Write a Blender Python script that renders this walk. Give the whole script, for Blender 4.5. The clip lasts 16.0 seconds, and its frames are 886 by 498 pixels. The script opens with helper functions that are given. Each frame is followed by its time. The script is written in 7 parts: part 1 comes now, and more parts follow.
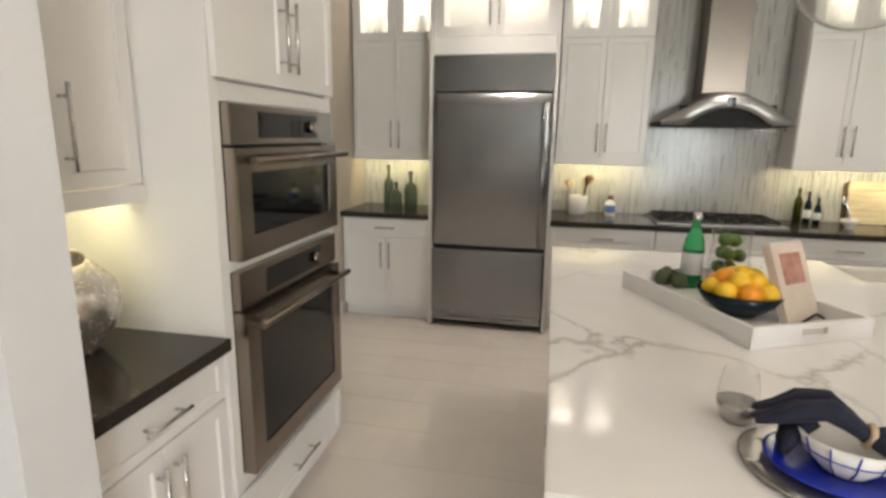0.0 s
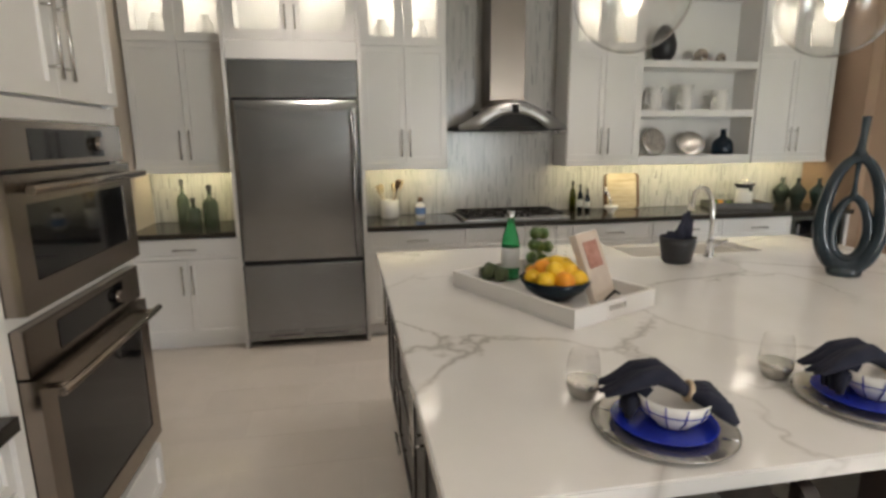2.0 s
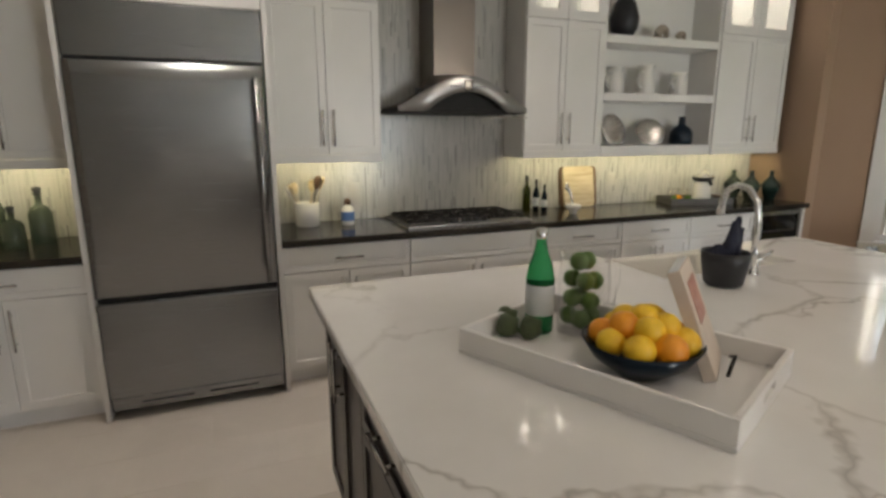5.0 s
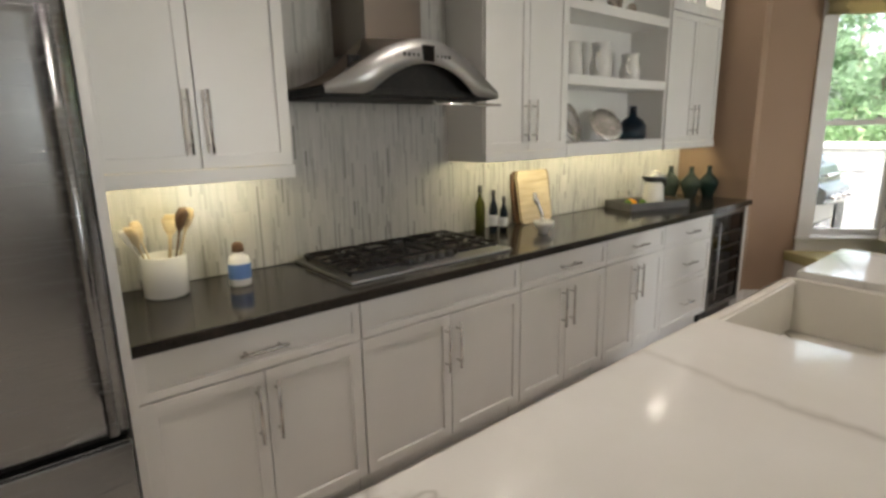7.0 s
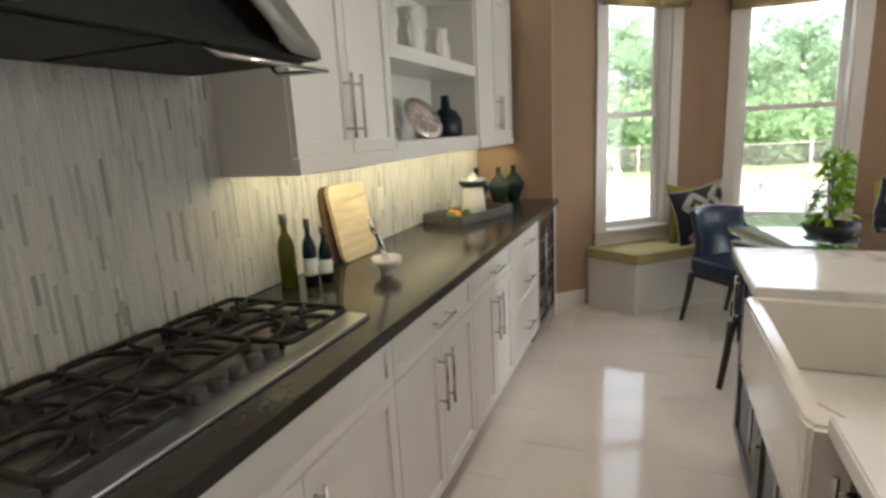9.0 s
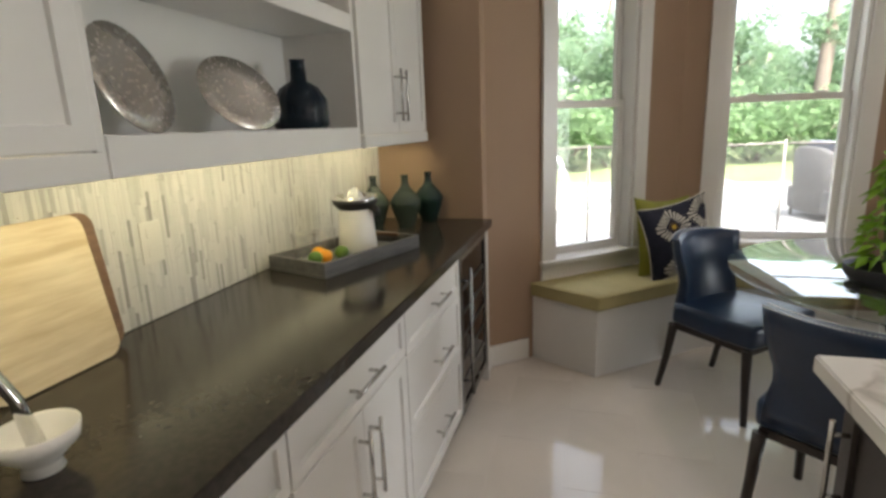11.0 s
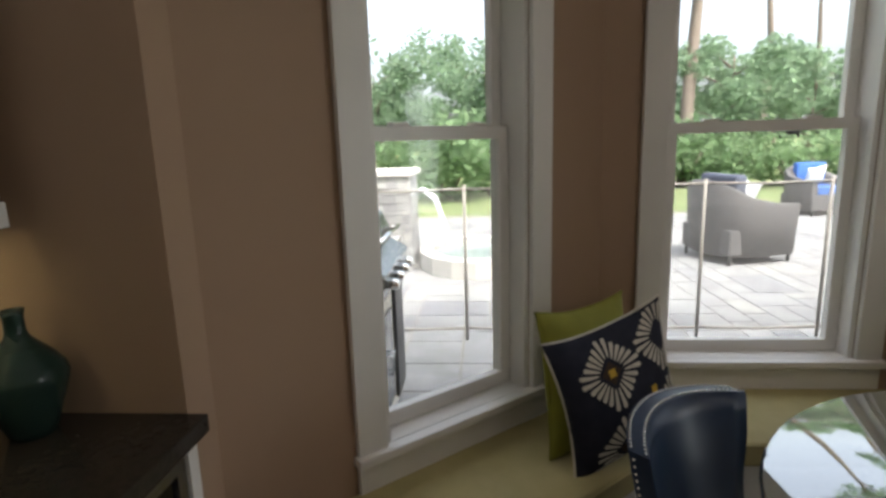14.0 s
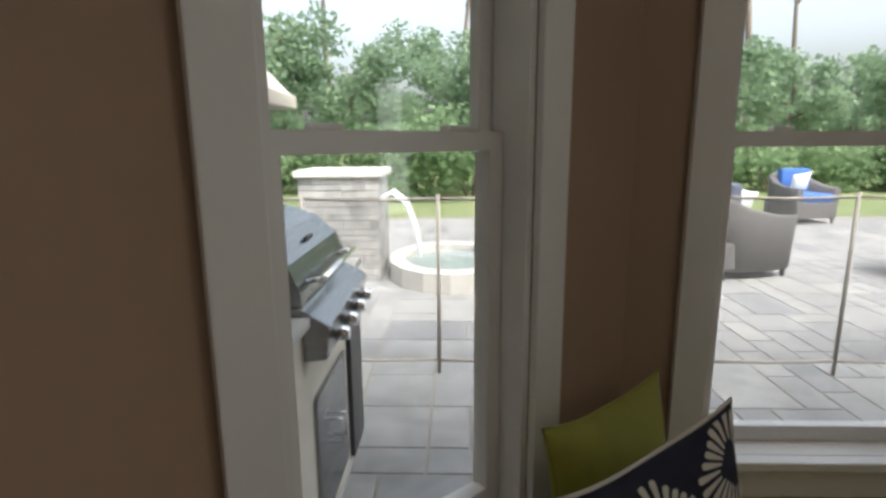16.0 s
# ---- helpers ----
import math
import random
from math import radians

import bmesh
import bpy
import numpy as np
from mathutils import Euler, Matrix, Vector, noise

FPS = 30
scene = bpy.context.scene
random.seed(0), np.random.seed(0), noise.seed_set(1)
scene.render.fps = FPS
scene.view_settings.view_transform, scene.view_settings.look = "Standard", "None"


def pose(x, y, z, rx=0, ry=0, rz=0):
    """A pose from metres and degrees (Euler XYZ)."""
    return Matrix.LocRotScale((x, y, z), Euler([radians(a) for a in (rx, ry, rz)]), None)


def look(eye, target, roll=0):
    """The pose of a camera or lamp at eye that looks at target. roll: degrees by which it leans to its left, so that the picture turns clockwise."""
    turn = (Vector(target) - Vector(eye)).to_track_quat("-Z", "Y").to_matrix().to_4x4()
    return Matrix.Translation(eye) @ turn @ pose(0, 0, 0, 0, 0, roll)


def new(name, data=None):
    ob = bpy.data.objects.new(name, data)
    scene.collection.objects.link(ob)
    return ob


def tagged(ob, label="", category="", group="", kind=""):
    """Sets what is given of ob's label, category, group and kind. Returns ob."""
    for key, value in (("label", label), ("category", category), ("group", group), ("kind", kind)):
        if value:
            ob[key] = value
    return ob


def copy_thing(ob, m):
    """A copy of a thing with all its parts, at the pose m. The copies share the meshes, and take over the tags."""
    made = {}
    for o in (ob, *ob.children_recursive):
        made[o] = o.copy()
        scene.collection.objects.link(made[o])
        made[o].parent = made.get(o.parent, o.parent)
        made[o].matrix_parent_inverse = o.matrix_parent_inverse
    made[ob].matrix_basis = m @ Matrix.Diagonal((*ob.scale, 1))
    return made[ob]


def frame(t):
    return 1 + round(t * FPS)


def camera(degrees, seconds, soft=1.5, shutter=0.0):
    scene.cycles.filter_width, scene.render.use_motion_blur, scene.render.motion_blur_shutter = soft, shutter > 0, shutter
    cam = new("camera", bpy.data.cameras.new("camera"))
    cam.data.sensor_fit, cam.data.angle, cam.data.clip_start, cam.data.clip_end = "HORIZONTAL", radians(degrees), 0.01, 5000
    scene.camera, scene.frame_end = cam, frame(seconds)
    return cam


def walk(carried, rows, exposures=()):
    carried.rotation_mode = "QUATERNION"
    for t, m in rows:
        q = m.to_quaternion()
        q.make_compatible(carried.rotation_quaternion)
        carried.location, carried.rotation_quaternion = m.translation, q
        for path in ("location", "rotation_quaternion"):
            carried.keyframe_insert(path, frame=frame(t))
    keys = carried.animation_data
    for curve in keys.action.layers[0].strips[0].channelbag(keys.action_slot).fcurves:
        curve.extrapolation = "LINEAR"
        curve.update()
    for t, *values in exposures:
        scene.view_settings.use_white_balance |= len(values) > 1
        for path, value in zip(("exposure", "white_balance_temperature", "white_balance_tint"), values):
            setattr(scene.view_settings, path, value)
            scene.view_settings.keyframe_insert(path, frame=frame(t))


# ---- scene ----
cam = camera(79.37, 16.0, soft=3.0)
# seconds, x, y, z, pitch, lean, yaw
PATH = [
    (0.0, 0.927, 1.490, 1.544, -11.99, -0.93, 11.62),
    (0.5, 0.857, 1.520, 1.553, -11.76, -0.59, 5.44),
    (1.0, 0.787, 1.524, 1.558, -11.69, -0.24, -1.23),
    (1.5, 0.767, 1.519, 1.569, -11.61, 0.12, -6.84),
    (2.0, 0.795, 1.527, 1.570, -11.54, 0.51, -10.13),
    (2.5, 0.827, 1.539, 1.571, -11.41, 0.83, -12.28),
    (3.0, 0.850, 1.583, 1.560, -11.49, 1.05, -14.20),
    (3.5, 0.851, 1.702, 1.545, -11.79, 0.92, -17.18),
    (4.0, 0.758, 1.921, 1.529, -12.00, 0.44, -18.87),
    (6.5, 0.664, 3.627, 1.520, -12.77, 0.65, -32.91),
    (7.0, 0.708, 3.965, 1.506, -12.55, 1.05, -39.94),
    (7.5, 0.799, 4.301, 1.485, -12.50, 1.56, -47.38),
    (8.0, 0.911, 4.604, 1.478, -12.33, 1.98, -55.16),
    (8.5, 1.086, 4.837, 1.449, -12.23, 2.79, -63.45),
    (9.0, 1.319, 4.967, 1.442, -12.31, 2.90, -68.46),
    (9.5, 1.597, 5.009, 1.442, -12.51, 3.12, -72.72),
    (12.0, 3.240, 5.159, 1.392, -12.89, 1.47, -75.37),
    (12.5, 3.546, 5.118, 1.433, -12.44, 1.30, -77.83),
    (13.0, 3.807, 5.105, 1.472, -12.44, 1.61, -80.94),
    (13.5, 4.065, 5.083, 1.479, -11.98, 1.88, -83.91),
    (14.0, 4.332, 5.053, 1.465, -10.90, 1.72, -85.90),
    (14.5, 4.546, 5.070, 1.482, -11.25, 1.62, -85.01),
    (15.0, 4.746, 5.090, 1.487, -11.19, 0.98, -85.84),
    (15.5, 4.901, 5.077, 1.498, -11.14, 0.49, -86.97),
    (16.0, 4.980, 5.064, 1.507, -11.45, 0.39, -88.41),
]
EXPOSURES = [(0.0, 2.72), (1.0, 2.6), (2.0, 2.33), (3.5, 2.08), (4.2, 2.05), (6.5, 2.32), (7.5, 2.38), (9.0, 2.46), (9.7, 2.44), (12.0, 1.95), (13.0, 1.65), (14.0, 1.3), (15.0, 1.0), (16.0, 0.9)]
walk(cam, [(t, pose(x, y, z, 90 + p, r, w)) for t, x, y, z, p, r, w in PATH], EXPOSURES)

# ---- world and sun ----
world = bpy.data.worlds.new("sky")
scene.world = world
world.use_nodes = True
_wn = world.node_tree
_sky = _wn.nodes.new("ShaderNodeTexSky")
_sky.sky_type = "NISHITA"
_sky.sun_disc = False
_sky.sun_elevation, _sky.sun_rotation = radians(57), radians(-121)
_sky.air_density, _sky.dust_density = 1.0, 8.0
_pale = _wn.nodes.new("ShaderNodeHueSaturation")
_pale.inputs["Saturation"].default_value, _pale.inputs["Value"].default_value = 0.48, 1.9
_wn.links.new(_sky.outputs[0], _pale.inputs["Color"])
_wn.links.new(_pale.outputs[0], _wn.nodes["Background"].inputs[0])
_wn.nodes["Background"].inputs[1].default_value = 0.15
sun = new("sun", bpy.data.lights.new("sun", "SUN"))
sun.data.energy, sun.data.angle, sun.data.color = 1.15, radians(4), (1.0, 0.95, 0.87)
sun.matrix_world = look((-8.6, -5.2, 15.4), (0, 0, 0))


def area_lamp(name, m, sx, sy, watts, color=(1, 1, 1), shape="RECTANGLE"):
    d = bpy.data.lights.new(name, "AREA")
    d.shape, d.size, d.size_y, d.energy, d.color = shape, sx, sy, watts, color
    ob = new(name, d)
    ob.matrix_world = m
    return ob


WARM = (1.0, 0.88, 0.79)
CANS = [(x, y) for y in (5.15, 1.6, -1.4) for x in (0.55, 2.37, 4.2)] + [(5.1, 3.7)]
for cx, cy in CANS:
    area_lamp("downlight_lamp", pose(cx, cy, 3.035), 0.09, 0.09, 0.3 if cx > 4 and cy > 5 else 1.5 if cx > 5 else 0.95 if cy > 5 else 1.12, WARM, "DISK").data.spread = radians(96 if cy > 5 else 140)
STRIP = (1.0, 0.90, 0.53)
for x0, x1 in ((-0.72, -0.08), (1.0, 1.58), (2.74, 3.3), (3.4, 4.45), (4.56, 5.26)):
    area_lamp("under_cabinet_lamp", look(((x0 + x1) / 2, 6.03, 1.368), ((x0 + x1) / 2, 6.29, 1.19)), x1 - x0, 0.03, 0.5 * (x1 - x0), STRIP)
area_lamp("under_cabinet_lamp", look((-0.37, 2.66, 1.368), (-0.70, 2.66, 1.15)), 0.5, 0.03, 0.22, STRIP)
for x0, x1 in ((-0.74, -0.06), (0.04, 0.87), (0.97, 1.6), (2.72, 3.3), (4.54, 5.26)):
    area_lamp("display_cabinet_lamp", pose((x0 + x1) / 2, 6.13, 2.80), x1 - x0 - 0.1, 0.05, 0.48, (1.0, 0.9, 0.78))
# daylight through the large glazed opening of the room behind
area_lamp("daylight_south", pose(4.1, -4.1, 1.35, 90, 0, 0), 1.7, 2.5, 30, (0.90, 0.95, 1.0))

# ---- materials ----


def nodes_of(name):
    m = bpy.data.materials.new(name)
    m.use_nodes = True
    t = m.node_tree
    return m, t, t.nodes["Principled BSDF"]


def coord(t, scale=(1, 1, 1)):
    c = t.nodes.new("ShaderNodeTexCoord")
    mp = t.nodes.new("ShaderNodeMapping")
    mp.inputs["Scale"].default_value = scale
    t.links.new(c.outputs["Object"], mp.inputs[0])
    return mp.outputs[0]


def noise_of(t, vec, scale, detail=4.0, rough=0.55, distort=0.0):
    n = t.nodes.new("ShaderNodeTexNoise")
    n.inputs["Scale"].default_value, n.inputs["Detail"].default_value = scale, detail
    n.inputs["Roughness"].default_value, n.inputs["Distortion"].default_value = rough, distort
    t.links.new(vec, n.inputs["Vector"])
    return n.outputs[0]


def ramp_of(t, fac, stops):
    r = t.nodes.new("ShaderNodeValToRGB")
    el = r.color_ramp.elements
    while len(el) < len(stops):
        el.new(0.5)
    for e, (p, c) in zip(el, stops):
        e.position, e.color = p, (*c, 1)
    t.links.new(fac, r.inputs[0])
    return r.outputs[0]


def bump_of(t, bsdf, height, strength, distance=0.002):
    b = t.nodes.new("ShaderNodeBump")
    b.inputs["Strength"].default_value, b.inputs["Distance"].default_value = strength, distance
    t.links.new(height, b.inputs["Height"])
    t.links.new(b.outputs[0], bsdf.inputs["Normal"])


def plain(name, c1, c2=None, rough=0.5, metal=0.0, scale=6.0, bump=0.0, stretch=(1, 1, 1), fine=90.0, vary=0.06, coat=0.0):
    """Two tones mixed by a broad noise, with a fine grain in gloss and relief."""
    m, t, b = nodes_of(name)
    c2 = c2 or tuple(v * 0.9 for v in c1)
    v = coord(t, stretch)
    broad = noise_of(t, v, scale)
    t.links.new(ramp_of(t, broad, [(0.35, c1), (0.68, c2)]), b.inputs["Base Color"])
    grain = noise_of(t, v, fine, 3.0)
    mr = t.nodes.new("ShaderNodeMapRange")
    mr.inputs["To Min"].default_value, mr.inputs["To Max"].default_value = max(0.02, rough - vary), min(1, rough + vary)
    t.links.new(grain, mr.inputs["Value"])
    t.links.new(mr.outputs[0], b.inputs["Roughness"])
    b.inputs["Metallic"].default_value = metal
    b.inputs["Coat Weight"].default_value = coat
    if bump:
        bump_of(t, b, grain, bump)
    return m


def by_piece(name, tones, rough, scale=8.0, stretch=(1, 1, 1), bump=0.1, island=False, amount=0.35, contrast=(0.3, 0.7), coat=0.0):
    """A tone picked piece by piece, with veins of a second noise over it."""
    m, t, b = nodes_of(name)
    if island:
        g = t.nodes.new("ShaderNodeNewGeometry")
        rnd = g.outputs["Random Per Island"]
    else:
        g = t.nodes.new("ShaderNodeObjectInfo")
        rnd = g.outputs["Random"]
    n = len(tones)
    base = ramp_of(t, rnd, [(i / max(1, n - 1), c) for i, c in enumerate(tones)])
    geo = t.nodes.new("ShaderNodeNewGeometry")
    mp = t.nodes.new("ShaderNodeMapping")
    mp.inputs["Scale"].default_value = stretch
    t.links.new(geo.outputs["Position"], mp.inputs[0])
    fac = noise_of(t, mp.outputs[0], scale, 5.0, 0.6, 0.6)
    veil = ramp_of(t, fac, [(contrast[0], (1, 1, 1)), (contrast[1], (1 - amount,) * 3)])
    mix = t.nodes.new("ShaderNodeMixRGB")
    mix.blend_type = "MULTIPLY"
    mix.inputs[0].default_value = 1.0
    t.links.new(base, mix.inputs[1])
    t.links.new(veil, mix.inputs[2])
    t.links.new(mix.outputs[0], b.inputs["Base Color"])
    b.inputs["Roughness"].default_value = rough
    b.inputs["Coat Weight"].default_value = coat
    if bump:
        bump_of(t, b, noise_of(t, mp.outputs[0], scale * 8), bump)
    return m


def quartz(name):
    m, t, b = nodes_of(name)
    v = coord(t)
    warp = noise_of(t, v, 1.3, 5.0, 0.6)
    add = t.nodes.new("ShaderNodeMixRGB")
    add.blend_type = "ADD"
    add.inputs[0].default_value = 0.9
    t.links.new(v, add.inputs[1])
    t.links.new(warp, add.inputs[2])
    w = t.nodes.new("ShaderNodeTexVoronoi")
    w.feature = "DISTANCE_TO_EDGE"
    w.inputs["Scale"].default_value = 1.15
    t.links.new(add.outputs[0], w.inputs["Vector"])
    vein = ramp_of(t, w.outputs[0], [(0.0, (0.60, 0.585, 0.565)), (0.008, (0.78, 0.765, 0.745)), (0.024, (1, 1, 1))])
    fade = ramp_of(t, noise_of(t, v, 1.1), [(0.40, (0, 0, 0)), (0.58, (1, 1, 1))])
    mx = t.nodes.new("ShaderNodeMixRGB")
    t.links.new(fade, mx.inputs[0])
    t.links.new(vein, mx.inputs[1])
    mx.inputs[2].default_value = (1, 1, 1, 1)
    cloud = ramp_of(t, noise_of(t, v, 3.0), [(0.3, (0.80, 0.785, 0.755)), (0.7, (0.73, 0.715, 0.68))])
    mul = t.nodes.new("ShaderNodeMixRGB")
    mul.blend_type = "MULTIPLY"
    mul.inputs[0].default_value = 1.0
    t.links.new(mx.outputs[0], mul.inputs[1])
    t.links.new(cloud, mul.inputs[2])
    t.links.new(mul.outputs[0], b.inputs["Base Color"])
    b.inputs["Roughness"].default_value = 0.09
    return m


def clear_glass(name, tint=(1, 1, 1), gloss=0.08):
    m, t, b = nodes_of(name)
    t.nodes.remove(b)
    tr, gl, mx = t.nodes.new("ShaderNodeBsdfTransparent"), t.nodes.new("ShaderNodeBsdfGlossy"), t.nodes.new("ShaderNodeMixShader")
    tr.inputs[0].default_value = (*tint, 1)
    gl.inputs["Roughness"].default_value = 0.03
    lw = t.nodes.new("ShaderNodeLayerWeight")
    lw.inputs[0].default_value = 0.5
    t.links.new(ramp_of(t, lw.outputs["Facing"], [(0.0, (gloss * 0.5,) * 3), (0.6, (gloss,) * 3), (1.0, (min(1.0, gloss * 7),) * 3)]), mx.inputs[0])
    t.links.new(tr.outputs[0], mx.inputs[1])
    t.links.new(gl.outputs[0], mx.inputs[2])
    t.links.new(mx.outputs[0], t.nodes["Material Output"].inputs[0])
    return m


def tinted_glass(name, color, rough=0.08, trans=0.75):
    m, t, b = nodes_of(name)
    b.inputs["Base Color"].default_value = (*color, 1)
    b.inputs["Transmission Weight"].default_value = trans
    b.inputs["IOR"].default_value = 1.35
    t.links.new(ramp_of(t, noise_of(t, coord(t), 25), [(0, (rough,) * 3), (1, (rough + 0.08,) * 3)]), b.inputs["Roughness"])
    return m


def glow(name, color, power):
    m, t, b = nodes_of(name)
    b.inputs["Base Color"].default_value = (*color, 1)
    b.inputs["Emission Color"].default_value = (*color, 1)
    b.inputs["Emission Strength"].default_value = power
    return m


def brushed(name, c, rough=0.28, stretch=(1, 1, 80), depth=0.25):
    m, t, b = nodes_of(name)
    g = noise_of(t, coord(t, stretch), 14, 3.0)
    t.links.new(ramp_of(t, g, [(0.3, c), (0.75, tuple(v * 0.95 for v in c))]), b.inputs["Base Color"])
    t.links.new(ramp_of(t, g, [(0.2, (rough - 0.015,) * 3), (0.8, (rough + 0.025,) * 3)]), b.inputs["Roughness"])
    b.inputs["Metallic"].default_value = 1.0
    bump_of(t, b, g, depth, 0.0006)
    return m


CAB = plain("white_cabinet_paint", (0.80, 0.785, 0.76), (0.765, 0.75, 0.72), 0.34, scale=2.0, fine=60, bump=0.03)
TRIMW = plain("white_trim_paint", (0.80, 0.78, 0.75), (0.76, 0.74, 0.71), 0.3, scale=3, bump=0.03)
WALL = plain("taupe_wall_paint", (0.388, 0.263, 0.179), (0.368, 0.249, 0.169), 0.75, scale=1.5, bump=0.12, fine=160)
WALLB = plain("beige_wall_paint", (0.56, 0.49, 0.415), (0.53, 0.465, 0.39), 0.75, scale=1.5, bump=0.12, fine=160)
WALLP = plain("pale_wall_paint", (0.72, 0.73, 0.74), (0.69, 0.70, 0.71), 0.7, scale=1.5, bump=0.1, fine=160)
OUTLETP = plain("stone_grey_outlet_plastic", (0.50, 0.485, 0.45), (0.47, 0.455, 0.42), 0.4)
CEIL = plain("ceiling_paint", (0.80, 0.785, 0.76), (0.77, 0.755, 0.73), 0.85, scale=1.5, bump=0.15, fine=120)
COUNTER = plain("dark_stone_counter", (0.030, 0.026, 0.022), (0.042, 0.036, 0.030), 0.14, scale=60, fine=220, vary=0.04)
COUNTER.node_tree.nodes["Principled BSDF"].inputs["Specular IOR Level"].default_value = 0.26
QUARTZ = quartz("veined_white_quartz")
STEEL = brushed("brushed_steel", (0.30, 0.308, 0.315), 0.26, (0.25, 0.25, 40), 0.004)
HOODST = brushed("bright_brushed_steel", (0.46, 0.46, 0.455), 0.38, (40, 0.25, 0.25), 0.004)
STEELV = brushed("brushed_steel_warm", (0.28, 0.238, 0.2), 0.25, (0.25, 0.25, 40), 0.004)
# the hood's steel again, toned down for shade and brown reflections
HOODSD = brushed("shade_toned_brushed_steel", (0.23, 0.20, 0.175), 0.3, (0.25, 0.25, 40), 0.004)
NICKEL = brushed("nickel_handle", (0.60, 0.585, 0.56), 0.22, (1, 1, 8), 0.05)
CHROME = plain("polished_chrome", (0.75, 0.75, 0.75), (0.70, 0.70, 0.70), 0.06, 1.0, vary=0.03)
IRON = plain("cast_iron", (0.014, 0.013, 0.012), (0.022, 0.020, 0.018), 0.55, scale=30, bump=0.2)
IRON.node_tree.nodes["Principled BSDF"].inputs["Specular IOR Level"].default_value = 0.25
BLACKG = plain("black_oven_glass", (0.005, 0.005, 0.006), (0.008, 0.008, 0.008), 0.05, vary=0.02)
BLACKG.node_tree.nodes["Principled BSDF"].inputs["Specular IOR Level"].default_value = 0.3
BLACKP = plain("black_plastic", (0.02, 0.02, 0.02), (0.03, 0.03, 0.03), 0.4)
ESPRESSO = plain("espresso_wood", (0.017, 0.013, 0.011), (0.030, 0.022, 0.018), 0.33, scale=5, stretch=(6, 6, 1), bump=0.08)
DARKWOOD = plain("dark_leg_wood", (0.018, 0.012, 0.010), (0.035, 0.022, 0.017), 0.3, scale=8, stretch=(4, 4, 1))
NAVY = plain("navy_leather", (0.009, 0.023, 0.058), (0.015, 0.034, 0.078), 0.3, scale=5, bump=0.25, fine=140)
NAVYCLOTH = plain("navy_cloth", (0.010, 0.012, 0.026), (0.020, 0.023, 0.042), 0.9, scale=14, bump=0.5, fine=300)
CHART = plain("chartreuse_cloth", (0.27, 0.27, 0.035), (0.22, 0.22, 0.03), 0.85, scale=10, bump=0.4, fine=260)
CUSHION = plain("olive_cushion_cloth", (0.47, 0.41, 0.20), (0.41, 0.355, 0.165), 0.8, scale=7, bump=0.35, fine=240)
WHITECER = plain("white_ceramic", (0.80, 0.78, 0.74), (0.76, 0.74, 0.70), 0.14, vary=0.03)
SINKW = plain("white_fireclay", (0.80, 0.77, 0.70), (0.77, 0.74, 0.67), 0.1, vary=0.03)
COBALT = plain("cobalt_glaze", (0.008, 0.018, 0.28), (0.012, 0.03, 0.36), 0.07, vary=0.03)
SILVERP = plain("silver_mosaic_charger", (0.52, 0.50, 0.47), (0.38, 0.36, 0.33), 0.22, 0.85, scale=14)
MATTEBLK = plain("matte_black_ceramic", (0.014, 0.014, 0.016), (0.025, 0.025, 0.027), 0.42)
STATUE = plain("dark_blue_ceramic_glaze", (0.010, 0.018, 0.026), (0.03, 0.045, 0.055), 0.13, scale=7, bump=0.1)
WOODL = plain("pale_maple_wood", (0.66, 0.55, 0.38), (0.46, 0.35, 0.21), 0.5, scale=3.6, stretch=(1, 1, 9), bump=0.1)
WOODM = plain("walnut_wood", (0.16, 0.085, 0.042), (0.10, 0.05, 0.025), 0.5, scale=6, stretch=(1, 1, 6))
GREYWOOD = plain("grey_washed_wood", (0.13, 0.125, 0.12), (0.085, 0.082, 0.08), 0.6, scale=6, stretch=(1, 8, 8), bump=0.2)
ORANGE = plain("orange_peel", (0.85, 0.36, 0.015), (0.80, 0.27, 0.01), 0.4, scale=4, bump=0.5, fine=260)
LEMON = plain("lemon_peel", (0.88, 0.58, 0.03), (0.85, 0.48, 0.02), 0.4, scale=4, bump=0.5, fine=240)
LIME = plain("lime_peel", (0.10, 0.20, 0.025), (0.07, 0.14, 0.02), 0.38, scale=6, bump=0.4, fine=200)
ARTI = plain("artichoke_green", (0.09, 0.12, 0.05), (0.06, 0.075, 0.04), 0.7, scale=30, bump=0.6)
GLASS = clear_glass("clear_glass")
GLOBEG = clear_glass("globe_glass", (0.96, 0.96, 0.95), 0.15)
PANE = clear_glass("window_glass", (0.97, 0.985, 0.98), 0.03)
TABLEG = clear_glass("table_glass", (0.72, 0.84, 0.82), 0.62)
FROST = plain("frosted_glass", (0.80, 0.78, 0.74), (0.78, 0.76, 0.72), 0.4)
GREENG = tinted_glass("green_bottle_glass", (0.05, 0.42, 0.15), 0.05, 0.88)
OLIVEG = tinted_glass("olive_bottle_glass", (0.10, 0.11, 0.01), 0.06, 0.5)
DARKG = tinted_glass("dark_green_vase_glass", (0.035, 0.07, 0.06), 0.15, 0.45)
SMOKEG = tinted_glass("grey_green_vase_glass", (0.075, 0.10, 0.08), 0.18, 0.5)
CLEARG = tinted_glass("pale_green_decanter_glass", (0.15, 0.19, 0.13), 0.06, 0.6)
INKG = tinted_glass("ink_blue_vase_glass", (0.006, 0.016, 0.028), 0.12, 0.25)
LABELW = plain("paper_label", (0.70, 0.72, 0.72), (0.62, 0.65, 0.66), 0.6)
LABELB = plain("blue_label", (0.10, 0.20, 0.46), (0.16, 0.28, 0.55), 0.5)
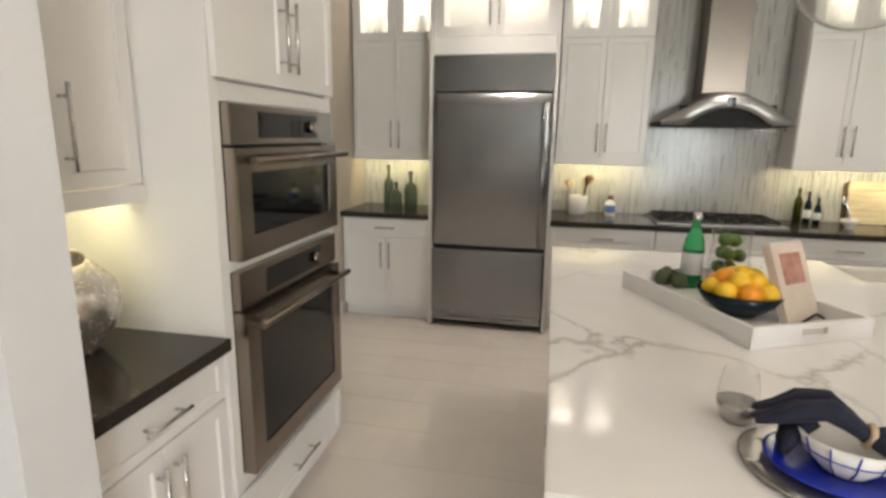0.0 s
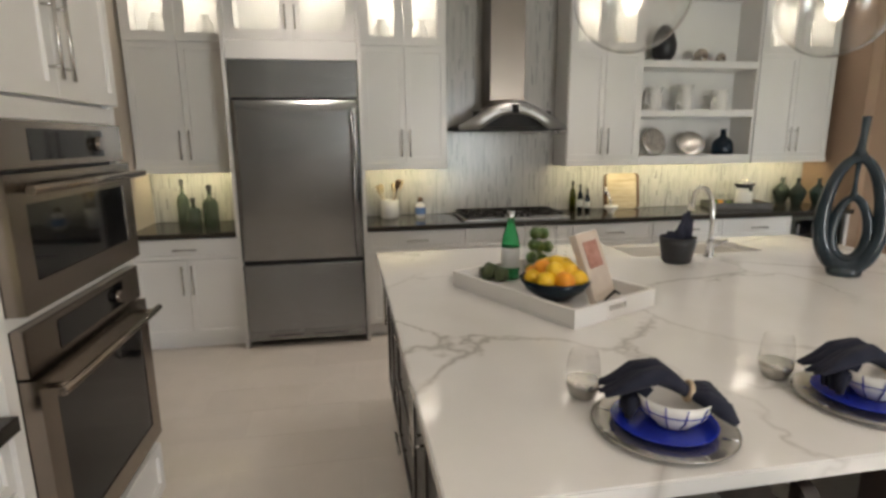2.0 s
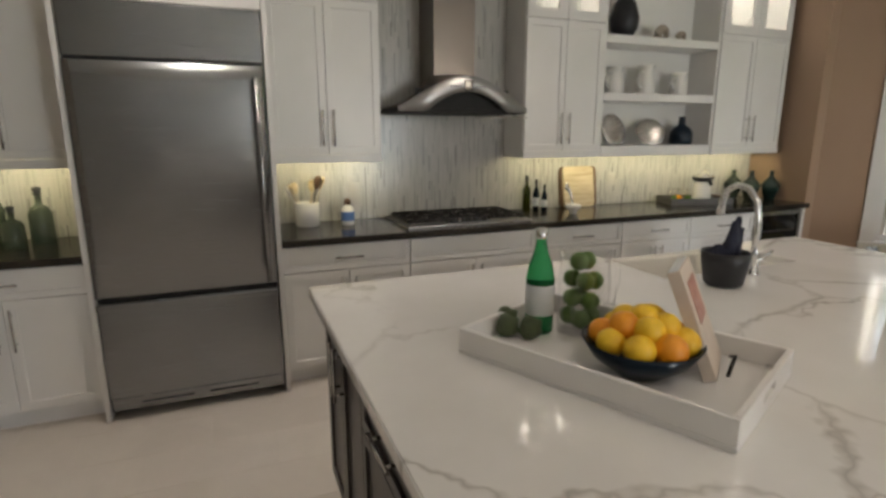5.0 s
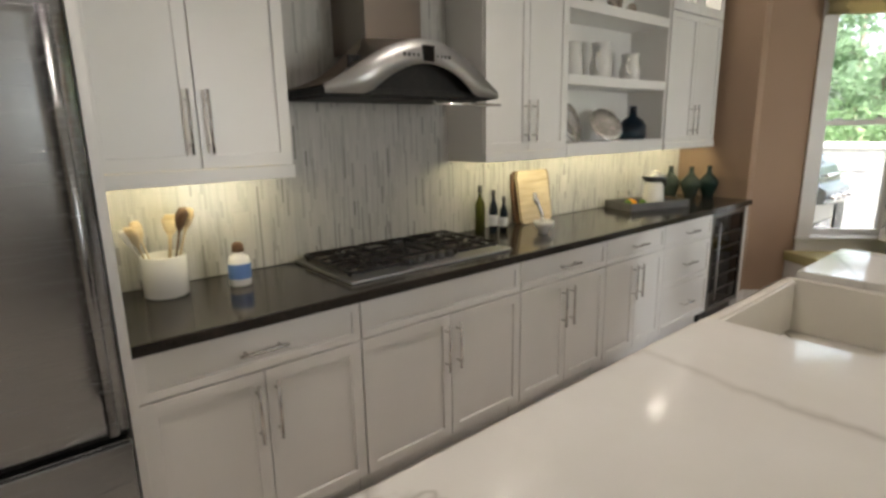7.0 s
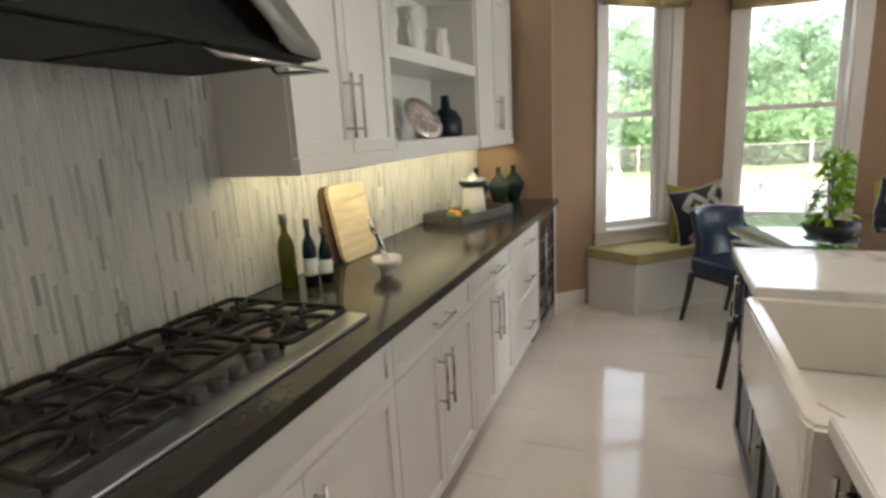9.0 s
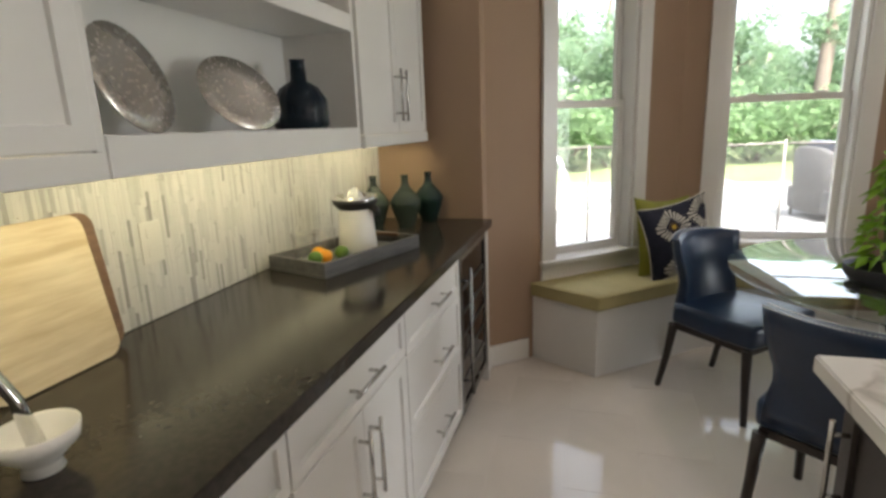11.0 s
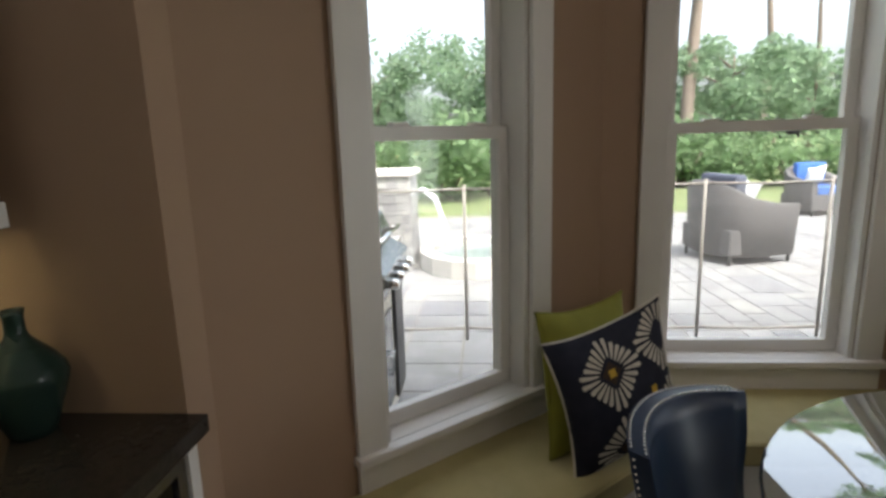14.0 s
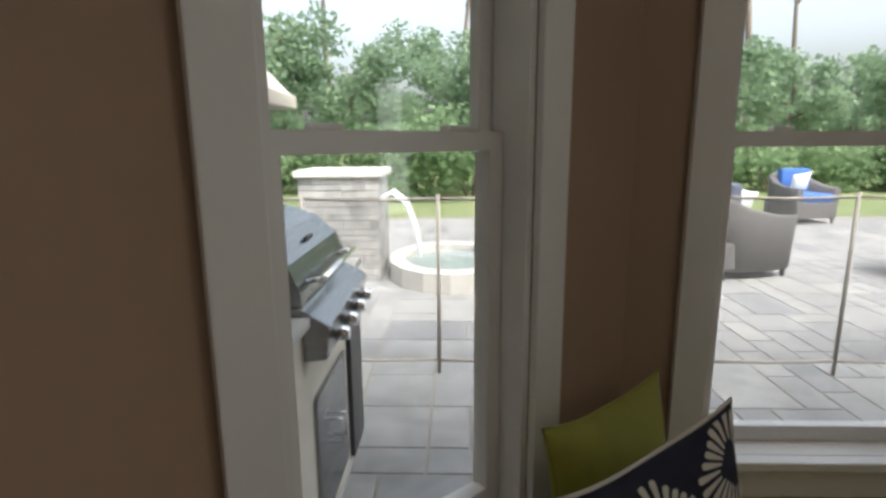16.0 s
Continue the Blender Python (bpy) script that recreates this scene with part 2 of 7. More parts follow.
RED = plain("red_print", (0.50, 0.26, 0.20), (0.34, 0.14, 0.10), 0.5, scale=26, vary=0.3)
PAPER = plain("book_cover", (0.66, 0.57, 0.48), (0.56, 0.46, 0.38), 0.4, scale=9)
PEWTER = plain("pale_pewter", (0.66, 0.62, 0.57), (0.56, 0.52, 0.47), 0.26, 0.7, scale=3)
COPPER = plain("pearl_shell", (0.62, 0.54, 0.46), (0.45, 0.36, 0.29), 0.25, 0.5, scale=10)
WICKERG = plain("champagne_bowl", (0.60, 0.47, 0.33), (0.48, 0.36, 0.25), 0.3, 0.6, scale=9)
SHADE = by_piece("patterned_shade_cloth", [(0.62, 0.50, 0.24), (0.66, 0.55, 0.30)], 0.85, 5.5, (1, 1, 1), 0.2, amount=0.35, contrast=(0.46, 0.54))
LEAFL = plain("lime_leaf", (0.28, 0.50, 0.03), (0.20, 0.40, 0.02), 0.5, scale=9)
LEAFD = plain("houseplant_leaf", (0.04, 0.10, 0.03), (0.06, 0.14, 0.03), 0.5, scale=9)
TREE = by_piece("tree_leaf", [(0.10, 0.165, 0.105), (0.14, 0.21, 0.13), (0.18, 0.255, 0.15), (0.12, 0.18, 0.125)], 0.6, 0.7, bump=0, island=True)
SHRUB = by_piece("shrub_leaf", [(0.08, 0.14, 0.065), (0.11, 0.18, 0.085), (0.15, 0.22, 0.11)], 0.6, 0.9, bump=0, island=True)
for _m, _c in ((TREE, (0.30, 0.42, 0.27)), (SHRUB, (0.28, 0.40, 0.22))):
    _t = _m.node_tree
    _p = _t.nodes["Principled BSDF"]
    _tl, _mx = _t.nodes.new("ShaderNodeBsdfTranslucent"), _t.nodes.new("ShaderNodeMixShader")
    _tl.inputs[0].default_value = (*_c, 1)
    _mx.inputs[0].default_value = 0.55
    _t.links.new(_p.outputs[0], _mx.inputs[1]), _t.links.new(_tl.outputs[0], _mx.inputs[2])
    _t.links.new(_mx.outputs[0], _t.nodes["Material Output"].inputs[0])
BARK = plain("bark", (0.13, 0.10, 0.08), (0.20, 0.165, 0.14), 0.9, scale=8, stretch=(3, 3, 1), bump=0.8)
GRASS = plain("grass", (0.10, 0.15, 0.045), (0.17, 0.19, 0.08), 0.95, scale=1.2, bump=0.8, fine=40)
PAVER = by_piece("paver_stone", [(0.24, 0.245, 0.255), (0.31, 0.31, 0.31), (0.20, 0.205, 0.22), (0.35, 0.345, 0.335)], 0.85, 3.0, bump=0.4, amount=0.3)
PAVERI = by_piece("far_paver_stone", [(0.26, 0.26, 0.265), (0.31, 0.31, 0.31), (0.22, 0.225, 0.235), (0.35, 0.345, 0.335)], 0.85, 3.0, bump=0.2, island=True, amount=0.3)
SAND = plain("paver_joint_sand", (0.24, 0.225, 0.205), (0.20, 0.19, 0.175), 0.95, scale=20)
LEDGE = by_piece("ledge_stone", [(0.22, 0.22, 0.22), (0.34, 0.335, 0.33), (0.42, 0.41, 0.39), (0.28, 0.28, 0.285)], 0.85, 7.0, bump=0.6, island=True)
STUCCO = plain("exterior_stucco", (0.62, 0.58, 0.50), (0.57, 0.53, 0.46), 0.9, scale=4, bump=0.5, fine=70)
CAPST = plain("cap_stone", (0.50, 0.48, 0.45), (0.42, 0.405, 0.38), 0.8, scale=5, bump=0.3)
RATTAN = plain("grey_rattan", (0.075, 0.072, 0.075), (0.11, 0.105, 0.105), 0.75, scale=40, bump=0.9, fine=120)
STOOLC = plain("pale_grey_seat_cloth", (0.42, 0.40, 0.36), (0.36, 0.34, 0.31), 0.85, scale=8, bump=0.25)
GREYCUSH = plain("slate_blue_cushion", (0.06, 0.07, 0.10), (0.08, 0.09, 0.125), 0.85, scale=8, bump=0.2)
BLUECUSH = plain("bright_blue_cushion", (0.03, 0.09, 0.30), (0.04, 0.12, 0.36), 0.8, scale=8)
WATERJ = plain("falling_water", (0.75, 0.80, 0.82), (0.65, 0.72, 0.75), 0.1)
TILE = by_piece("porcelain_floor_tile", [(0.76, 0.70, 0.625), (0.78, 0.72, 0.645), (0.74, 0.68, 0.605)], 0.085, 2.2, bump=0.0, amount=0.09)
TILEI = by_piece("porcelain_floor_tile_far", [(0.76, 0.70, 0.625), (0.78, 0.72, 0.645), (0.74, 0.68, 0.605)], 0.085, 2.2, bump=0.0, island=True, amount=0.09)
GROUT = plain("floor_grout", (0.70, 0.64, 0.57), (0.67, 0.61, 0.545), 0.8, scale=30)
STRIPTONES = [(k, k * 0.975, k * 0.92) for k in (0.50, 0.52, 0.47, 0.51, 0.49, 0.54, 0.45, 0.51, 0.50, 0.47, 0.53, 0.34, 0.50, 0.41, 0.49, 0.53, 0.27, 0.50)]
MOSAIC = by_piece("marble_strip", STRIPTONES, 0.2, 20, (1, 1, 0.12), 0.0, amount=0.14, contrast=(0.5, 0.75))
MOSAICI = by_piece("marble_strip_far", STRIPTONES, 0.2, 20, (1, 1, 0.12), 0.0, island=True, amount=0.14, contrast=(0.5, 0.75))
MGROUT = plain("mosaic_grout", (0.53, 0.515, 0.48), (0.49, 0.475, 0.44), 0.8, scale=40)
LED = glow("led_strip", (1.0, 0.86, 0.5), 0.35)
CAN = glow("downlight_lens", (1.0, 0.92, 0.82), 1.2)
BULB = glow("bulb", (1.0, 0.86, 0.68), 10.0)
FENCE = plain("fence_pole", (0.27, 0.25, 0.23), (0.22, 0.205, 0.185), 0.6)

# ---- building helpers ----


def box(bm, x0, x1, y0, y1, z0, z1, bevel=0.0):
    vs = [bm.verts.new((x, y, z)) for x in (x0, x1) for y in (y0, y1) for z in (z0, z1)]
    fs = [bm.faces.new([vs[i] for i in q]) for q in ((0, 1, 3, 2), (4, 6, 7, 5), (0, 4, 5, 1), (2, 3, 7, 6), (0, 2, 6, 4), (1, 5, 7, 3))]
    if bevel:
        bmesh.ops.bevel(bm, geom=list({e for f in fs for e in f.edges}), offset=bevel, segments=2, affect="EDGES", profile=0.6)
    return bm


def ring(bm, x0, x1, z0, z1, y0, y1, left, right, low, high):
    """A closed upright frame in one piece, with the widths of its four members."""
    o = [(x0, z0), (x1, z0), (x1, z1), (x0, z1)]
    i = [(x0 + left, z0 + low), (x1 - right, z0 + low), (x1 - right, z1 - high), (x0 + left, z1 - high)]
    v = [[bm.verts.new((x, y, z)) for x, z in q] for q in (o, i) for y in (y0, y1)]
    for k in range(4):
        j = (k + 1) % 4
        bm.faces.new((v[0][k], v[0][j], v[2][j], v[2][k])), bm.faces.new((v[1][k], v[3][k], v[3][j], v[1][j]))
        bm.faces.new((v[0][k], v[1][k], v[1][j], v[0][j])), bm.faces.new((v[2][k], v[2][j], v[3][j], v[3][k]))
    bmesh.ops.recalc_face_normals(bm, faces=bm.faces[:])
    return bm


def cuboid(x0, x1, y0, y1, z0, z1, bevel=0.0):
    return box(bmesh.new(), x0, x1, y0, y1, z0, z1, bevel)


def prism(bm, pts, z0, z1):
    """A polygon (x, y) raised from z0 to z1."""
    lo, hi = [bm.verts.new((x, y, z0)) for x, y in pts], [bm.verts.new((x, y, z1)) for x, y in pts]
    bm.faces.new(lo[::-1]), bm.faces.new(hi)
    for i in range(len(pts)):
        j = (i + 1) % len(pts)
        bm.faces.new((lo[i], lo[j], hi[j], hi[i]))
    bmesh.ops.recalc_face_normals(bm, faces=bm.faces)
    return bm


def lathe(bm, prof, seg=28, at=(0, 0, 0), sx=1.0, sy=1.0):
    """Turns a profile of (radius, height) about z."""
    rings = []
    for r, h in prof:
        if r < 1e-5:
            rings.append([bm.verts.new((at[0], at[1], at[2] + h))])
        else:
            rings.append([bm.verts.new((at[0] + sx * r * math.cos(2 * math.pi * k / seg), at[1] + sy * r * math.sin(2 * math.pi * k / seg), at[2] + h)) for k in range(seg)])
    for a, b in zip(rings, rings[1:]):
        for k in range(seg):
            j = (k + 1) % seg
            q = [a[0]] * (len(a) == 1) + ([a[k], a[j]] if len(a) > 1 else [])
            q += [b[j], b[k]] if len(b) > 1 else [b[0]]
            if len(q) >= 3:
                bm.faces.new(q)
    for f in bm.faces:
        f.smooth = True
    bmesh.ops.recalc_face_normals(bm, faces=bm.faces)
    return bm


def tube(bm, pts, r, seg=10, caps=True, flat=1.0):
    """A round bar along points; r may be a list."""
    pts = [Vector(p) for p in pts]
    rs = r if isinstance(r, (list, tuple)) else [r] * len(pts)
    rings = []
    up = Vector((0.03, 0.02, 1))
    for i, p in enumerate(pts):
        d = (pts[min(i + 1, len(pts) - 1)] - pts[max(i - 1, 0)]).normalized()
        a = d.cross(up)
        if a.length < 0.05:
            a = d.cross(Vector((1, 0, 0)))
        a.normalize()
        b = a.cross(d).normalized()
        rings.append([bm.verts.new(p + rs[i] * (a * math.cos(2 * math.pi * k / seg) + flat * b * math.sin(2 * math.pi * k / seg))) for k in range(seg)])
    for u, v in zip(rings, rings[1:]):
        for k in range(seg):
            bm.faces.new((u[k], u[(k + 1) % seg], v[(k + 1) % seg], v[k])).smooth = True
    if caps:
        bm.faces.new(rings[0][::-1]), bm.faces.new(rings[-1])
    bmesh.ops.recalc_face_normals(bm, faces=bm.faces)
    return bm


def blob(bm, at, rad, n=2, rough=0.0, freq=9.0):
    """A rounded lump with uneven skin."""
    g = bmesh.ops.create_icosphere(bm, subdivisions=n, radius=1.0)
    for v in g["verts"]:
        k = 1 + rough * noise.noise(v.co * freq * 0.3 + Vector(at) * 7)
        v.co = Vector((v.co.x * rad[0] * k + at[0], v.co.y * rad[1] * k + at[1], v.co.z * rad[2] * k + at[2]))
    for f in bm.faces:
        f.smooth = True
    return bm


def mesh_of(name, bm, material):
    me = bpy.data.meshes.new(name)
    bm.to_mesh(me)
    bm.free()
    for m in (material if isinstance(material, (list, tuple)) else [material]):
        me.materials.append(m)
    return me


def part(name, bm, material, parent, label="", at=None):
    """One mesh under a thing or a part, in the parent's own space."""
    ob = new(name, mesh_of(name, bm, material))
    ob.parent = parent
    if at is not None:
        ob.matrix_local = at
    return tagged(ob, label)


def thing(name, m, label, category, group="", kind=""):
    ob = new(name)
    ob.empty_display_size = 0.1
    ob.matrix_world = m
    return tagged(ob, label, category, group, kind)


def solid(name, bm, material, label, category, group="", kind="", m=None):
    ob = new(name, mesh_of(name, bm, material))
    if m is not None:
        ob.matrix_world = m
    return tagged(ob, label, category, group, kind)


def structure(name, bm, material, label, category, m=None):
    return solid(name, bm, material, label, category, "", "structure", m)

# ---- setting ----
CEILZ = 3.05
bm = cuboid(-3.6, 5.47, -4.2, 6.5, -0.12, -0.0013)
prism(bm, [(5.471, 5.72), (5.471, 2.26), (6.47, 3.38), (6.47, 4.60)], -0.12, -0.0013)
structure("floor", bm, GROUT, "light grout bed under polished floor tiles", "floor")
structure("ceiling", cuboid(-3.6, 6.75, -4.2, 6.5, CEILZ, CEILZ + 0.12), CEIL, "smooth white painted ceiling", "ceiling")
structure("wall_north", cuboid(-0.95, 5.36, 6.30, 6.50, 0, CEILZ), WALL, "taupe painted wall behind the cabinets", "wall")
structure("wall_west", cuboid(-0.95, -0.80, 3.82, 6.30, 0, CEILZ), WALLB, "beige painted side wall", "wall")
structure("wall_niche", cuboid(-0.85, -0.70, 2.32, 3.82, 0, CEILZ), WALLP, "pale painted wall behind the side counter", "wall")
structure("wall_entry", cuboid(-3.6, 0.035, 2.17, 2.32, 0, CEILZ), WALLP, "pale painted wall end beside the counter", "wall")
structure("wall_east_return", cuboid(5.36, 5.56, 5.70, 6.50, 0, CEILZ), WALL, "taupe wall return beside the wine cooler", "wall")
structure("wall_far_west", cuboid(-3.75, -3.6, -4.2, 2.32, 0, CEILZ), WALLP, "pale wall of the room behind", "wall")
structure("wall_east", cuboid(5.40, 5.55, -4.2, 2.28, 0, CEILZ), WALL, "taupe wall of the room behind", "wall")
bm = bmesh.new()
for b in ((-3.75, 3.2, 0, CEILZ), (5.0, 5.55, 0, CEILZ), (3.2, 5.0, 2.7, CEILZ)):
    box(bm, b[0], b[1], -4.35, -4.2, b[2], b[3])
structure("wall_south", bm, WALLP, "pale wall with a wide glazed opening", "wall")
structure("baseboard_west", cuboid(-0.80, -0.785, 3.83, 5.64, 0, 0.13, 0.004), TRIMW, "white painted baseboard", "baseboard")

# bay of three walls
A, B = Vector((5.47, 5.70)), Vector((6.42, 4.60))
C, D = Vector((6.42, 3.38)), Vector((5.47, 2.28))


def bay_frame(p, q):
    """Space of a bay wall: x along it from p, y outward, z up."""
    d = (q - p).normalized()
    m = Matrix.Identity(4)
    m.col[0][:3], m.col[1][:3] = (d.x, d.y, 0), (-d.y, d.x, 0)
    m.col[3][:3] = (p.x, p.y, 0)
    return m, (q - p).length


THICK, SILLZ, HEADZ = 0.17, 0.57, 2.62


def bay_wall(name, n, p, q, s0, s1):
    m, length = bay_frame(p, q)
    bm = bmesh.new()
    e = 0.075
    box(bm, -e * (n != 1), s0, 0, THICK, 0, CEILZ)
    box(bm, s1, length + e * (n != 3), 0, THICK, 0, CEILZ)
    box(bm, s0, s1, 0, THICK, 0, SILLZ)
    box(bm, s0, s1, 0, THICK, HEADZ, CEILZ)
    structure(name, bm, WALL, "taupe bay wall with a tall window opening", "wall", m)
    w = thing("window_%d" % n, m @ pose((s0 + s1) / 2, 0, SILLZ), "tall white double-hung window with deep casing", "window", "bay windows", "structure")
    h, hw = HEADZ - SILLZ, (s1 - s0) / 2
    cw = 0.095
    bm = bmesh.new()
    box(bm, -hw - cw, -hw, -0.022, 0, -0.03, h + cw, 0.004)
    box(bm, hw, hw + cw, -0.022, 0, -0.03, h + cw, 0.004)
    box(bm, -hw, hw, -0.022, 0, h, h + cw, 0.004)
    part("casing", bm, TRIMW, w)
    bm = bmesh.new()
    box(bm, -hw + 0.001, -hw + 0.02, 0.001, THICK, 0.03, h)
    box(bm, hw - 0.02, hw - 0.001, 0.001, THICK, 0.03, h)
    box(bm, -hw + 0.02, hw - 0.02, 0.001, THICK, h - 0.02, h)
    part("jamb", bm, TRIMW, w)
    bm = bmesh.new()
    box(bm, -hw + 0.001, hw - 0.001, -0.001, THICK, 0.002, 0.03, 0.0)
    box(bm, -hw - cw - 0.01, hw + cw + 0.01, -0.045, -0.001, 0.0, 0.03, 0.006)
    part("window_sill", bm, TRIMW, w)
    part("apron", cuboid(-hw - cw, hw + cw, -0.02, 0, -0.10, -0.002, 0.004), TRIMW, w)
    rail = 1.505 - SILLZ

    def sash(nm, z0, z1, y0, bot, top):
        o = hw - 0.021
        st = 0.042
        bm = ring(bmesh.new(), -o, o, z0, z1, y0, y0 + 0.032, st, st, bot, top)
        s = part(nm, bm, TRIMW, w)
        g = part("pane", cuboid(-o + st - 0.003, o - st + 0.003, y0 + 0.013, y0 + 0.018, z0 + bot - 0.003, z1 - top + 0.003), PANE, s)
        g.visible_shadow = False
        return s

    low = sash("lower_sash", 0.031, rail + 0.022, 0.075, 0.048, 0.042)
    sash("upper_sash", rail - 0.02, h - 0.021, 0.11, 0.04, 0.05)
    for sx in (-0.5, 0.5):
        bm = bmesh.new()
        box(bm, sx * hw - 0.03, sx * hw + 0.03, 0.072, 0.105, rail + 0.022, rail + 0.034, 0.004)
        part("sash_lock", bm, TRIMW, low)
    return m


M1 = bay_wall("wall_bay_west", 1, A, B, 0.455, 1.06)
M2 = bay_wall("wall_bay_middle", 2, B, C, 0.235, 0.985)
M3 = bay_wall("wall_bay_east", 3, C, D, 0.393, 0.998)
structure("wall_nook_east", cuboid(5.36, 5.47, 2.28, 2.30, 0, CEILZ), WALL, "narrow taupe wall closing the bay", "wall")
bm = bmesh.new()
box(bm, 0.0, 0.27, -0.014, 0, 0, 0.13, 0.004)
structure("baseboard_bay", bm, TRIMW, "white baseboard under the bay wall", "baseboard", M1)
structure("baseboard_return", cuboid(5.345, 5.47, 5.685, 5.698, 0, 0.13, 0.004), TRIMW, "white baseboard beside the wine cooler", "baseboard")


def roman_shade(m, s0, s1, zb, label):
    t = thing("roman_shade", m @ pose((s0 + s1) / 2, -0.03, zb), label, "window shade", "roman shades over the bay windows")
    hw = (s1 - s0) / 2
    for i in range(4):
        bm = bmesh.new()
        z0 = i * 0.085
        n = 14
        top, lo = [], []
        for k in range(n + 1):
            x = -hw + 2 * hw * k / n
            sag = 0.012 * math.sin(math.pi * k / n)
            lo.append((x, -0.055 + 0.006 * i, z0 - sag)), top.append((x, -0.018, z0 + 0.12))
        mid = [(x, -0.065 + 0.006 * i, (z + zz) / 2) for (x, _, z), (_, _, zz) in zip(lo, top)]
        back = [(x, -0.012, z) for x, _, z in lo]
        rows_ = [[bm.verts.new(p) for p in r] for r in (back, lo, mid, top)]
        for r0, r1 in zip(rows_, rows_[1:]):
            for k in range(n):
                bm.faces.new((r0[k], r0[k + 1], r1[k + 1], r1[k])).smooth = True
        bmesh.ops.solidify(bm, geom=bm.faces[:], thickness=0.004)
        part("fold", bm, SHADE, t)
    part("headrail", cuboid(-hw, hw, -0.03, -0.001, 0.36, 0.42, 0.004), SHADE, t)


roman_shade(M1, 0.35, 1.165, 2.30, "yellow and white patterned roman shade, raised")
roman_shade(M2, 0.13, 1.09, 2.27, "yellow and white patterned roman shade, raised")
roman_shade(M3, 0.288, 1.103, 2.30, "yellow and white patterned roman shade, raised")

for cx, cy in CANS:
    t = thing("downlight", pose(cx, cy, CEILZ), "round recessed ceiling downlight, lit", "downlight", "recessed ceiling downlights")
    bm = bmesh.new()
    lathe(bm, [(0.068, 0.0), (0.068, -0.006), (0.095, -0.008), (0.098, 0.0)], 24)
    part("trim_ring", bm, TRIMW, t)
    bm = bmesh.new()
    lathe(bm, [(0.0, -0.003), (0.067, -0.003)], 24)
    part("lens", bm, CAN, t)

# ---- cabinets ----


def shaker(x0, x1, z0, z1, y=0.0, st=0.062):
    """A framed door or drawer front with a recessed panel; its face is at y."""
    bm = bmesh.new()
    w, h = x1 - x0, z1 - z0
    s = min(st, h * 0.28, w * 0.3)
    box(bm, x0, x1, y, y + 0.02, z0, z1, 0.002)
    face = min((f for f in bm.faces), key=lambda f: f.calc_center_median().y - f.calc_area())
    bmesh.ops.inset_region(bm, faces=[face], thickness=s - 0.002, depth=0.0)
    r = bmesh.ops.inset_region(bm, faces=[face], thickness=0.003, depth=0.0)
    for v in face.verts:
        v.co.y += 0.010
    return bm


def bar_pull(parent, x, z, length, upright, y=0.0, mat=None):
    bm = bmesh.new()
    h = length / 2
    o = -0.032
    if upright:
        tube(bm, [(x, y + o, z - h), (x, y + o, z + h)], 0.006)
        for s in (-0.7, 0.7):
            tube(bm, [(x, y + o, z + s * h), (x, y + 0.001, z + s * h)], 0.005, 8)
    else:
        tube(bm, [(x - h, y + o, z), (x + h, y + o, z)], 0.006)
        for s in (-0.7, 0.7):
            tube(bm, [(x + s * h, y + o, z), (x + s * h, y + 0.001, z)], 0.005, 8)
    return part("handle", bm, mat or NICKEL, parent, "slim brushed nickel bar handle")


def door(t, x0, x1, z0, z1, mat, hinge="l", hz=None, hl=0.2, name="door"):
    d = part(name, shaker(x0, x1, z0, z1), mat, t)
    if hz is not None:
        bar_pull(d, x1 - 0.032 if hinge == "l" else x0 + 0.032, hz, hl, True)
    return d


def drawer(t, x0, x1, z0, z1, mat, pull=True, hl=0.17):
    d = part("drawer", shaker(x0, x1, z0, z1, 0.0, 0.05), mat, t)
    if pull:
        bar_pull(d, (x0 + x1) / 2, (z0 + z1) / 2, hl, False)
    return d


def base_cabinet(m, w, label, style="doors", mat=None, depth=0.60, pull=True, top=0.872, group="white base cabinets"):
    mat = mat or CAB
    t = thing("base_cabinet", m, label, "cabinet", group)
    part("body", cuboid(0.0015, w - 0.0015, 0.021, depth, 0.105, top), mat, t)
    part("toe_kick", cuboid(0.0015, w - 0.0015, 0.075, depth, 0, 0.104), mat, t)
    g = 0.004
    if style == "drawers":
        for z0, z1 in ((0.70, 0.865), (0.42, 0.695), (0.115, 0.415)):
            drawer(t, g, w - g, z0, z1, mat)
    else:
        drawer(t, g, w - g, 0.715, 0.865, mat, pull)
        door(t, g, w / 2 - 0.002, 0.115, 0.708, mat, "l", 0.56, 0.22)
        door(t, w / 2 + 0.002, w - g, 0.115, 0.708, mat, "r", 0.56, 0.22)
    return t


FY = 5.68
for x0, x1, st, pull, lab in (
    (0.93, 1.71, "doors", True, "white shaker base cabinet with one drawer and two doors"),
    (1.71, 2.63, "doors", False, "white shaker base cabinet under the cooktop"),
    (2.63, 3.37, "doors", True, "white shaker base cabinet with one drawer and two doors"),
    (3.37, 4.04, "doors", True, "white shaker base cabinet with one drawer and two doors"),
    (4.04, 4.735, "drawers", True, "white shaker cabinet of three drawers"),
    (-0.785, -0.033, "doors", True, "white shaker base cabinet beside a tall refrigerator"),
):
    base_cabinet(pose(x0, FY, 0), x1 - x0, lab, st, pull=pull)
solid("end_panel", cuboid(5.30, 5.335, 5.672, 6.29, 0, 0.872, 0.002), CAB, "white end panel beside the wine cooler", "panel")

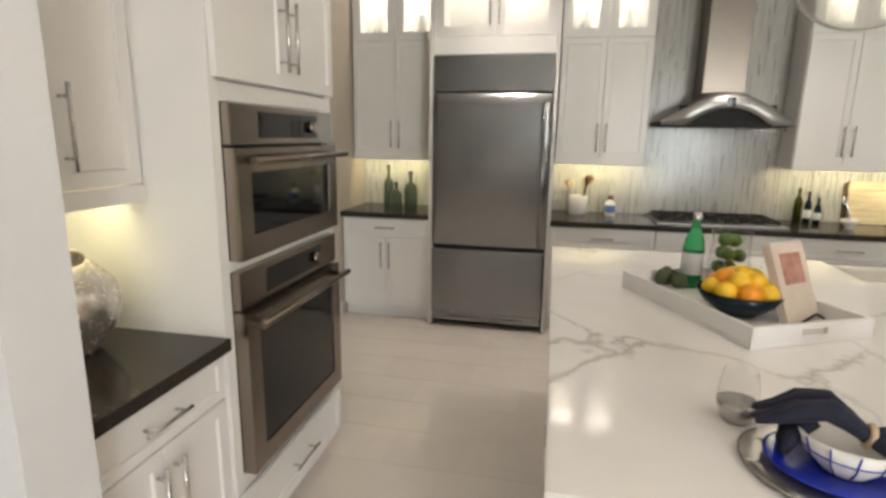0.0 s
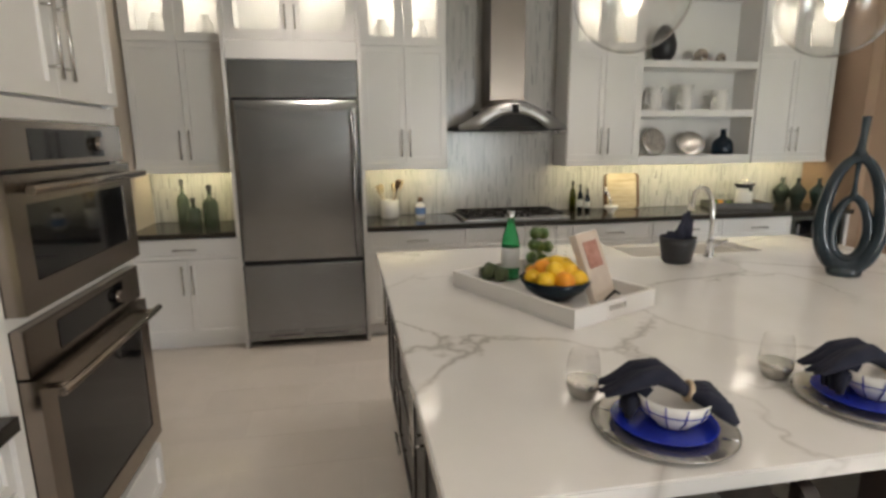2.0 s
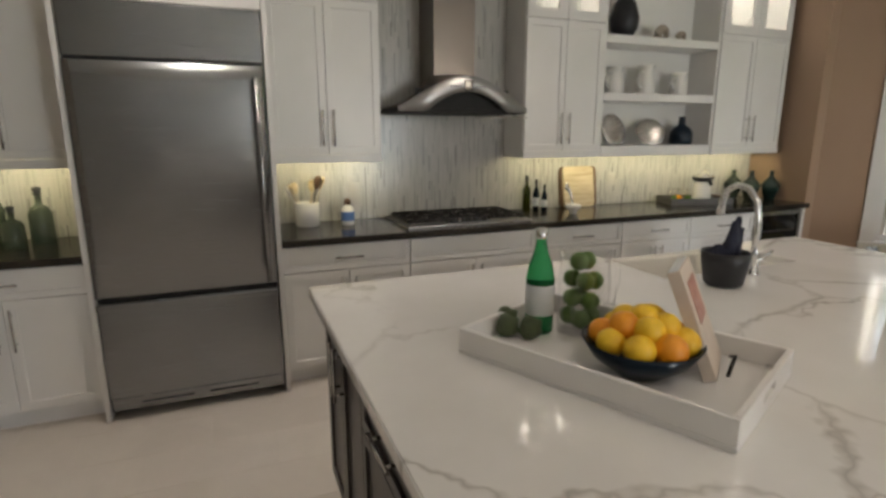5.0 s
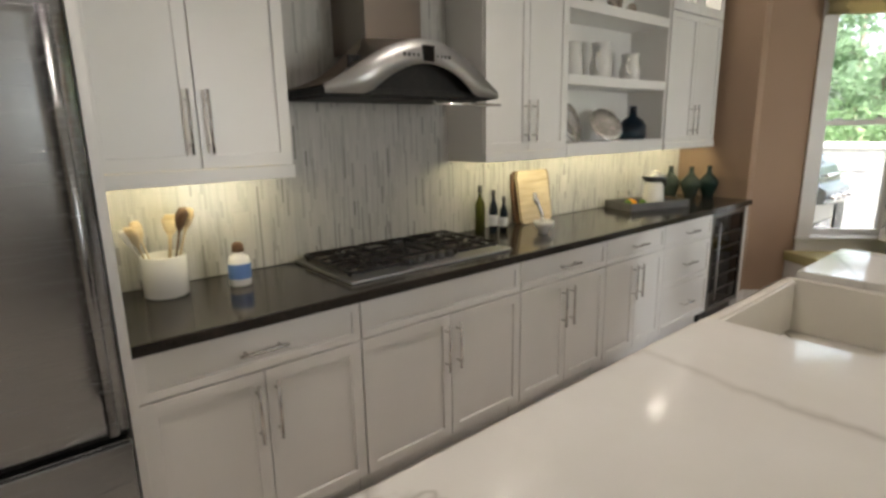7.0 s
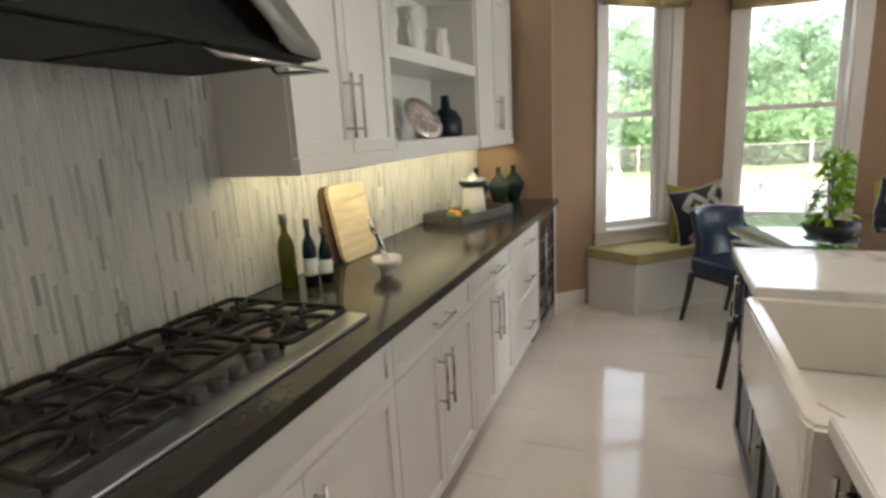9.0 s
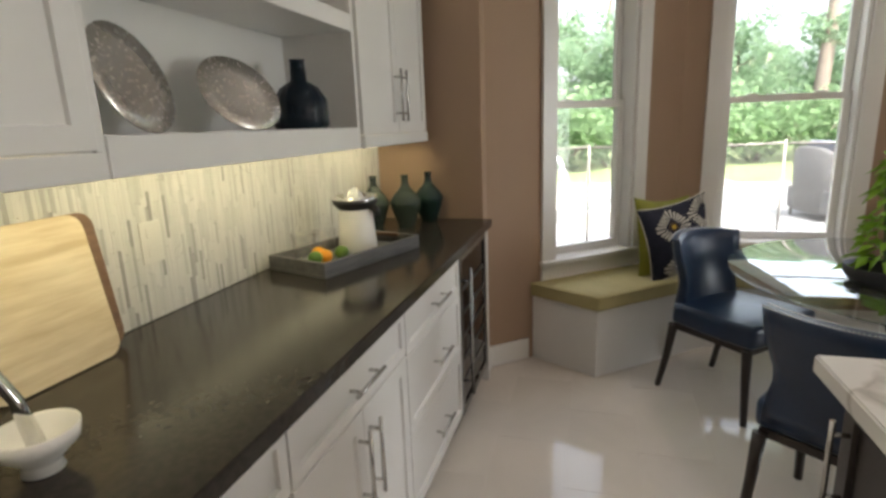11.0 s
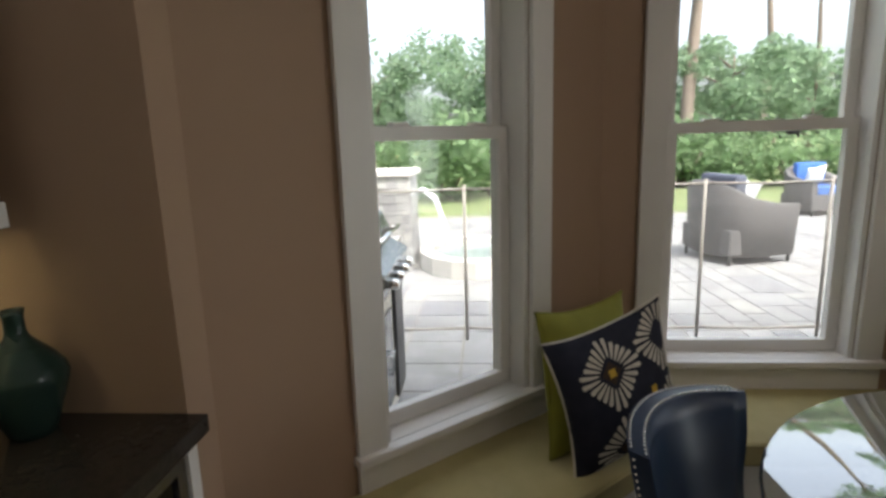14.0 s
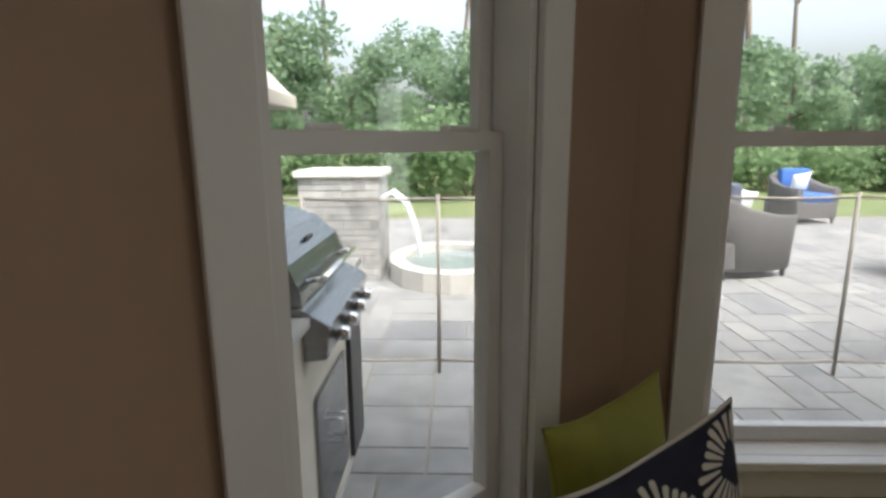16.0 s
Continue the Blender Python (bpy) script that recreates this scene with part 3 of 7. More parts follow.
solid("worktop", cuboid(0.928, 5.358, 5.652, 6.298, 0.8735, 0.914, 0.004), COUNTER, "dark polished stone worktop along the range wall", "worktop")
solid("worktop", cuboid(-0.797, -0.034, 5.652, 6.298, 0.8735, 0.914, 0.004), COUNTER, "short dark stone worktop beside the refrigerator", "worktop")

# wine cooler
t = thing("wine_cooler", pose(4.74, FY - 0.003, 0), "under-counter wine cooler with a dark glass door", "wine cooler")
part("body", cuboid(0.0, 0.553, 0.03, 0.6, 0.09, 0.868), BLACKP, t)
part("toe_grille", cuboid(0.0, 0.553, 0.05, 0.6, 0.0, 0.088), BLACKP, t)
bm = ring(bmesh.new(), 0.0, 0.553, 0.10, 0.862, 0.0, 0.028, 0.03, 0.03, 0.035, 0.035)
d = part("door", bm, STEEL, t, "steel framed glass door")
part("glass", cuboid(0.029, 0.524, 0.008, 0.014, 0.134, 0.828), BLACKG, d)
for i in range(5):
    part("rack_front", cuboid(0.05, 0.503, 0.003, 0.0075, 0.24 + i * 0.11, 0.258 + i * 0.11, 0.001), ESPRESSO, d)
bm = bmesh.new()
tube(bm, [(0.03, -0.04, 0.2), (0.03, -0.04, 0.80)], 0.009)
for z in (0.26, 0.74):
    tube(bm, [(0.03, -0.04, z), (0.03, 0.001, z)], 0.006, 8)
part("handle", bm, STEEL, d, "vertical steel tube handle")


def upper_cabinet(m, w, label, z0=1.335, depth=0.318, split=2.30, top=2.86, glass=True, rail=0.05, doors=2):
    t = thing("wall_cabinet", m, label, "cabinet", "white wall cabinets")
    g = 0.004
    for nm, a in (("side_panel", (0.0, 0.018, 0.021, depth, z0, top)), ("side_panel", (w - 0.018, w, 0.021, depth, z0, top)), ("bottom_panel", (0.0185, w - 0.0185, 0.021, depth, z0 + rail, z0 + rail + 0.018)),
                  ("divider", (0.0185, w - 0.0185, 0.021, depth - 0.0125, split - 0.009, split + 0.009)), ("top_panel", (0.0185, w - 0.0185, 0.021, depth, top - 0.018, top)),
                  ("back_panel", (0.0185, w - 0.0185, depth - 0.012, depth, z0 + rail + 0.0185, top - 0.0185))):
        part(nm, cuboid(*a), CAB, t)
    part("light_rail", cuboid(-0.001, w + 0.001, -0.006, 0.019, z0, z0 + rail, 0.003), CAB, t)
    lo, hi = z0 + rail + 0.003, split - 0.003
    door(t, g, w / 2 - 0.002, lo, hi, CAB, "l", lo + 0.16, 0.22)
    door(t, w / 2 + 0.002, w - g, lo, hi, CAB, "r", lo + 0.16, 0.22)
    if glass:
        for a, b in ((g, w / 2 - 0.002), (w / 2 + 0.002, w - g)):
            s, zz0, zz1 = 0.068, split + 0.004, top - 0.004
            bm = ring(bmesh.new(), a, b, zz0, zz1, 0, 0.02, s, s, s, s)
            d = part("glass_door", bm, CAB, t, "small framed glass door of a lit display compartment")
            p = part("pane", cuboid(a + s - 0.003, b - s + 0.003, 0.008, 0.012, zz0 + s - 0.003, zz1 - s + 0.003), PANE, d)
            p.visible_shadow = False
    return t


UY = 5.98
for x0, x1, lab in ((-0.785, -0.033, "white wall cabinet with a lit glass compartment"), (0.938, 1.625, "white wall cabinet with a lit glass compartment"), (2.68, 3.345, "white wall cabinet beside the range hood"), (4.50, 5.30, "white wall cabinet at the end of the run")):
    upper_cabinet(pose(x0, UY, 0), x1 - x0, lab)
    bm = cuboid(x0 + 0.04, x1 - 0.04, 6.005, 6.03, 1.374, 1.3845, 0.002)
    solid("light_strip", bm, LED, "slim warm light strip under a wall cabinet", "light strip", "under-cabinet light strips")
solid("light_strip", cuboid(3.40, 4.45, 6.01, 6.03, 1.379, 1.3895, 0.002), LED, "slim warm light strip under the open shelves", "light strip", "under-cabinet light strips")

# open shelf unit
t = thing("open_shelf_unit", pose(3.347, 5.992, 0), "white open shelf unit holding pitchers, plates and vases", "shelf unit")
w = 1.151
part("side_panel", cuboid(0, 0.02, 0, 0.30, 1.335, 2.86, 0.002), CAB, t)
part("side_panel", cuboid(w - 0.02, w, 0, 0.30, 1.335, 2.86, 0.002), CAB, t)
part("back_panel", cuboid(0.02, w - 0.02, 0.288, 0.30, 1.40, 2.86), CAB, t)
part("bottom_board", cuboid(0.02, w - 0.02, 0.012, 0.287, 1.39, 1.415), CAB, t)
part("light_rail", cuboid(0.02, w - 0.02, -0.006, 0.0115, 1.335, 1.415, 0.003), CAB, t)
for z in (1.755, 2.175):
    part("shelf", cuboid(0.021, w - 0.021, 0.0, 0.287, z, z + 0.06, 0.003), CAB, t)
part("top_board", cuboid(0.02, w - 0.02, 0.0, 0.287, 2.80, 2.86, 0.003), CAB, t)

# refrigerator with its surround
t = thing("refrigerator_surround", pose(0, 5.62, 0), "white panels and lit glass cabinet around the refrigerator", "cabinet")
part("side_panel", cuboid(-0.031, -0.004, 0.0, 0.68, 0, 2.86, 0.002), CAB, t)
part("side_panel", cuboid(0.902, 0.928, 0.0, 0.68, 0, 2.86, 0.002), CAB, t)
part("fascia", cuboid(-0.003, 0.901, 0.02, 0.045, 2.14, 2.265, 0.002), CAB, t)
bm = bmesh.new()
box(bm, -0.003, 0.901, 0.046, 0.66, 2.20, 2.265), box(bm, -0.003, 0.901, 0.046, 0.66, 2.842, 2.86), box(bm, -0.003, 0.901, 0.65, 0.662, 2.266, 2.842)
part("cabinet_box", bm, CAB, t)
for a, b, hs in ((0.0, 0.447, "l"), (0.451, 0.898, "r")):
    s, zz0, zz1 = 0.068, 2.272, 2.838
    bm = ring(bmesh.new(), a, b, zz0, zz1, 0.02, 0.04, s, s, s, s)
    d = part("glass_door", bm, CAB, t, "framed glass door of a lit cabinet")
    p = part("pane", cuboid(a + s - 0.003, b - s + 0.003, 0.028, 0.032, zz0 + s - 0.003, zz1 - s + 0.003), PANE, d)
    p.visible_shadow = False
    bar_pull(d, b - 0.03 if hs == "l" else a + 0.03, 2.42, 0.16, True, 0.02)

t = thing("refrigerator", pose(0.449, 5.612, 0), "tall built-in stainless steel refrigerator with bottom freezer drawer", "refrigerator")
part("body", cuboid(-0.447, 0.447, 0.03, 0.66, 0.06, 2.13), BLACKP, t)
part("grille_panel", cuboid(-0.446, 0.446, 0.0, 0.029, 1.875, 2.13, 0.006), STEEL, t)
# the curved shoulder near the top is added to draw a ceiling-light highlight
bm = bmesh.new()
NXD = 24
cols = []
for k in range(NXD + 1):
    x = -0.446 + 0.892 * k / NXD
    zs = 1.795 - 0.022 * (1 - (x / 0.446) ** 2)
    bow = 0.006 * (1 - (x / 0.446) ** 2)
    prof = [(0.029, 0.69), (-0.004 - bow, 0.69), (-0.012 - bow, 0.698)] + [(-0.012 - bow + 0.008 * f * f, zs + 0.026 * f) for f in (0.0, 0.25, 0.5, 0.75, 1.0)] + [(-0.002 - bow, 1.858), (0.004, 1.862), (0.029, 1.862)]
    cols.append([bm.verts.new((x, y, z)) for y, z in prof])
for a, b in zip(cols, cols[1:]):
    for i in range(len(a)):
        j = (i + 1) % len(a)
        bm.faces.new((a[i], b[i], b[j], a[j])).smooth = 1 <= i < len(a) - 2
bm.faces.new(cols[0][::-1]), bm.faces.new(cols[-1])
bmesh.ops.recalc_face_normals(bm, faces=bm.faces[:])
d = part("upper_door", bm, STEEL, t, "bowed brushed steel door, its shoulder added to catch a highlight")
bm = bmesh.new()
tube(bm, [(0.40, -0.075, 0.72), (0.40, -0.075, 1.80)], 0.015, 12)
for z in (0.80, 1.72):
    tube(bm, [(0.40, -0.075, z), (0.40, -0.011, z)], 0.011, 8)
part("handle", bm, STEEL, d, "long vertical steel tube handle")
d = part("freezer_drawer", cuboid(-0.446, 0.446, -0.012, 0.029, 0.135, 0.665, 0.008), STEEL, t)
bm = bmesh.new()
box(bm, -0.446, 0.446, -0.03, -0.011, 0.630, 0.662, 0.006)
part("handle", bm, STEEL, d, "full-width steel grip")
bm = bmesh.new()
box(bm, -0.44, 0.44, 0.0, 0.04, 0.06, 0.13, 0.003)
p = part("toe_grille", bm, STEEL, t)
for a in (-0.30, 0.04):
    part("vent_slot", cuboid(a, a + 0.26, -0.002, -0.0005, 0.09, 0.10), BLACKP, p)

# ---- oven wall ----
MW = pose(-0.05, 2.905, 0, 0, 0, 90)
t = thing("oven_cabinet", MW, "tall white cabinet housing two wall ovens", "cabinet")
w = 0.855
for nm, x0, x1, y0, z0, z1 in (("side_panel", 0.0, 0.045, 0.0, 0.105, 2.86), ("side_panel", w - 0.045, w, 0.0, 0.105, 2.86), ("rail", 0.0455, w - 0.0455, 0.0, 1.635, 1.69), ("rail", 0.0455, w - 0.0455, 0.0, 1.11, 1.145),
                               ("rail", 0.0455, w - 0.0455, 0.0, 0.34, 0.40), ("drawer_box", 0.0455, w - 0.0455, 0.02, 0.105, 0.3395), ("cupboard_box", 0.0455, w - 0.0455, 0.02, 1.6905, 2.86)):
    part(nm, cuboid(x0, x1, y0, 0.62, z0, z1), CAB, t)
part("toe_kick", cuboid(0, w, 0.07, 0.62, 0, 0.104), CAB, t)
m_ = Matrix.Translation((0, -0.022, 0))
for a, b, hs in ((0.012, w / 2 - 0.002, "l"), (w / 2 + 0.002, w - 0.012, "r")):
    d = part("door", shaker(a, b, 1.70, 2.70), CAB, t, at=m_)
    bar_pull(d, b - 0.032 if hs == "l" else a + 0.032, 1.87, 0.24, True)
d = part("drawer", shaker(0.012, w - 0.012, 0.125, 0.335), CAB, t, at=m_)
bar_pull(d, w / 2, 0.235, 0.2, False)


def wall_oven(z0, z1, label):
    o = thing("wall_oven", MW @ pose(w / 2, -0.001, z0), label, "oven", "stacked wall ovens")
    h, hw = z1 - z0, 0.378
    ph = 0.125
    part("body", cuboid(-hw + 0.02, hw - 0.02, 0.01, 0.5, 0.004, h - 0.004), BLACKP, o)
    cp = part("control_panel", cuboid(-hw, hw, -0.03, 0.004, h - ph, h, 0.004), STEELV, o)
    part("display", cuboid(-0.22, 0.22, -0.032, -0.029, h - ph + 0.022, h - 0.02, 0.001), BLACKG, cp)
    bm = bmesh.new()
    tube(bm, [(0.16, -0.052, h - ph / 2), (0.16, -0.03, h - ph / 2)], [0.02, 0.024], 18)
    part("knob", bm, STEELV, cp)
    bm = ring(bmesh.new(), -hw, hw, 0.0, h - ph - 0.008, -0.045, 0.004, 0.075, 0.075, 0.075, 0.077)
    d = part("oven_door", bm, STEELV, o)
    part("window_glass", cuboid(-hw + 0.073, hw - 0.073, -0.041, -0.036, 0.073, h - ph - 0.083), BLACKG, d)
    bm = bmesh.new()
    zz = h - ph - 0.045
    tube(bm, [(-hw + 0.01, -0.095, zz), (hw - 0.01, -0.095, zz)], 0.012, 12)
    for x in (-hw + 0.06, hw - 0.06):
        tube(bm, [(x, -0.095, zz), (x, -0.044, zz)], 0.009, 8)
    part("handle", bm, STEELV, d, "steel tube door handle")


wall_oven(1.147, 1.63, "stainless steel speed oven with a black glass door")
wall_oven(0.402, 1.108, "stainless steel wall oven with a black glass door")

base_cabinet(pose(-0.06, 2.325, 0, 0, 0, 90), 0.578, "white side-counter cabinet with one drawer and doors")
solid("worktop", cuboid(-0.698, -0.028, 2.322, 2.902, 0.8735, 0.914, 0.004), COUNTER, "dark stone side worktop beside the ovens", "worktop")
upper_cabinet(pose(-0.29, 2.325, 0, 0, 0, 90), 0.576, "white wall cabinet above the side worktop", depth=0.407, glass=False)
solid("light_strip", cuboid(-0.345, -0.32, 2.36, 2.87, 1.374, 1.3845, 0.002), LED, "slim warm light strip under a wall cabinet", "light strip", "under-cabinet light strips")

# ---- island ----
t = thing("island_cabinet", pose(2.365, 3.7, 0), "dark espresso wood island base with panelled doors", "island")
IX0, IX1, IY0, IY1 = 0.995 - 2.365, 3.745 - 2.365, 2.74 - 3.7, 4.625 - 3.7
SX0, SX1 = 2.375 - 2.365, 3.185 - 2.365
bm = bmesh.new()
box(bm, IX0 + 0.02, SX0 - 0.002, IY0 + 0.02, IY1 - 0.02, 0.105, 0.872), box(bm, SX1 + 0.002, IX1 - 0.02, IY0 + 0.02, IY1 - 0.02, 0.105, 0.872)
box(bm, SX0 - 0.002, SX1 + 0.002, IY0 + 0.02, 4.13 - 3.7, 0.105, 0.872), box(bm, SX0 - 0.002, SX1 + 0.002, 4.13 - 3.7, IY1 - 0.02, 0.105, 0.62)
part("body", bm, ESPRESSO, t)
part("toe_kick", cuboid(IX0 + 0.09, IX1 - 0.09, IY0 + 0.09, IY1 - 0.09, 0, 0.104), ESPRESSO, t)
for i in range(3):
    y0 = IY0 + 0.02 + i * 0.615
    ml = Matrix.Translation((IX0, 0, 0)) @ pose(0, 0, 0, 0, 0, -90)
    if i == 1:
        for z0, z1 in ((0.66, 0.865), (0.40, 0.652), (0.115, 0.392)):
            d = part("drawer", shaker(-(y0 + 0.611), -y0, z0, z1, 0.0, 0.05), ESPRESSO, t, at=ml)
            bar_pull(d, -(y0 + 0.305), (z0 + z1) / 2, 0.18, False)
    else:
        for a, b, k in ((y0, y0 + 0.304, 1), (y0 + 0.307, y0 + 0.611, 0)):
            d = part("door", shaker(-b, -a, 0.115, 0.865), ESPRESSO, t, at=ml)
            bar_pull(d, -b + 0.03 if k else -a - 0.03, 0.70, 0.2, True)
mf = Matrix.Translation((0, IY1, 0)) @ pose(0, 0, 0, 0, 0, 180)
for a, b, z1 in ((IX0 + 0.02, IX0 + 0.46, 0.865), (IX0 + 0.464, IX0 + 0.92, 0.865), (IX0 + 0.924, SX0 - 0.004, 0.865), (SX0 + 0.002, (SX0 + SX1) / 2 - 0.002, 0.60), ((SX0 + SX1) / 2 + 0.002, SX1 - 0.002, 0.60), (SX1 + 0.004, IX1 - 0.02, 0.865)):
    d = part("door", shaker(-b, -a, 0.115, z1), ESPRESSO, t, at=mf)
    bar_pull(d, -b + 0.035, z1 - 0.15, 0.2, True)
mr = Matrix.Translation((IX1, 0, 0)) @ pose(0, 0, 0, 0, 0, 90)
for i in range(3):
    y0 = IY0 + 0.02 + i * 0.615
    part("side_panel", shaker(y0, y0 + 0.611, 0.115, 0.865), ESPRESSO, t, at=mr)
mb = Matrix.Translation((0, IY0, 0))
for i in range(4):
    x0 = IX0 + 0.02 + i * 0.678
    part("back_panel", shaker(x0, x0 + 0.674, 0.115, 0.865), ESPRESSO, t, at=mb)

t = thing("island_worktop", pose(2.365, 3.515, 0.872), "white quartz island worktop with grey veins", "worktop")
bm = bmesh.new()
pts = [(0.945, 2.365), (3.785, 2.365), (3.785, 4.668), (3.187, 4.668), (3.187, 4.235), (2.373, 4.235), (2.373, 4.668), (0.945, 4.668)]
prism(bm, [(x - 2.365, y - 3.515) for x, y in pts], 0.0015, 0.042)
bmesh.ops.bevel(bm, geom=[e for e in bm.edges], offset=0.004, segments=2, affect="EDGES")
part("slab", bm, QUARTZ, t)

t = thing("farmhouse_sink", pose(2.78, 4.46, 0.63), "white fireclay apron sink set in the island", "sink")
bm = bmesh.new()
x0, x1, y0, y1 = -0.403, 0.403, -0.30, 0.235
box(bm, x0, x1, y0, y1, 0.0, 0.035)
box(bm, x0, x0 + 0.03, y0, y1, 0.035, 0.255), box(bm, x1 - 0.03, x1, y0, y1, 0.035, 0.255)
box(bm, x0 + 0.03, x1 - 0.03, y0, y0 + 0.03, 0.035, 0.235), box(bm, x0 + 0.03, x1 - 0.03, y1 - 0.04, y1, 0.035, 0.255)
bmesh.ops.remove_doubles(bm, verts=bm.verts, dist=0.0005)
bmesh.ops.bevel(bm, geom=[e for e in bm.edges if e.is_manifold and e.calc_face_angle(0) > 0.6], offset=0.009, segments=3, affect="EDGES")
part("basin", bm, SINKW, t)
bm = bmesh.new()
lathe(bm, [(0.0, 0.037), (0.035, 0.037), (0.045, 0.04), (0.045, 0.036)], 20)
part("drain", bm, CHROME, t)

# ---- range wall ----
t = thing("cooktop", pose(2.18, 6.0, 0.915), "stainless steel gas cooktop with black cast-iron grates", "cooktop")
bm = bmesh.new()
box(bm, -0.457, 0.457, -0.25, 0.27, 0.0, 0.012, 0.004)
part("tray", bm, HOODST, t)
# added sheet whose dark tone stands for what the steel tray mirrors
part("darkened_inset", cuboid(-0.425, 0.425, -0.13, 0.245, 0.0122, 0.0135, 0.0005), HOODSD, t, "thin steel sheet on the tray, darkened for its dark reflections")


def flat_bar(bm, pts, w_, h):
    """A flat cast bar with softened top edges, along points."""
    pts = [Vector(p) for p in pts]
    rings = []
    for i, p in enumerate(pts):
        d = pts[min(i + 1, len(pts) - 1)] - pts[max(i - 1, 0)]
        s = Vector((-d.y, d.x, 0)).normalized() * w_ / 2
        rings.append([bm.verts.new(q) for q in (p - s - Vector((0, 0, h)), p - s - Vector((0, 0, 0.003)), p - s * 0.6, p + s * 0.6, p + s - Vector((0, 0, 0.003)), p + s - Vector((0, 0, h)))])
    for u, v in zip(rings, rings[1:]):
        for k in range(6):
            bm.faces.new((u[k], u[(k + 1) % 6], v[(k + 1) % 6], v[k]))
    bm.faces.new(rings[0][::-1]), bm.faces.new(rings[-1])


def burner_grate(x0, x1, y0, y1, burners):
    """One cast grate: a low rounded frame on feet, with curved fingers towards its burners."""
    bm = bmesh.new()
    zt, r = 0.041, 0.03
    rim = []
    for cx, cy, a0 in ((x1 - r, y0 + r, -90), (x1 - r, y1 - r, 0), (x0 + r, y1 - r, 90), (x0 + r, y0 + r, 180)):
        rim += [(cx + r * math.cos(radians(a0 + k * 22.5)), cy + r * math.sin(radians(a0 + k * 22.5)), zt) for k in range(5)]
    flat_bar(bm, rim + [rim[0], rim[1]], 0.013, 0.014)
    for x in (x0 + 0.008, x1 - 0.008):
        for y in (y0 + 0.03, y1 - 0.03):
            tube(bm, [(x, y, 0.0125), (x, y, zt - 0.01)], [0.007, 0.009], 6)
    if len(burners) > 1:
        ym = (burners[0][1] + burners[1][1]) / 2
        flat_bar(bm, [(x0, ym, zt), (x1, ym, zt)], 0.012, 0.013)
    for bx, by in burners:
        lo, hi = (y0, y1) if len(burners) == 1 else ((ym, y1) if by > ym else (y0, ym))
        ends = [(x0, by + 0.045), (x0, by - 0.045), (x1, by + 0.045), (x1, by - 0.045), (bx - 0.05, lo), (bx + 0.05, lo), (bx - 0.05, hi), (bx + 0.05, hi)]
        for i, (ex, ey) in enumerate(ends):
            v = Vector((ex - bx, ey - by))
            n_ = Vector((-v.y, v.x)).normalized() * (0.013 if i % 2 else -0.013)
            u = v.normalized()
            pts = []
            for f in (0.0, 0.35, 0.7, 1.0):
                q = Vector((bx, by)) + u * (0.034 + (v.length - 0.034) * f) + n_ * math.sin(math.pi * f)
                pts.append((q.x, q.y, zt + 0.006 * (1 - f)))
            flat_bar(bm, pts, 0.009, 0.012)
    return bm


BURN = [(-0.29, 0.135), (-0.29, -0.085), (0.0, 0.075), (0.29, 0.135), (0.29, -0.085)]
for gx0, gx1, bs in ((-0.425, -0.148, BURN[:2]), (-0.142, 0.142, BURN[2:3]), (0.148, 0.425, BURN[3:])):
    part("grate", burner_grate(gx0, gx1, -0.195 if len(bs) > 1 else -0.09, 0.243, bs), IRON, t)
for bx, by in BURN:
    bm = bmesh.new()
    lathe(bm, [(0.0, 0.034), (0.034, 0.034), (0.038, 0.028), (0.038, 0.02), (0.05, 0.018), (0.052, 0.0125)], 20, (bx, by, 0))
    part("burner", bm, IRON, t)
for i in range(5):
    bm = bmesh.new()
    lathe(bm, [(0.0, 0.038), (0.017, 0.038), (0.02, 0.034), (0.021, 0.02), (0.025, 0.018), (0.026, 0.0125)], 18, (-0.115 + i * 0.058, -0.165, 0))
    part("knob", bm, BLACKP, t)

t = thing("range_hood", pose(2.145, 6.29, 1.645), "stainless steel chimney hood with an arched canopy", "range hood")
NA = 24
bm = bmesh.new()
hw, dep, n = 0.455, 0.53, NA
front_lo, front_hi, back_hi, back_lo = [], [], [], []
for k in range(n + 1):
    u = -1 + 2 * k / n
    x = hw * u
    arch = max(0.0, 1 - (u / 0.62) ** 2)
    bow = 0.05 * (1 - u * u)
    zt = 0.035 + 0.192 * max(0.0, math.cos(u * math.pi / 2)) ** 1.15
    front_lo.append((x, -dep + 0.05 - bow, 0.004 + 0.125 * arch))
    front_hi.append((x, -dep + 0.055 - bow * 0.7, zt))
    cx = 0.145 * max(-1, min(1, u * 2.2))
    back_hi.append((cx if abs(u) < 0.95 else x * 0.35, -0.29 + 0.06 * abs(u), 0.255 if abs(u) < 0.6 else 0.255 - 0.16 * (abs(u) - 0.6) / 0.4))
    back_lo.append((x, -0.003, 0.03))
fb = bmesh.new()
lips = [[fb.verts.new((x, y + dy, z)) for x, y, z in r] for r, dy in ((front_lo, 0.0), (front_hi, 0.0), (front_hi, 0.012), (front_lo, 0.012))]
for r0, r1 in zip(lips, lips[1:] + lips[:1]):
    for k in range(n):
        fb.faces.new((r0[k], r0[k + 1], r1[k + 1], r1[k])).smooth = True
bmesh.ops.recalc_face_normals(fb, faces=fb.faces[:])
part("arched_front", fb, HOODST, t, "arched brushed steel front band")
front_hi = [(x, y + 0.013, z) for x, y, z in front_hi]
rows_ = [None, [bm.verts.new(p) for p in front_hi], [bm.verts.new(p) for p in back_hi]]
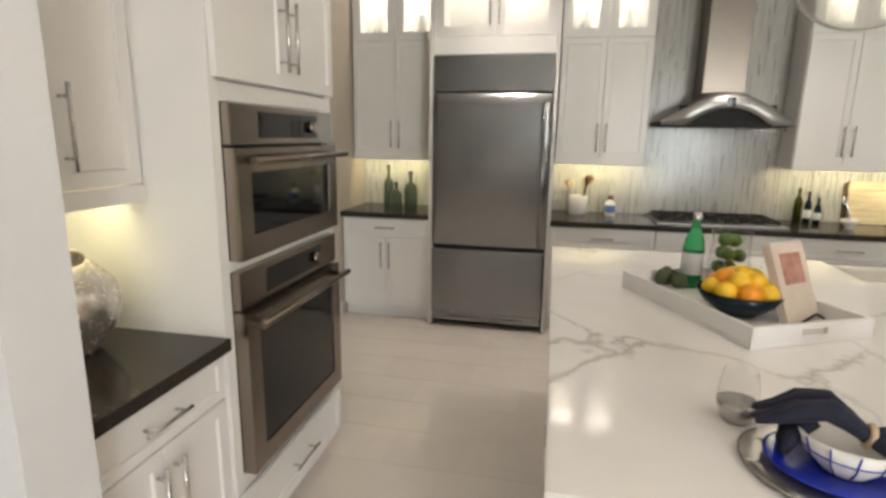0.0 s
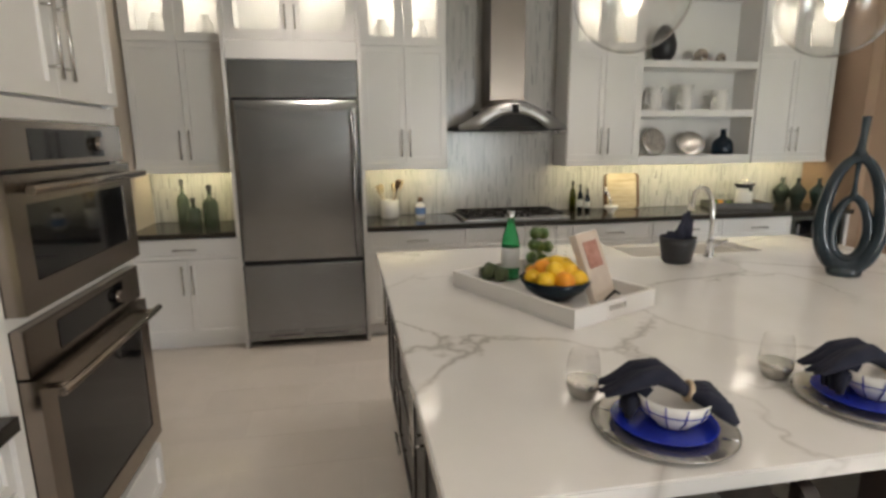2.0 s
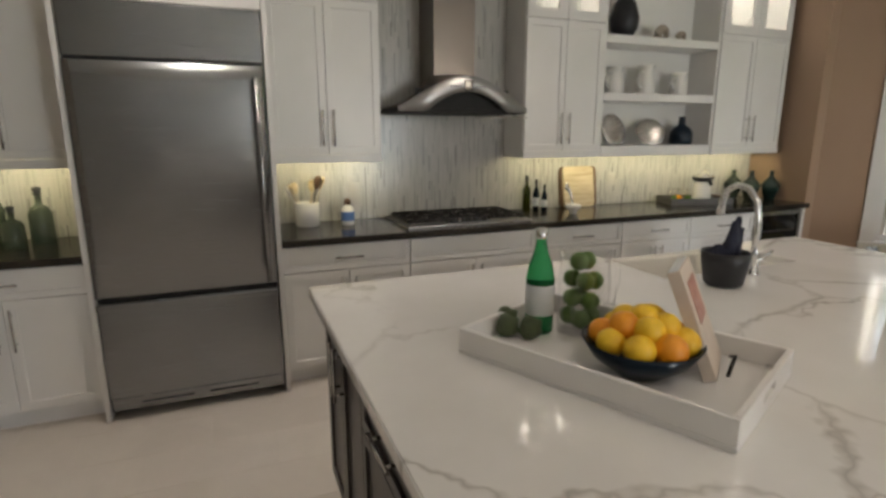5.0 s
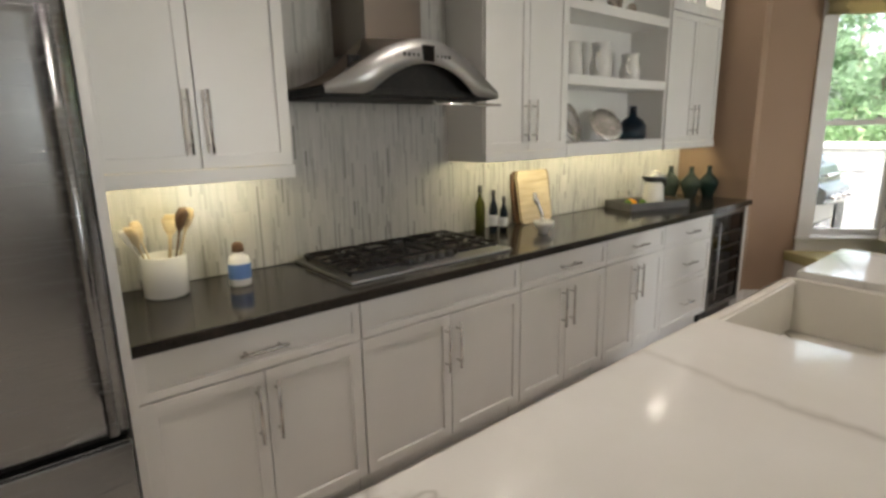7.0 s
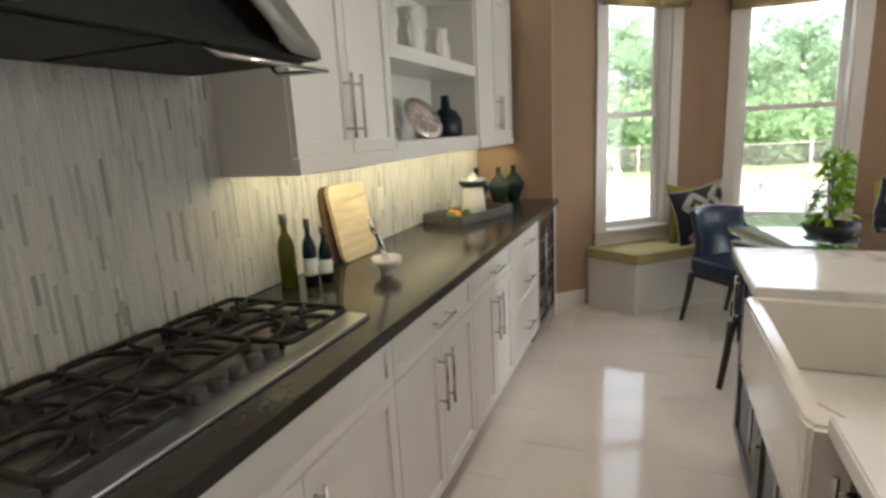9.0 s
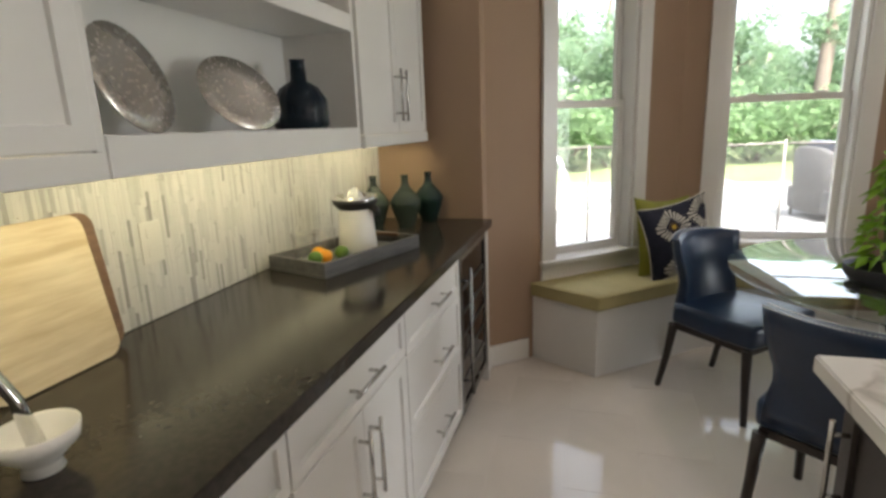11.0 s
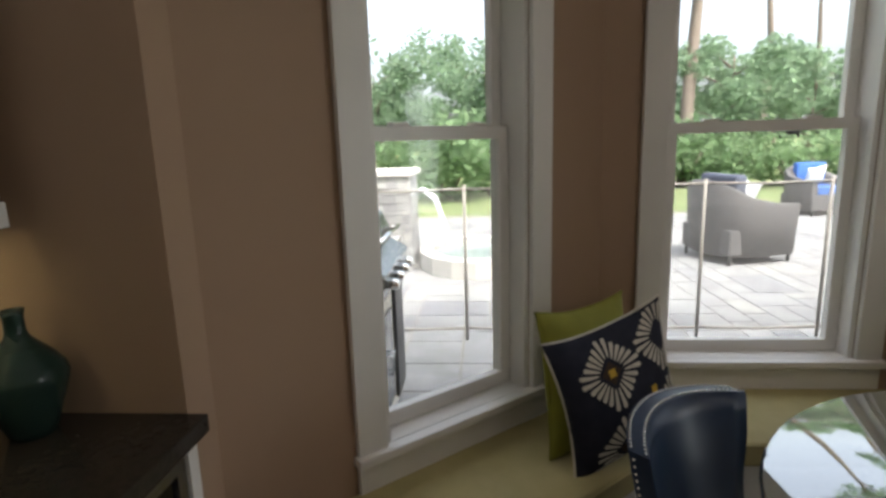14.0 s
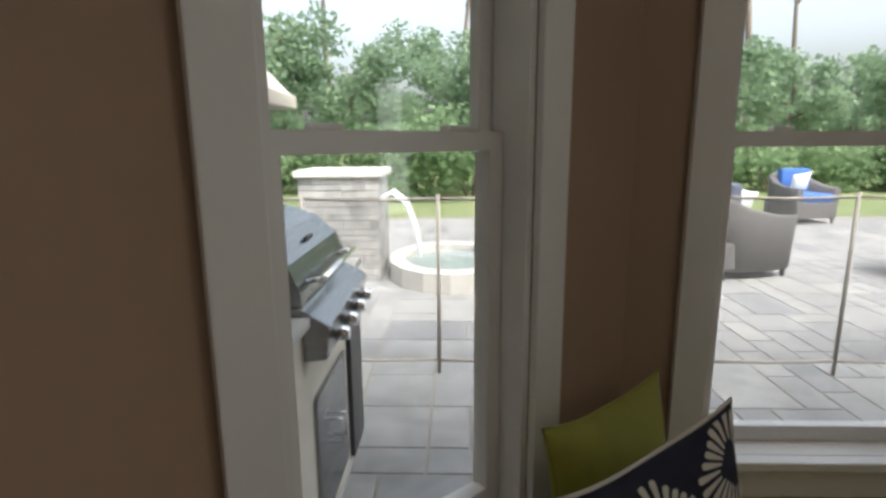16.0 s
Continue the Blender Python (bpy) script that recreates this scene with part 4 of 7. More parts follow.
for k in range(n):
    bm.faces.new((rows_[1][k], rows_[1][k + 1], rows_[2][k + 1], rows_[2][k])).smooth = True
bl = [bm.verts.new(p) for p in back_lo]
for k in range(n):
    bm.faces.new((rows_[2][k], rows_[2][k + 1], bl[k + 1], bl[k]))
bmesh.ops.recalc_face_normals(bm, faces=bm.faces)
# canopy colour carries the shade on the hood's sides
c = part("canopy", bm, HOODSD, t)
bm = bmesh.new()
box(bm, -hw, hw, -dep + 0.06, -0.003, 0.0, 0.028, 0.003)
# steel rim coloured black for the shade under the hood
part("rim", bm, IRON, t)
# added black sheet that stands for the shade inside the arch
part("arch_shade_panel", cuboid(-0.33, 0.33, -dep + 0.085, -dep + 0.095, 0.029, 0.15, 0.002), IRON, t)
for x0, x1 in ((-0.43, -0.01), (0.01, 0.43)):
    part("filter", cuboid(x0, x1, -dep + 0.09, -0.05, -0.006, -0.001, 0.001), IRON, t)
bm = bmesh.new()
tube(bm, [(0.06, -dep + 0.07, 0.0), (0.06, -dep + 0.03, -0.028), (hw - 0.012, -dep + 0.03, -0.028), (hw - 0.012, -0.34, -0.024), (hw - 0.012, -0.32, 0.0)], 0.006, 8)
part("towel_rail", bm, CHROME, t)
bm = bmesh.new()
box(bm, -0.148, 0.148, -0.29, -0.003, 0.2, 1.404, 0.003)
# chimney steel darkened too, in place of brown reflections
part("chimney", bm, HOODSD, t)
part("control_display", cuboid(-0.028, 0.028, -dep - 0.002, -dep + 0.03, 0.135, 0.20, 0.002), BLACKG, c)
for i in range(4):
    for s in (-1, 1):
        part("button", cuboid(s * (0.05 + i * 0.022) - 0.005, s * (0.05 + i * 0.022) + 0.005, -dep + 0.006, -dep + 0.02, 0.152, 0.166, 0.001), BLACKP, c)

for ox, oz in ((1.50, 1.12), (3.72, 1.13), (-0.60, 1.12)):
    t = thing("wall_outlet", pose(ox, 6.2818, oz), "stone-grey double wall outlet on the backsplash", "outlet", "backsplash outlets")
    part("plate", cuboid(-0.036, 0.036, -0.005, 0.0, -0.057, 0.057, 0.002), OUTLETP, t)
    for z in (-0.025, 0.025):
        part("socket", cuboid(-0.017, 0.017, -0.007, -0.0051, z - 0.014, z + 0.014, 0.001), OUTLETP, t)

# ---- things on the worktops ----
TOP = 0.9145


def turned(name, x, y, z, prof, mat, label, cat, group="", seg=28):
    bm = bmesh.new()
    lathe(bm, prof, seg)
    return solid(name, bm, mat, label, cat, group, m=pose(x, y, z))


t = thing("utensil_crock", pose(1.145, 6.13, TOP) @ Matrix.Diagonal((1.12, 1.12, 1.1, 1)), "white ceramic crock full of wooden utensils", "crock")
bm = bmesh.new()
lathe(bm, [(0.0, 0.0), (0.062, 0.0), (0.07, 0.006), (0.072, 0.14), (0.069, 0.143), (0.066, 0.14), (0.064, 0.012), (0.0, 0.01)])
part("crock", bm, WHITECER, t)
for i, (a, ln, mat, w_) in enumerate(((0.3, 0.29, WOODL, 0.03), (1.1, 0.27, WOODL, 0.026), (2.2, 0.26, WOODL, 0.034), (3.0, 0.24, WHITECER, 0.03), (3.7, 0.25, WOODL, 0.03), (5.4, 0.30, WOODM, 0.03))):
    tx, ty = 0.11 * math.cos(a), 0.05 * math.sin(a)
    bm = bmesh.new()
    p0, p1 = Vector((0.2 * tx, 0.2 * ty, 0.02)), Vector((tx, ty, ln))
    tube(bm, [p0, p0.lerp(p1, 0.7), p0.lerp(p1, 0.8), p0.lerp(p1, 0.92), p1], [0.006, 0.007, w_ * 1.0, w_ * 1.35, w_ * 0.8], 10, True, 0.35)
    part("utensil", bm, mat, t)

t = thing("soap_bottle", pose(1.405, 6.08, TOP), "white bottle with a blue label and dark cap", "bottle")
bm = bmesh.new()
lathe(bm, [(0.0, 0.0), (0.04, 0.0), (0.043, 0.006), (0.043, 0.10), (0.036, 0.118), (0.02, 0.126), (0.018, 0.135), (0.0, 0.135)])
part("body", bm, WHITECER, t)
bm = bmesh.new()
lathe(bm, [(0.0436, 0.03), (0.0438, 0.032), (0.0438, 0.088), (0.0436, 0.09)])
part("label", bm, LABELB, t)
bm = bmesh.new()
lathe(bm, [(0.0, 0.175), (0.012, 0.175), (0.022, 0.165), (0.024, 0.136), (0.0, 0.136)])
part("cap", bm, WOODM, t)

for x, y, h, r in ((2.85, 6.20, 0.275, 0.031), (2.895, 6.135, 0.25, 0.025), (2.955, 6.11, 0.21, 0.024)):
    t = thing("oil_bottle", pose(x, y, TOP), "dark olive oil bottle with a stopper", "bottle", "oil bottles by the cooktop")
    bm = bmesh.new()
    lathe(bm, [(0.0, 0.0), (r, 0.0), (r, h * 0.55), (r * 0.8, h * 0.66), (r * 0.38, h * 0.76), (r * 0.36, h * 0.95), (0.0, h * 0.95)])
    part("body", bm, OLIVEG if h > 0.26 else INKG, t)
    bm = bmesh.new()
    lathe(bm, [(r * 0.42, h * 0.86), (r * 0.46, h * 0.87), (r * 0.46, h), (0.0, h)])
    part("stopper", bm, BLACKP, t)
    if h < 0.26:
        bm = bmesh.new()
        lathe(bm, [(r + 0.0006, h * 0.18), (r + 0.001, h * 0.19), (r + 0.001, h * 0.42), (r + 0.0006, h * 0.43)], 20)
        part("label", bm, LABELW, t)


def cutting_board(x, y, w_, h, lean, mat, label, yaw=0):
    bm = bmesh.new()
    pts = []
    r = 0.035
    for cx, cz, a0 in ((w_ / 2 - r, r, -90), (w_ / 2 - r, h - r, 0), (-w_ / 2 + r, h - r, 90), (-w_ / 2 + r, r, 180)):
        for k in range(5):
            a = radians(a0 + k * 22.5)
            pts.append((cx + r * math.cos(a), cz + r * math.sin(a)))
    prism(bm, pts, -0.01, 0.01)
    bmesh.ops.rotate(bm, cent=(0, 0, 0), matrix=Matrix.Rotation(radians(90 - lean), 3, "X"), verts=bm.verts)
    lo = min(v.co.z for v in bm.verts)
    return solid("cutting_board", bm, mat, label, "cutting board", "boards leaning on the backsplash", m=pose(x, y, TOP - lo, 0, 0, yaw))


cutting_board(3.35, 6.195, 0.29, 0.335, 10, WOODL, "striped pale wooden cutting board leaning on the wall")
cutting_board(3.37, 6.24, 0.36, 0.33, 8, WOODM, "dark wooden cutting board behind a pale one")

t = thing("mortar_and_pestle", pose(3.10, 5.93, TOP), "small steel footed bowl with a looped pestle", "mortar")
bm = bmesh.new()
lathe(bm, [(0.0, 0.0), (0.03, 0.0), (0.026, 0.012), (0.03, 0.02), (0.056, 0.045), (0.06, 0.07), (0.056, 0.07), (0.05, 0.046), (0.0, 0.026)])
part("bowl", bm, WHITECER, t)
bm = bmesh.new()
tube(bm, [(0.0, 0.0, 0.034), (-0.01, 0.01, 0.12), (-0.03, 0.03, 0.19), (-0.05, 0.03, 0.225), (-0.06, 0.02, 0.2), (-0.045, 0.02, 0.17)], [0.014, 0.01, 0.011, 0.012, 0.011, 0.008], 12)
part("pestle", bm, CHROME, t, "bent chrome pestle")

# juice tray
MT = pose(4.44, 6.05, TOP, 0, 0, -18)
t = thing("serving_tray", MT, "grey washed wooden tray with a juicer on it", "tray")
bm = bmesh.new()
box(bm, -0.27, 0.27, -0.145, 0.145, 0.0, 0.012, 0.002)
part("base", bm, GREYWOOD, t)
for x0, x1, y0, y1 in ((-0.27, 0.27, -0.145, -0.131), (-0.27, 0.27, 0.131, 0.145), (-0.27, -0.256, -0.131, 0.131), (0.256, 0.27, -0.131, 0.131)):
    part("rim", cuboid(x0, x1, y0, y1, 0.0125, 0.055, 0.002), GREYWOOD, t)
t = thing("citrus_juicer", MT @ pose(0.075, 0.02, 0.013, 0, 0, 30), "white electric citrus juicer with a steel bowl", "juicer")
bm = bmesh.new()
lathe(bm, [(0.0, 0.0), (0.075, 0.0), (0.08, 0.01), (0.066, 0.17), (0.06, 0.175), (0.0, 0.175)])
part("body", bm, WHITECER, t)
bm = bmesh.new()
lathe(bm, [(0.055, 0.176), (0.085, 0.20), (0.088, 0.225), (0.084, 0.225), (0.05, 0.19), (0.0, 0.188)])
part("bowl", bm, CHROME, t, "shallow steel juice bowl")
bm = bmesh.new()
lathe(bm, [(0.046, 0.192), (0.044, 0.205), (0.036, 0.228), (0.018, 0.25), (0.0, 0.258)], 40)
for v in bm.verts:
    k_ = 1 + 0.14 * math.cos(10 * math.atan2(v.co.y, v.co.x))
    v.co.x, v.co.y = v.co.x * k_, v.co.y * k_
part("reamer", bm, CHROME, t, "ribbed steel reamer cone")
bm = bmesh.new()
tube(bm, [(-0.02, -0.06, 0.19), (-0.024, -0.088, 0.17), (-0.024, -0.092, 0.145)], [0.016, 0.016, 0.013], 10)
part("spout", bm, BLACKP, t)
bm = bmesh.new()
lathe(bm, [(0.067, 0.172), (0.0885, 0.196), (0.0895, 0.212), (0.0875, 0.212), (0.0655, 0.176)])
part("collar", bm, BLACKP, t, "black plastic collar round the bowl")
for i, (x, y) in enumerate(((-0.075, 0.05), (-0.165, 0.07))):
    t = thing("drinking_glass", MT @ pose(x, y, 0.013), "clear tumbler standing in a tray", "glass", "tumblers on the juice tray")
    bm = bmesh.new()
    lathe(bm, [(0.0, 0.0), (0.034, 0.0), (0.042, 0.05), (0.044, 0.11), (0.041, 0.11), (0.039, 0.05), (0.031, 0.008), (0.0, 0.008)])
    part("bowl", bm, GLASS, t)
for x, y, mat in ((-0.145, -0.02, ORANGE), (-0.07, -0.03, LIME), (-0.125, 0.035, ORANGE), (-0.185, -0.01, LIME)):
    bm = bmesh.new()
    blob(bm, (0, 0, 0.0265), (0.027, 0.027, 0.026), 3, 0.03)
    solid("citrus_fruit", bm, mat, "whole citrus fruit in a tray" if mat is LIME else "whole orange in a tray", "fruit", "fruit on the juice tray", m=MT @ pose(x, y, 0.0145))
for y in (-0.02, 0.03):
    bm = bmesh.new()
    box(bm, -0.009, 0.009, -0.07, 0.07, 0.0, 0.012, 0.003)
    solid("wooden_stick", bm, WOODM, "slim dark wooden stick lying across a tray", "utensil", "sticks on the juice tray", m=MT @ pose(0.195, y, 0.056, 0, 0, 8))

VASE = [(0.0785 * r_, 0.262 * h_) for r_, h_ in [(0.0, 0.0), (0.47, 0.0), (0.53, 0.02), (0.78, 0.24), (0.95, 0.40), (1.0, 0.47), (0.95, 0.53), (0.70, 0.64), (0.42, 0.73), (0.27, 0.79), (0.23, 0.84), (0.23, 0.95), (0.27, 1.0), (0.22, 1.0), (0.18, 0.94), (0.18, 0.84), (0.0, 0.72)]]
for x, y, mat, lab in ((5.072, 6.203, SMOKEG, "grey-green glass bottle vase with a thin neck"), (5.105, 6.045, SMOKEG, "grey-green glass bottle vase with a thin neck"), (5.27, 5.975, DARKG, "dark green glass bottle vase with a thin neck")):
    turned("bottle_vase", x, y, TOP, VASE, mat, lab, "vase", "bottle vases on the worktop")


def decanter(x, y, h, r):
    t = thing("decanter", pose(x, y, TOP), "smoky green glass decanter with a dark ball stopper", "decanter", "decanters beside the refrigerator")
    bm = bmesh.new()
    lathe(bm, [(0.0, 0.0), (r, 0.0), (r * 1.03, 0.01), (r, h * 0.52), (r * 0.75, h * 0.62), (r * 0.3, h * 0.68), (r * 0.28, h * 0.84), (0.0, h * 0.84)])
    part("body", bm, CLEARG, t)
    bm = bmesh.new()
    lathe(bm, [(r * 0.36, h * 0.85), (r * 0.42, h * 0.86), (r * 0.42, h * 0.88), (r * 0.25, h * 0.89), (r * 0.40, h * 0.93), (r * 0.38, h * 0.98), (0.0, h)])
    part("stopper", bm, MATTEBLK, t)


decanter(-0.52, 6.13, 0.37, 0.045), decanter(-0.41, 6.0, 0.23, 0.052), decanter(-0.31, 6.11, 0.32, 0.058)
bm = bmesh.new()
lathe(bm, [(0.0, 0.0), (0.055, 0.0), (0.062, 0.008), (0.108, 0.075), (0.122, 0.125), (0.108, 0.185), (0.065, 0.232), (0.05, 0.248), (0.045, 0.248), (0.058, 0.232), (0.1, 0.185), (0.0, 0.07)], 32)
for v in bm.verts:
    if v.co.z > 0.22:
        v.co.z += 0.35 * v.co.x
solid("silver_vase", bm, PEWTER, "silver egg-shaped vase with an angled mouth", "vase", m=pose(-0.40, 2.70, TOP, 0, 0, 160) @ Matrix.Diagonal((1.1, 1.1, 1.12, 1)))

# open shelf contents
for x, h in ((3.56, 0.20), (3.87, 0.225), (4.22, 0.18)):
    t = thing("pitcher", pose(x, 6.12, 1.8155, 0, 0, 20), "white ceramic pitcher with a loop handle", "pitcher", "white pitchers on the shelf")
    bm = bmesh.new()
    lathe(bm, [(0.0, 0.0), (0.06, 0.0), (0.068, 0.01), (0.07, h * 0.4), (0.055, h * 0.75), (0.062, h), (0.058, h), (0.05, h * 0.74), (0.0, 0.03)])
    for v in bm.verts:
        if v.co.z > h * 0.9 and v.co.x > 0.03:
            v.co.x += 0.02
    part("body", bm, WHITECER, t)
    bm = bmesh.new()
    tube(bm, [(-0.056, 0, h * 0.78), (-0.10, 0, h * 0.78), (-0.115, 0, h * 0.55), (-0.10, 0, h * 0.3), (-0.067, 0, h * 0.25)], 0.009, 10)
    part("handle", bm, WHITECER, t)


def standing_plate(x, y, z, r, mat, label, yaw=0, tilt=72):
    bm = bmesh.new()
    lathe(bm, [(0.0, 0.0), (r * 0.55, 0.0), (r * 0.62, 0.008), (r, 0.02), (r, 0.024), (r * 0.6, 0.013), (0.0, 0.006)], 36)
    bmesh.ops.rotate(bm, cent=(0, 0, 0), matrix=Matrix.Rotation(radians(tilt), 3, "X"), verts=bm.verts)
    lo = min(v.co.z for v in bm.verts)
    solid("display_plate", bm, mat, label, "plate", "display plates on the shelf", m=pose(x, y, z - lo, 0, 0, yaw))


standing_plate(3.60, 6.16, 1.4155, 0.13, PEWTER, "silver rimmed plate standing on the shelf", 10)
standing_plate(3.96, 6.13, 1.4155, 0.125, PEWTER, "silver bowl tipped on its side", -18, 58)
FLASK = [(0.0, 0.0), (0.10, 0.0), (0.108, 0.012), (0.105, 0.11), (0.075, 0.155), (0.034, 0.18), (0.028, 0.25), (0.033, 0.258), (0.0, 0.258)]
FLASK = [(r_ * 0.86, h_ * 0.9) for r_, h_ in FLASK]
bm = bmesh.new()
lathe(bm, FLASK, 72)
for v in bm.verts:
    if 0.01 < v.co.z < 0.15:
        k_ = 1 + 0.022 * math.cos(18 * math.atan2(v.co.y, v.co.x))
        v.co.x, v.co.y = v.co.x * k_, v.co.y * k_
solid("ribbed_vase", bm, INKG, "dark blue ribbed glass bottle vase", "vase", m=pose(4.295, 6.12, 1.4155))
turned("dark_vase", 3.62, 6.12, 2.2355, [(0.0, 0.0), (0.06, 0.0), (0.10, 0.06), (0.11, 0.14), (0.08, 0.25), (0.03, 0.31), (0.0, 0.315)], MATTEBLK, "dark pointed ceramic vase on the top shelf", "vase")
for x, s in ((4.0, 1.0), (4.2, 0.72)):
    bm = bmesh.new()
    turns = [k * 0.3 for k in range(34)]
    grow = [0.012 * s * math.exp(0.16 * a) for a in turns]
    tube(bm, [(1.15 * g * math.cos(a), -0.35 * g, 1.15 * g * math.sin(a)) for a, g in zip(turns, grow)], [0.62 * g for g in grow], 12)
    lo = min(v.co.z for v in bm.verts)
    solid("seashell", bm, COPPER, "pale pearly spiral shell ornament", "ornament", "shells on the top shelf", m=pose(x, 6.12, 2.2355 - lo))
# display compartments
for x0, x1 in ((-0.785, -0.033), (0.938, 1.625), (2.68, 3.345), (4.50, 5.30)):
    for k in (0.27, 0.73):
        bm = bmesh.new()
        lathe(bm, [(0.0, 0.0), (0.05, 0.0), (0.07, 0.07), (0.06, 0.16), (0.03, 0.2), (0.035, 0.22), (0.0, 0.2)], 20)
        solid("display_vase", bm, FROST, "pale vase inside a lit display compartment", "vase", "vases in the lit compartments", m=pose(x0 + (x1 - x0) * k, 6.17, 2.3095))

# ---- on the island ----
IT = 0.9145
MTR = pose(1.553, 3.19, IT, 0, 0, 25)
t = thing("white_tray", MTR, "white lacquered tray with cut-out handles", "tray")
TW, TL, TH = 0.47, 0.72, 0.072
part("base", cuboid(0, TW, 0, TL, 0, 0.012, 0.002), TRIMW, t)
part("side", cuboid(0, 0.014, 0, TL, 0.0125, TH, 0.003), TRIMW, t)
part("side", cuboid(TW - 0.014, TW, 0, TL, 0.0125, TH, 0.003), TRIMW, t)
for y0 in (0.0, TL - 0.014):
    bm = bmesh.new()
    a, b, z0, z1 = TW / 2 - 0.05, TW / 2 + 0.05, 0.032, 0.055
    box(bm, 0.0145, a, y0, y0 + 0.014, 0.0125, TH), box(bm, b, TW - 0.0145, y0, y0 + 0.014, 0.0125, TH)
    box(bm, a, b, y0, y0 + 0.014, 0.0125, z0), box(bm, a, b, y0, y0 + 0.014, z1, TH)
    part("handle_end", bm, TRIMW, t)
TZ = IT + 0.0125

t = thing("water_bottle", pose(1.53, 3.875, TZ) @ Matrix.Diagonal((1, 1, 1.08, 1)), "green glass mineral water bottle with a pale label", "bottle")
bm = bmesh.new()
lathe(bm, [(0.0, 0.0), (0.038, 0.0), (0.043, 0.006), (0.043, 0.155), (0.036, 0.19), (0.02, 0.235), (0.0155, 0.26), (0.0155, 0.278), (0.0, 0.278)])
part("body", bm, GREENG, t)
bm = bmesh.new()
lathe(bm, [(0.0434, 0.055), (0.0438, 0.056), (0.0438, 0.14), (0.0434, 0.141)])
part("label", bm, LABELW, t)
bm = bmesh.new()
lathe(bm, [(0.017, 0.268), (0.018, 0.27), (0.018, 0.296), (0.0, 0.298)])
part("cap", bm, CHROME, t)

t = thing("lime_jug", pose(1.66, 3.835, TZ) @ Matrix.Diagonal((1.0, 1.0, 1.12, 1)), "clear glass jug filled with limes", "jug")
bm = bmesh.new()
lathe(bm, [(0.0, 0.0), (0.078, 0.0), (0.08, 0.008), (0.078, 0.15), (0.072, 0.2), (0.078, 0.225), (0.075, 0.225), (0.069, 0.2), (0.074, 0.15), (0.075, 0.012), (0.0, 0.01)], 32)
part("body", bm, GLASS, t)
bm = bmesh.new()
tube(bm, [(0.076, 0, 0.19), (0.12, 0, 0.185), (0.13, 0, 0.12), (0.115, 0, 0.06), (0.078, 0, 0.055)], 0.008, 10)
part("handle", bm, GLASS, t)
LI = [(0.032, 0.0, 0.038), (-0.03, 0.028, 0.038), (-0.028, -0.03, 0.04), (0.012, 0.034, 0.088), (0.0, -0.034, 0.09), (-0.036, 0.006, 0.094), (0.034, -0.004, 0.138), (-0.02, 0.03, 0.142), (-0.018, -0.03, 0.146), (0.02, 0.02, 0.19), (-0.024, -0.004, 0.196)]
for p in LI:
    bm = bmesh.new()
    blob(bm, (0, 0, 0), (0.029, 0.029, 0.026), 2, 0.05)
    part("lime", bm, LIME, t, at=Matrix.Translation(p))

t = thing("fruit_bowl", pose(1.615, 3.53, TZ), "dark glass bowl piled with oranges", "bowl")
bm = bmesh.new()
lathe(bm, [(0.0, 0.0), (0.06, 0.0), (0.066, 0.006), (0.12, 0.045), (0.148, 0.09), (0.142, 0.09), (0.115, 0.05), (0.06, 0.014), (0.0, 0.01)], 36)
part("bowl", bm, INKG, t)
random.seed(4)
for ring, n, r, z in ((0, 8, 0.095, 0.094), (1, 5, 0.052, 0.128), (2, 1, 0.0, 0.145)):
    for k in range(n):
        a = 2 * math.pi * k / n + ring * 0.5
        bm = bmesh.new()
        s = 0.039 + random.uniform(-0.003, 0.003)
        blob(bm, (0, 0, 0), (s, s, s * 0.96), 3, 0.03)
        part("orange", bm, ORANGE if (k + ring) % 3 == 0 else LEMON, t, at=Matrix.Translation((r * math.cos(a), r * math.sin(a), z)))

bm = bmesh.new()
box(bm, -0.095, 0.095, -0.012, 0.012, 0.0, 0.255, 0.002)
t = thing("cook_book", pose(1.80, 3.47, TZ + 0.004, -22, 0, 38) @ Matrix.Diagonal((0.95, 1.3, 1.1, 1)), "standing recipe book with a red printed cover", "book")
part("cover", bm, PAPER, t)
part("cover_picture", cuboid(-0.06, 0.06, -0.0135, -0.0125, 0.12, 0.22), RED, t)
part("pages", cuboid(-0.092, 0.092, -0.008, 0.0095, 0.2555, 0.258), LABELW, t)
bm = bmesh.new()
tube(bm, [(-0.07, -0.03, 0.0), (0.0, -0.045, 0.02), (0.07, -0.03, 0.0)], 0.004, 8)
part("easel", bm, IRON, t)
for x, y in ((1.42, 3.87), (1.475, 3.83), (1.45, 3.93)):
    bm = bmesh.new()
    blob(bm, (0, 0, 0.036), (0.036, 0.036, 0.036), 2, 0.35, 22)
    solid("artichoke", bm, ARTI, "small green artichoke in a tray", "vegetable", "artichokes in the tray", m=pose(x, y, TZ))


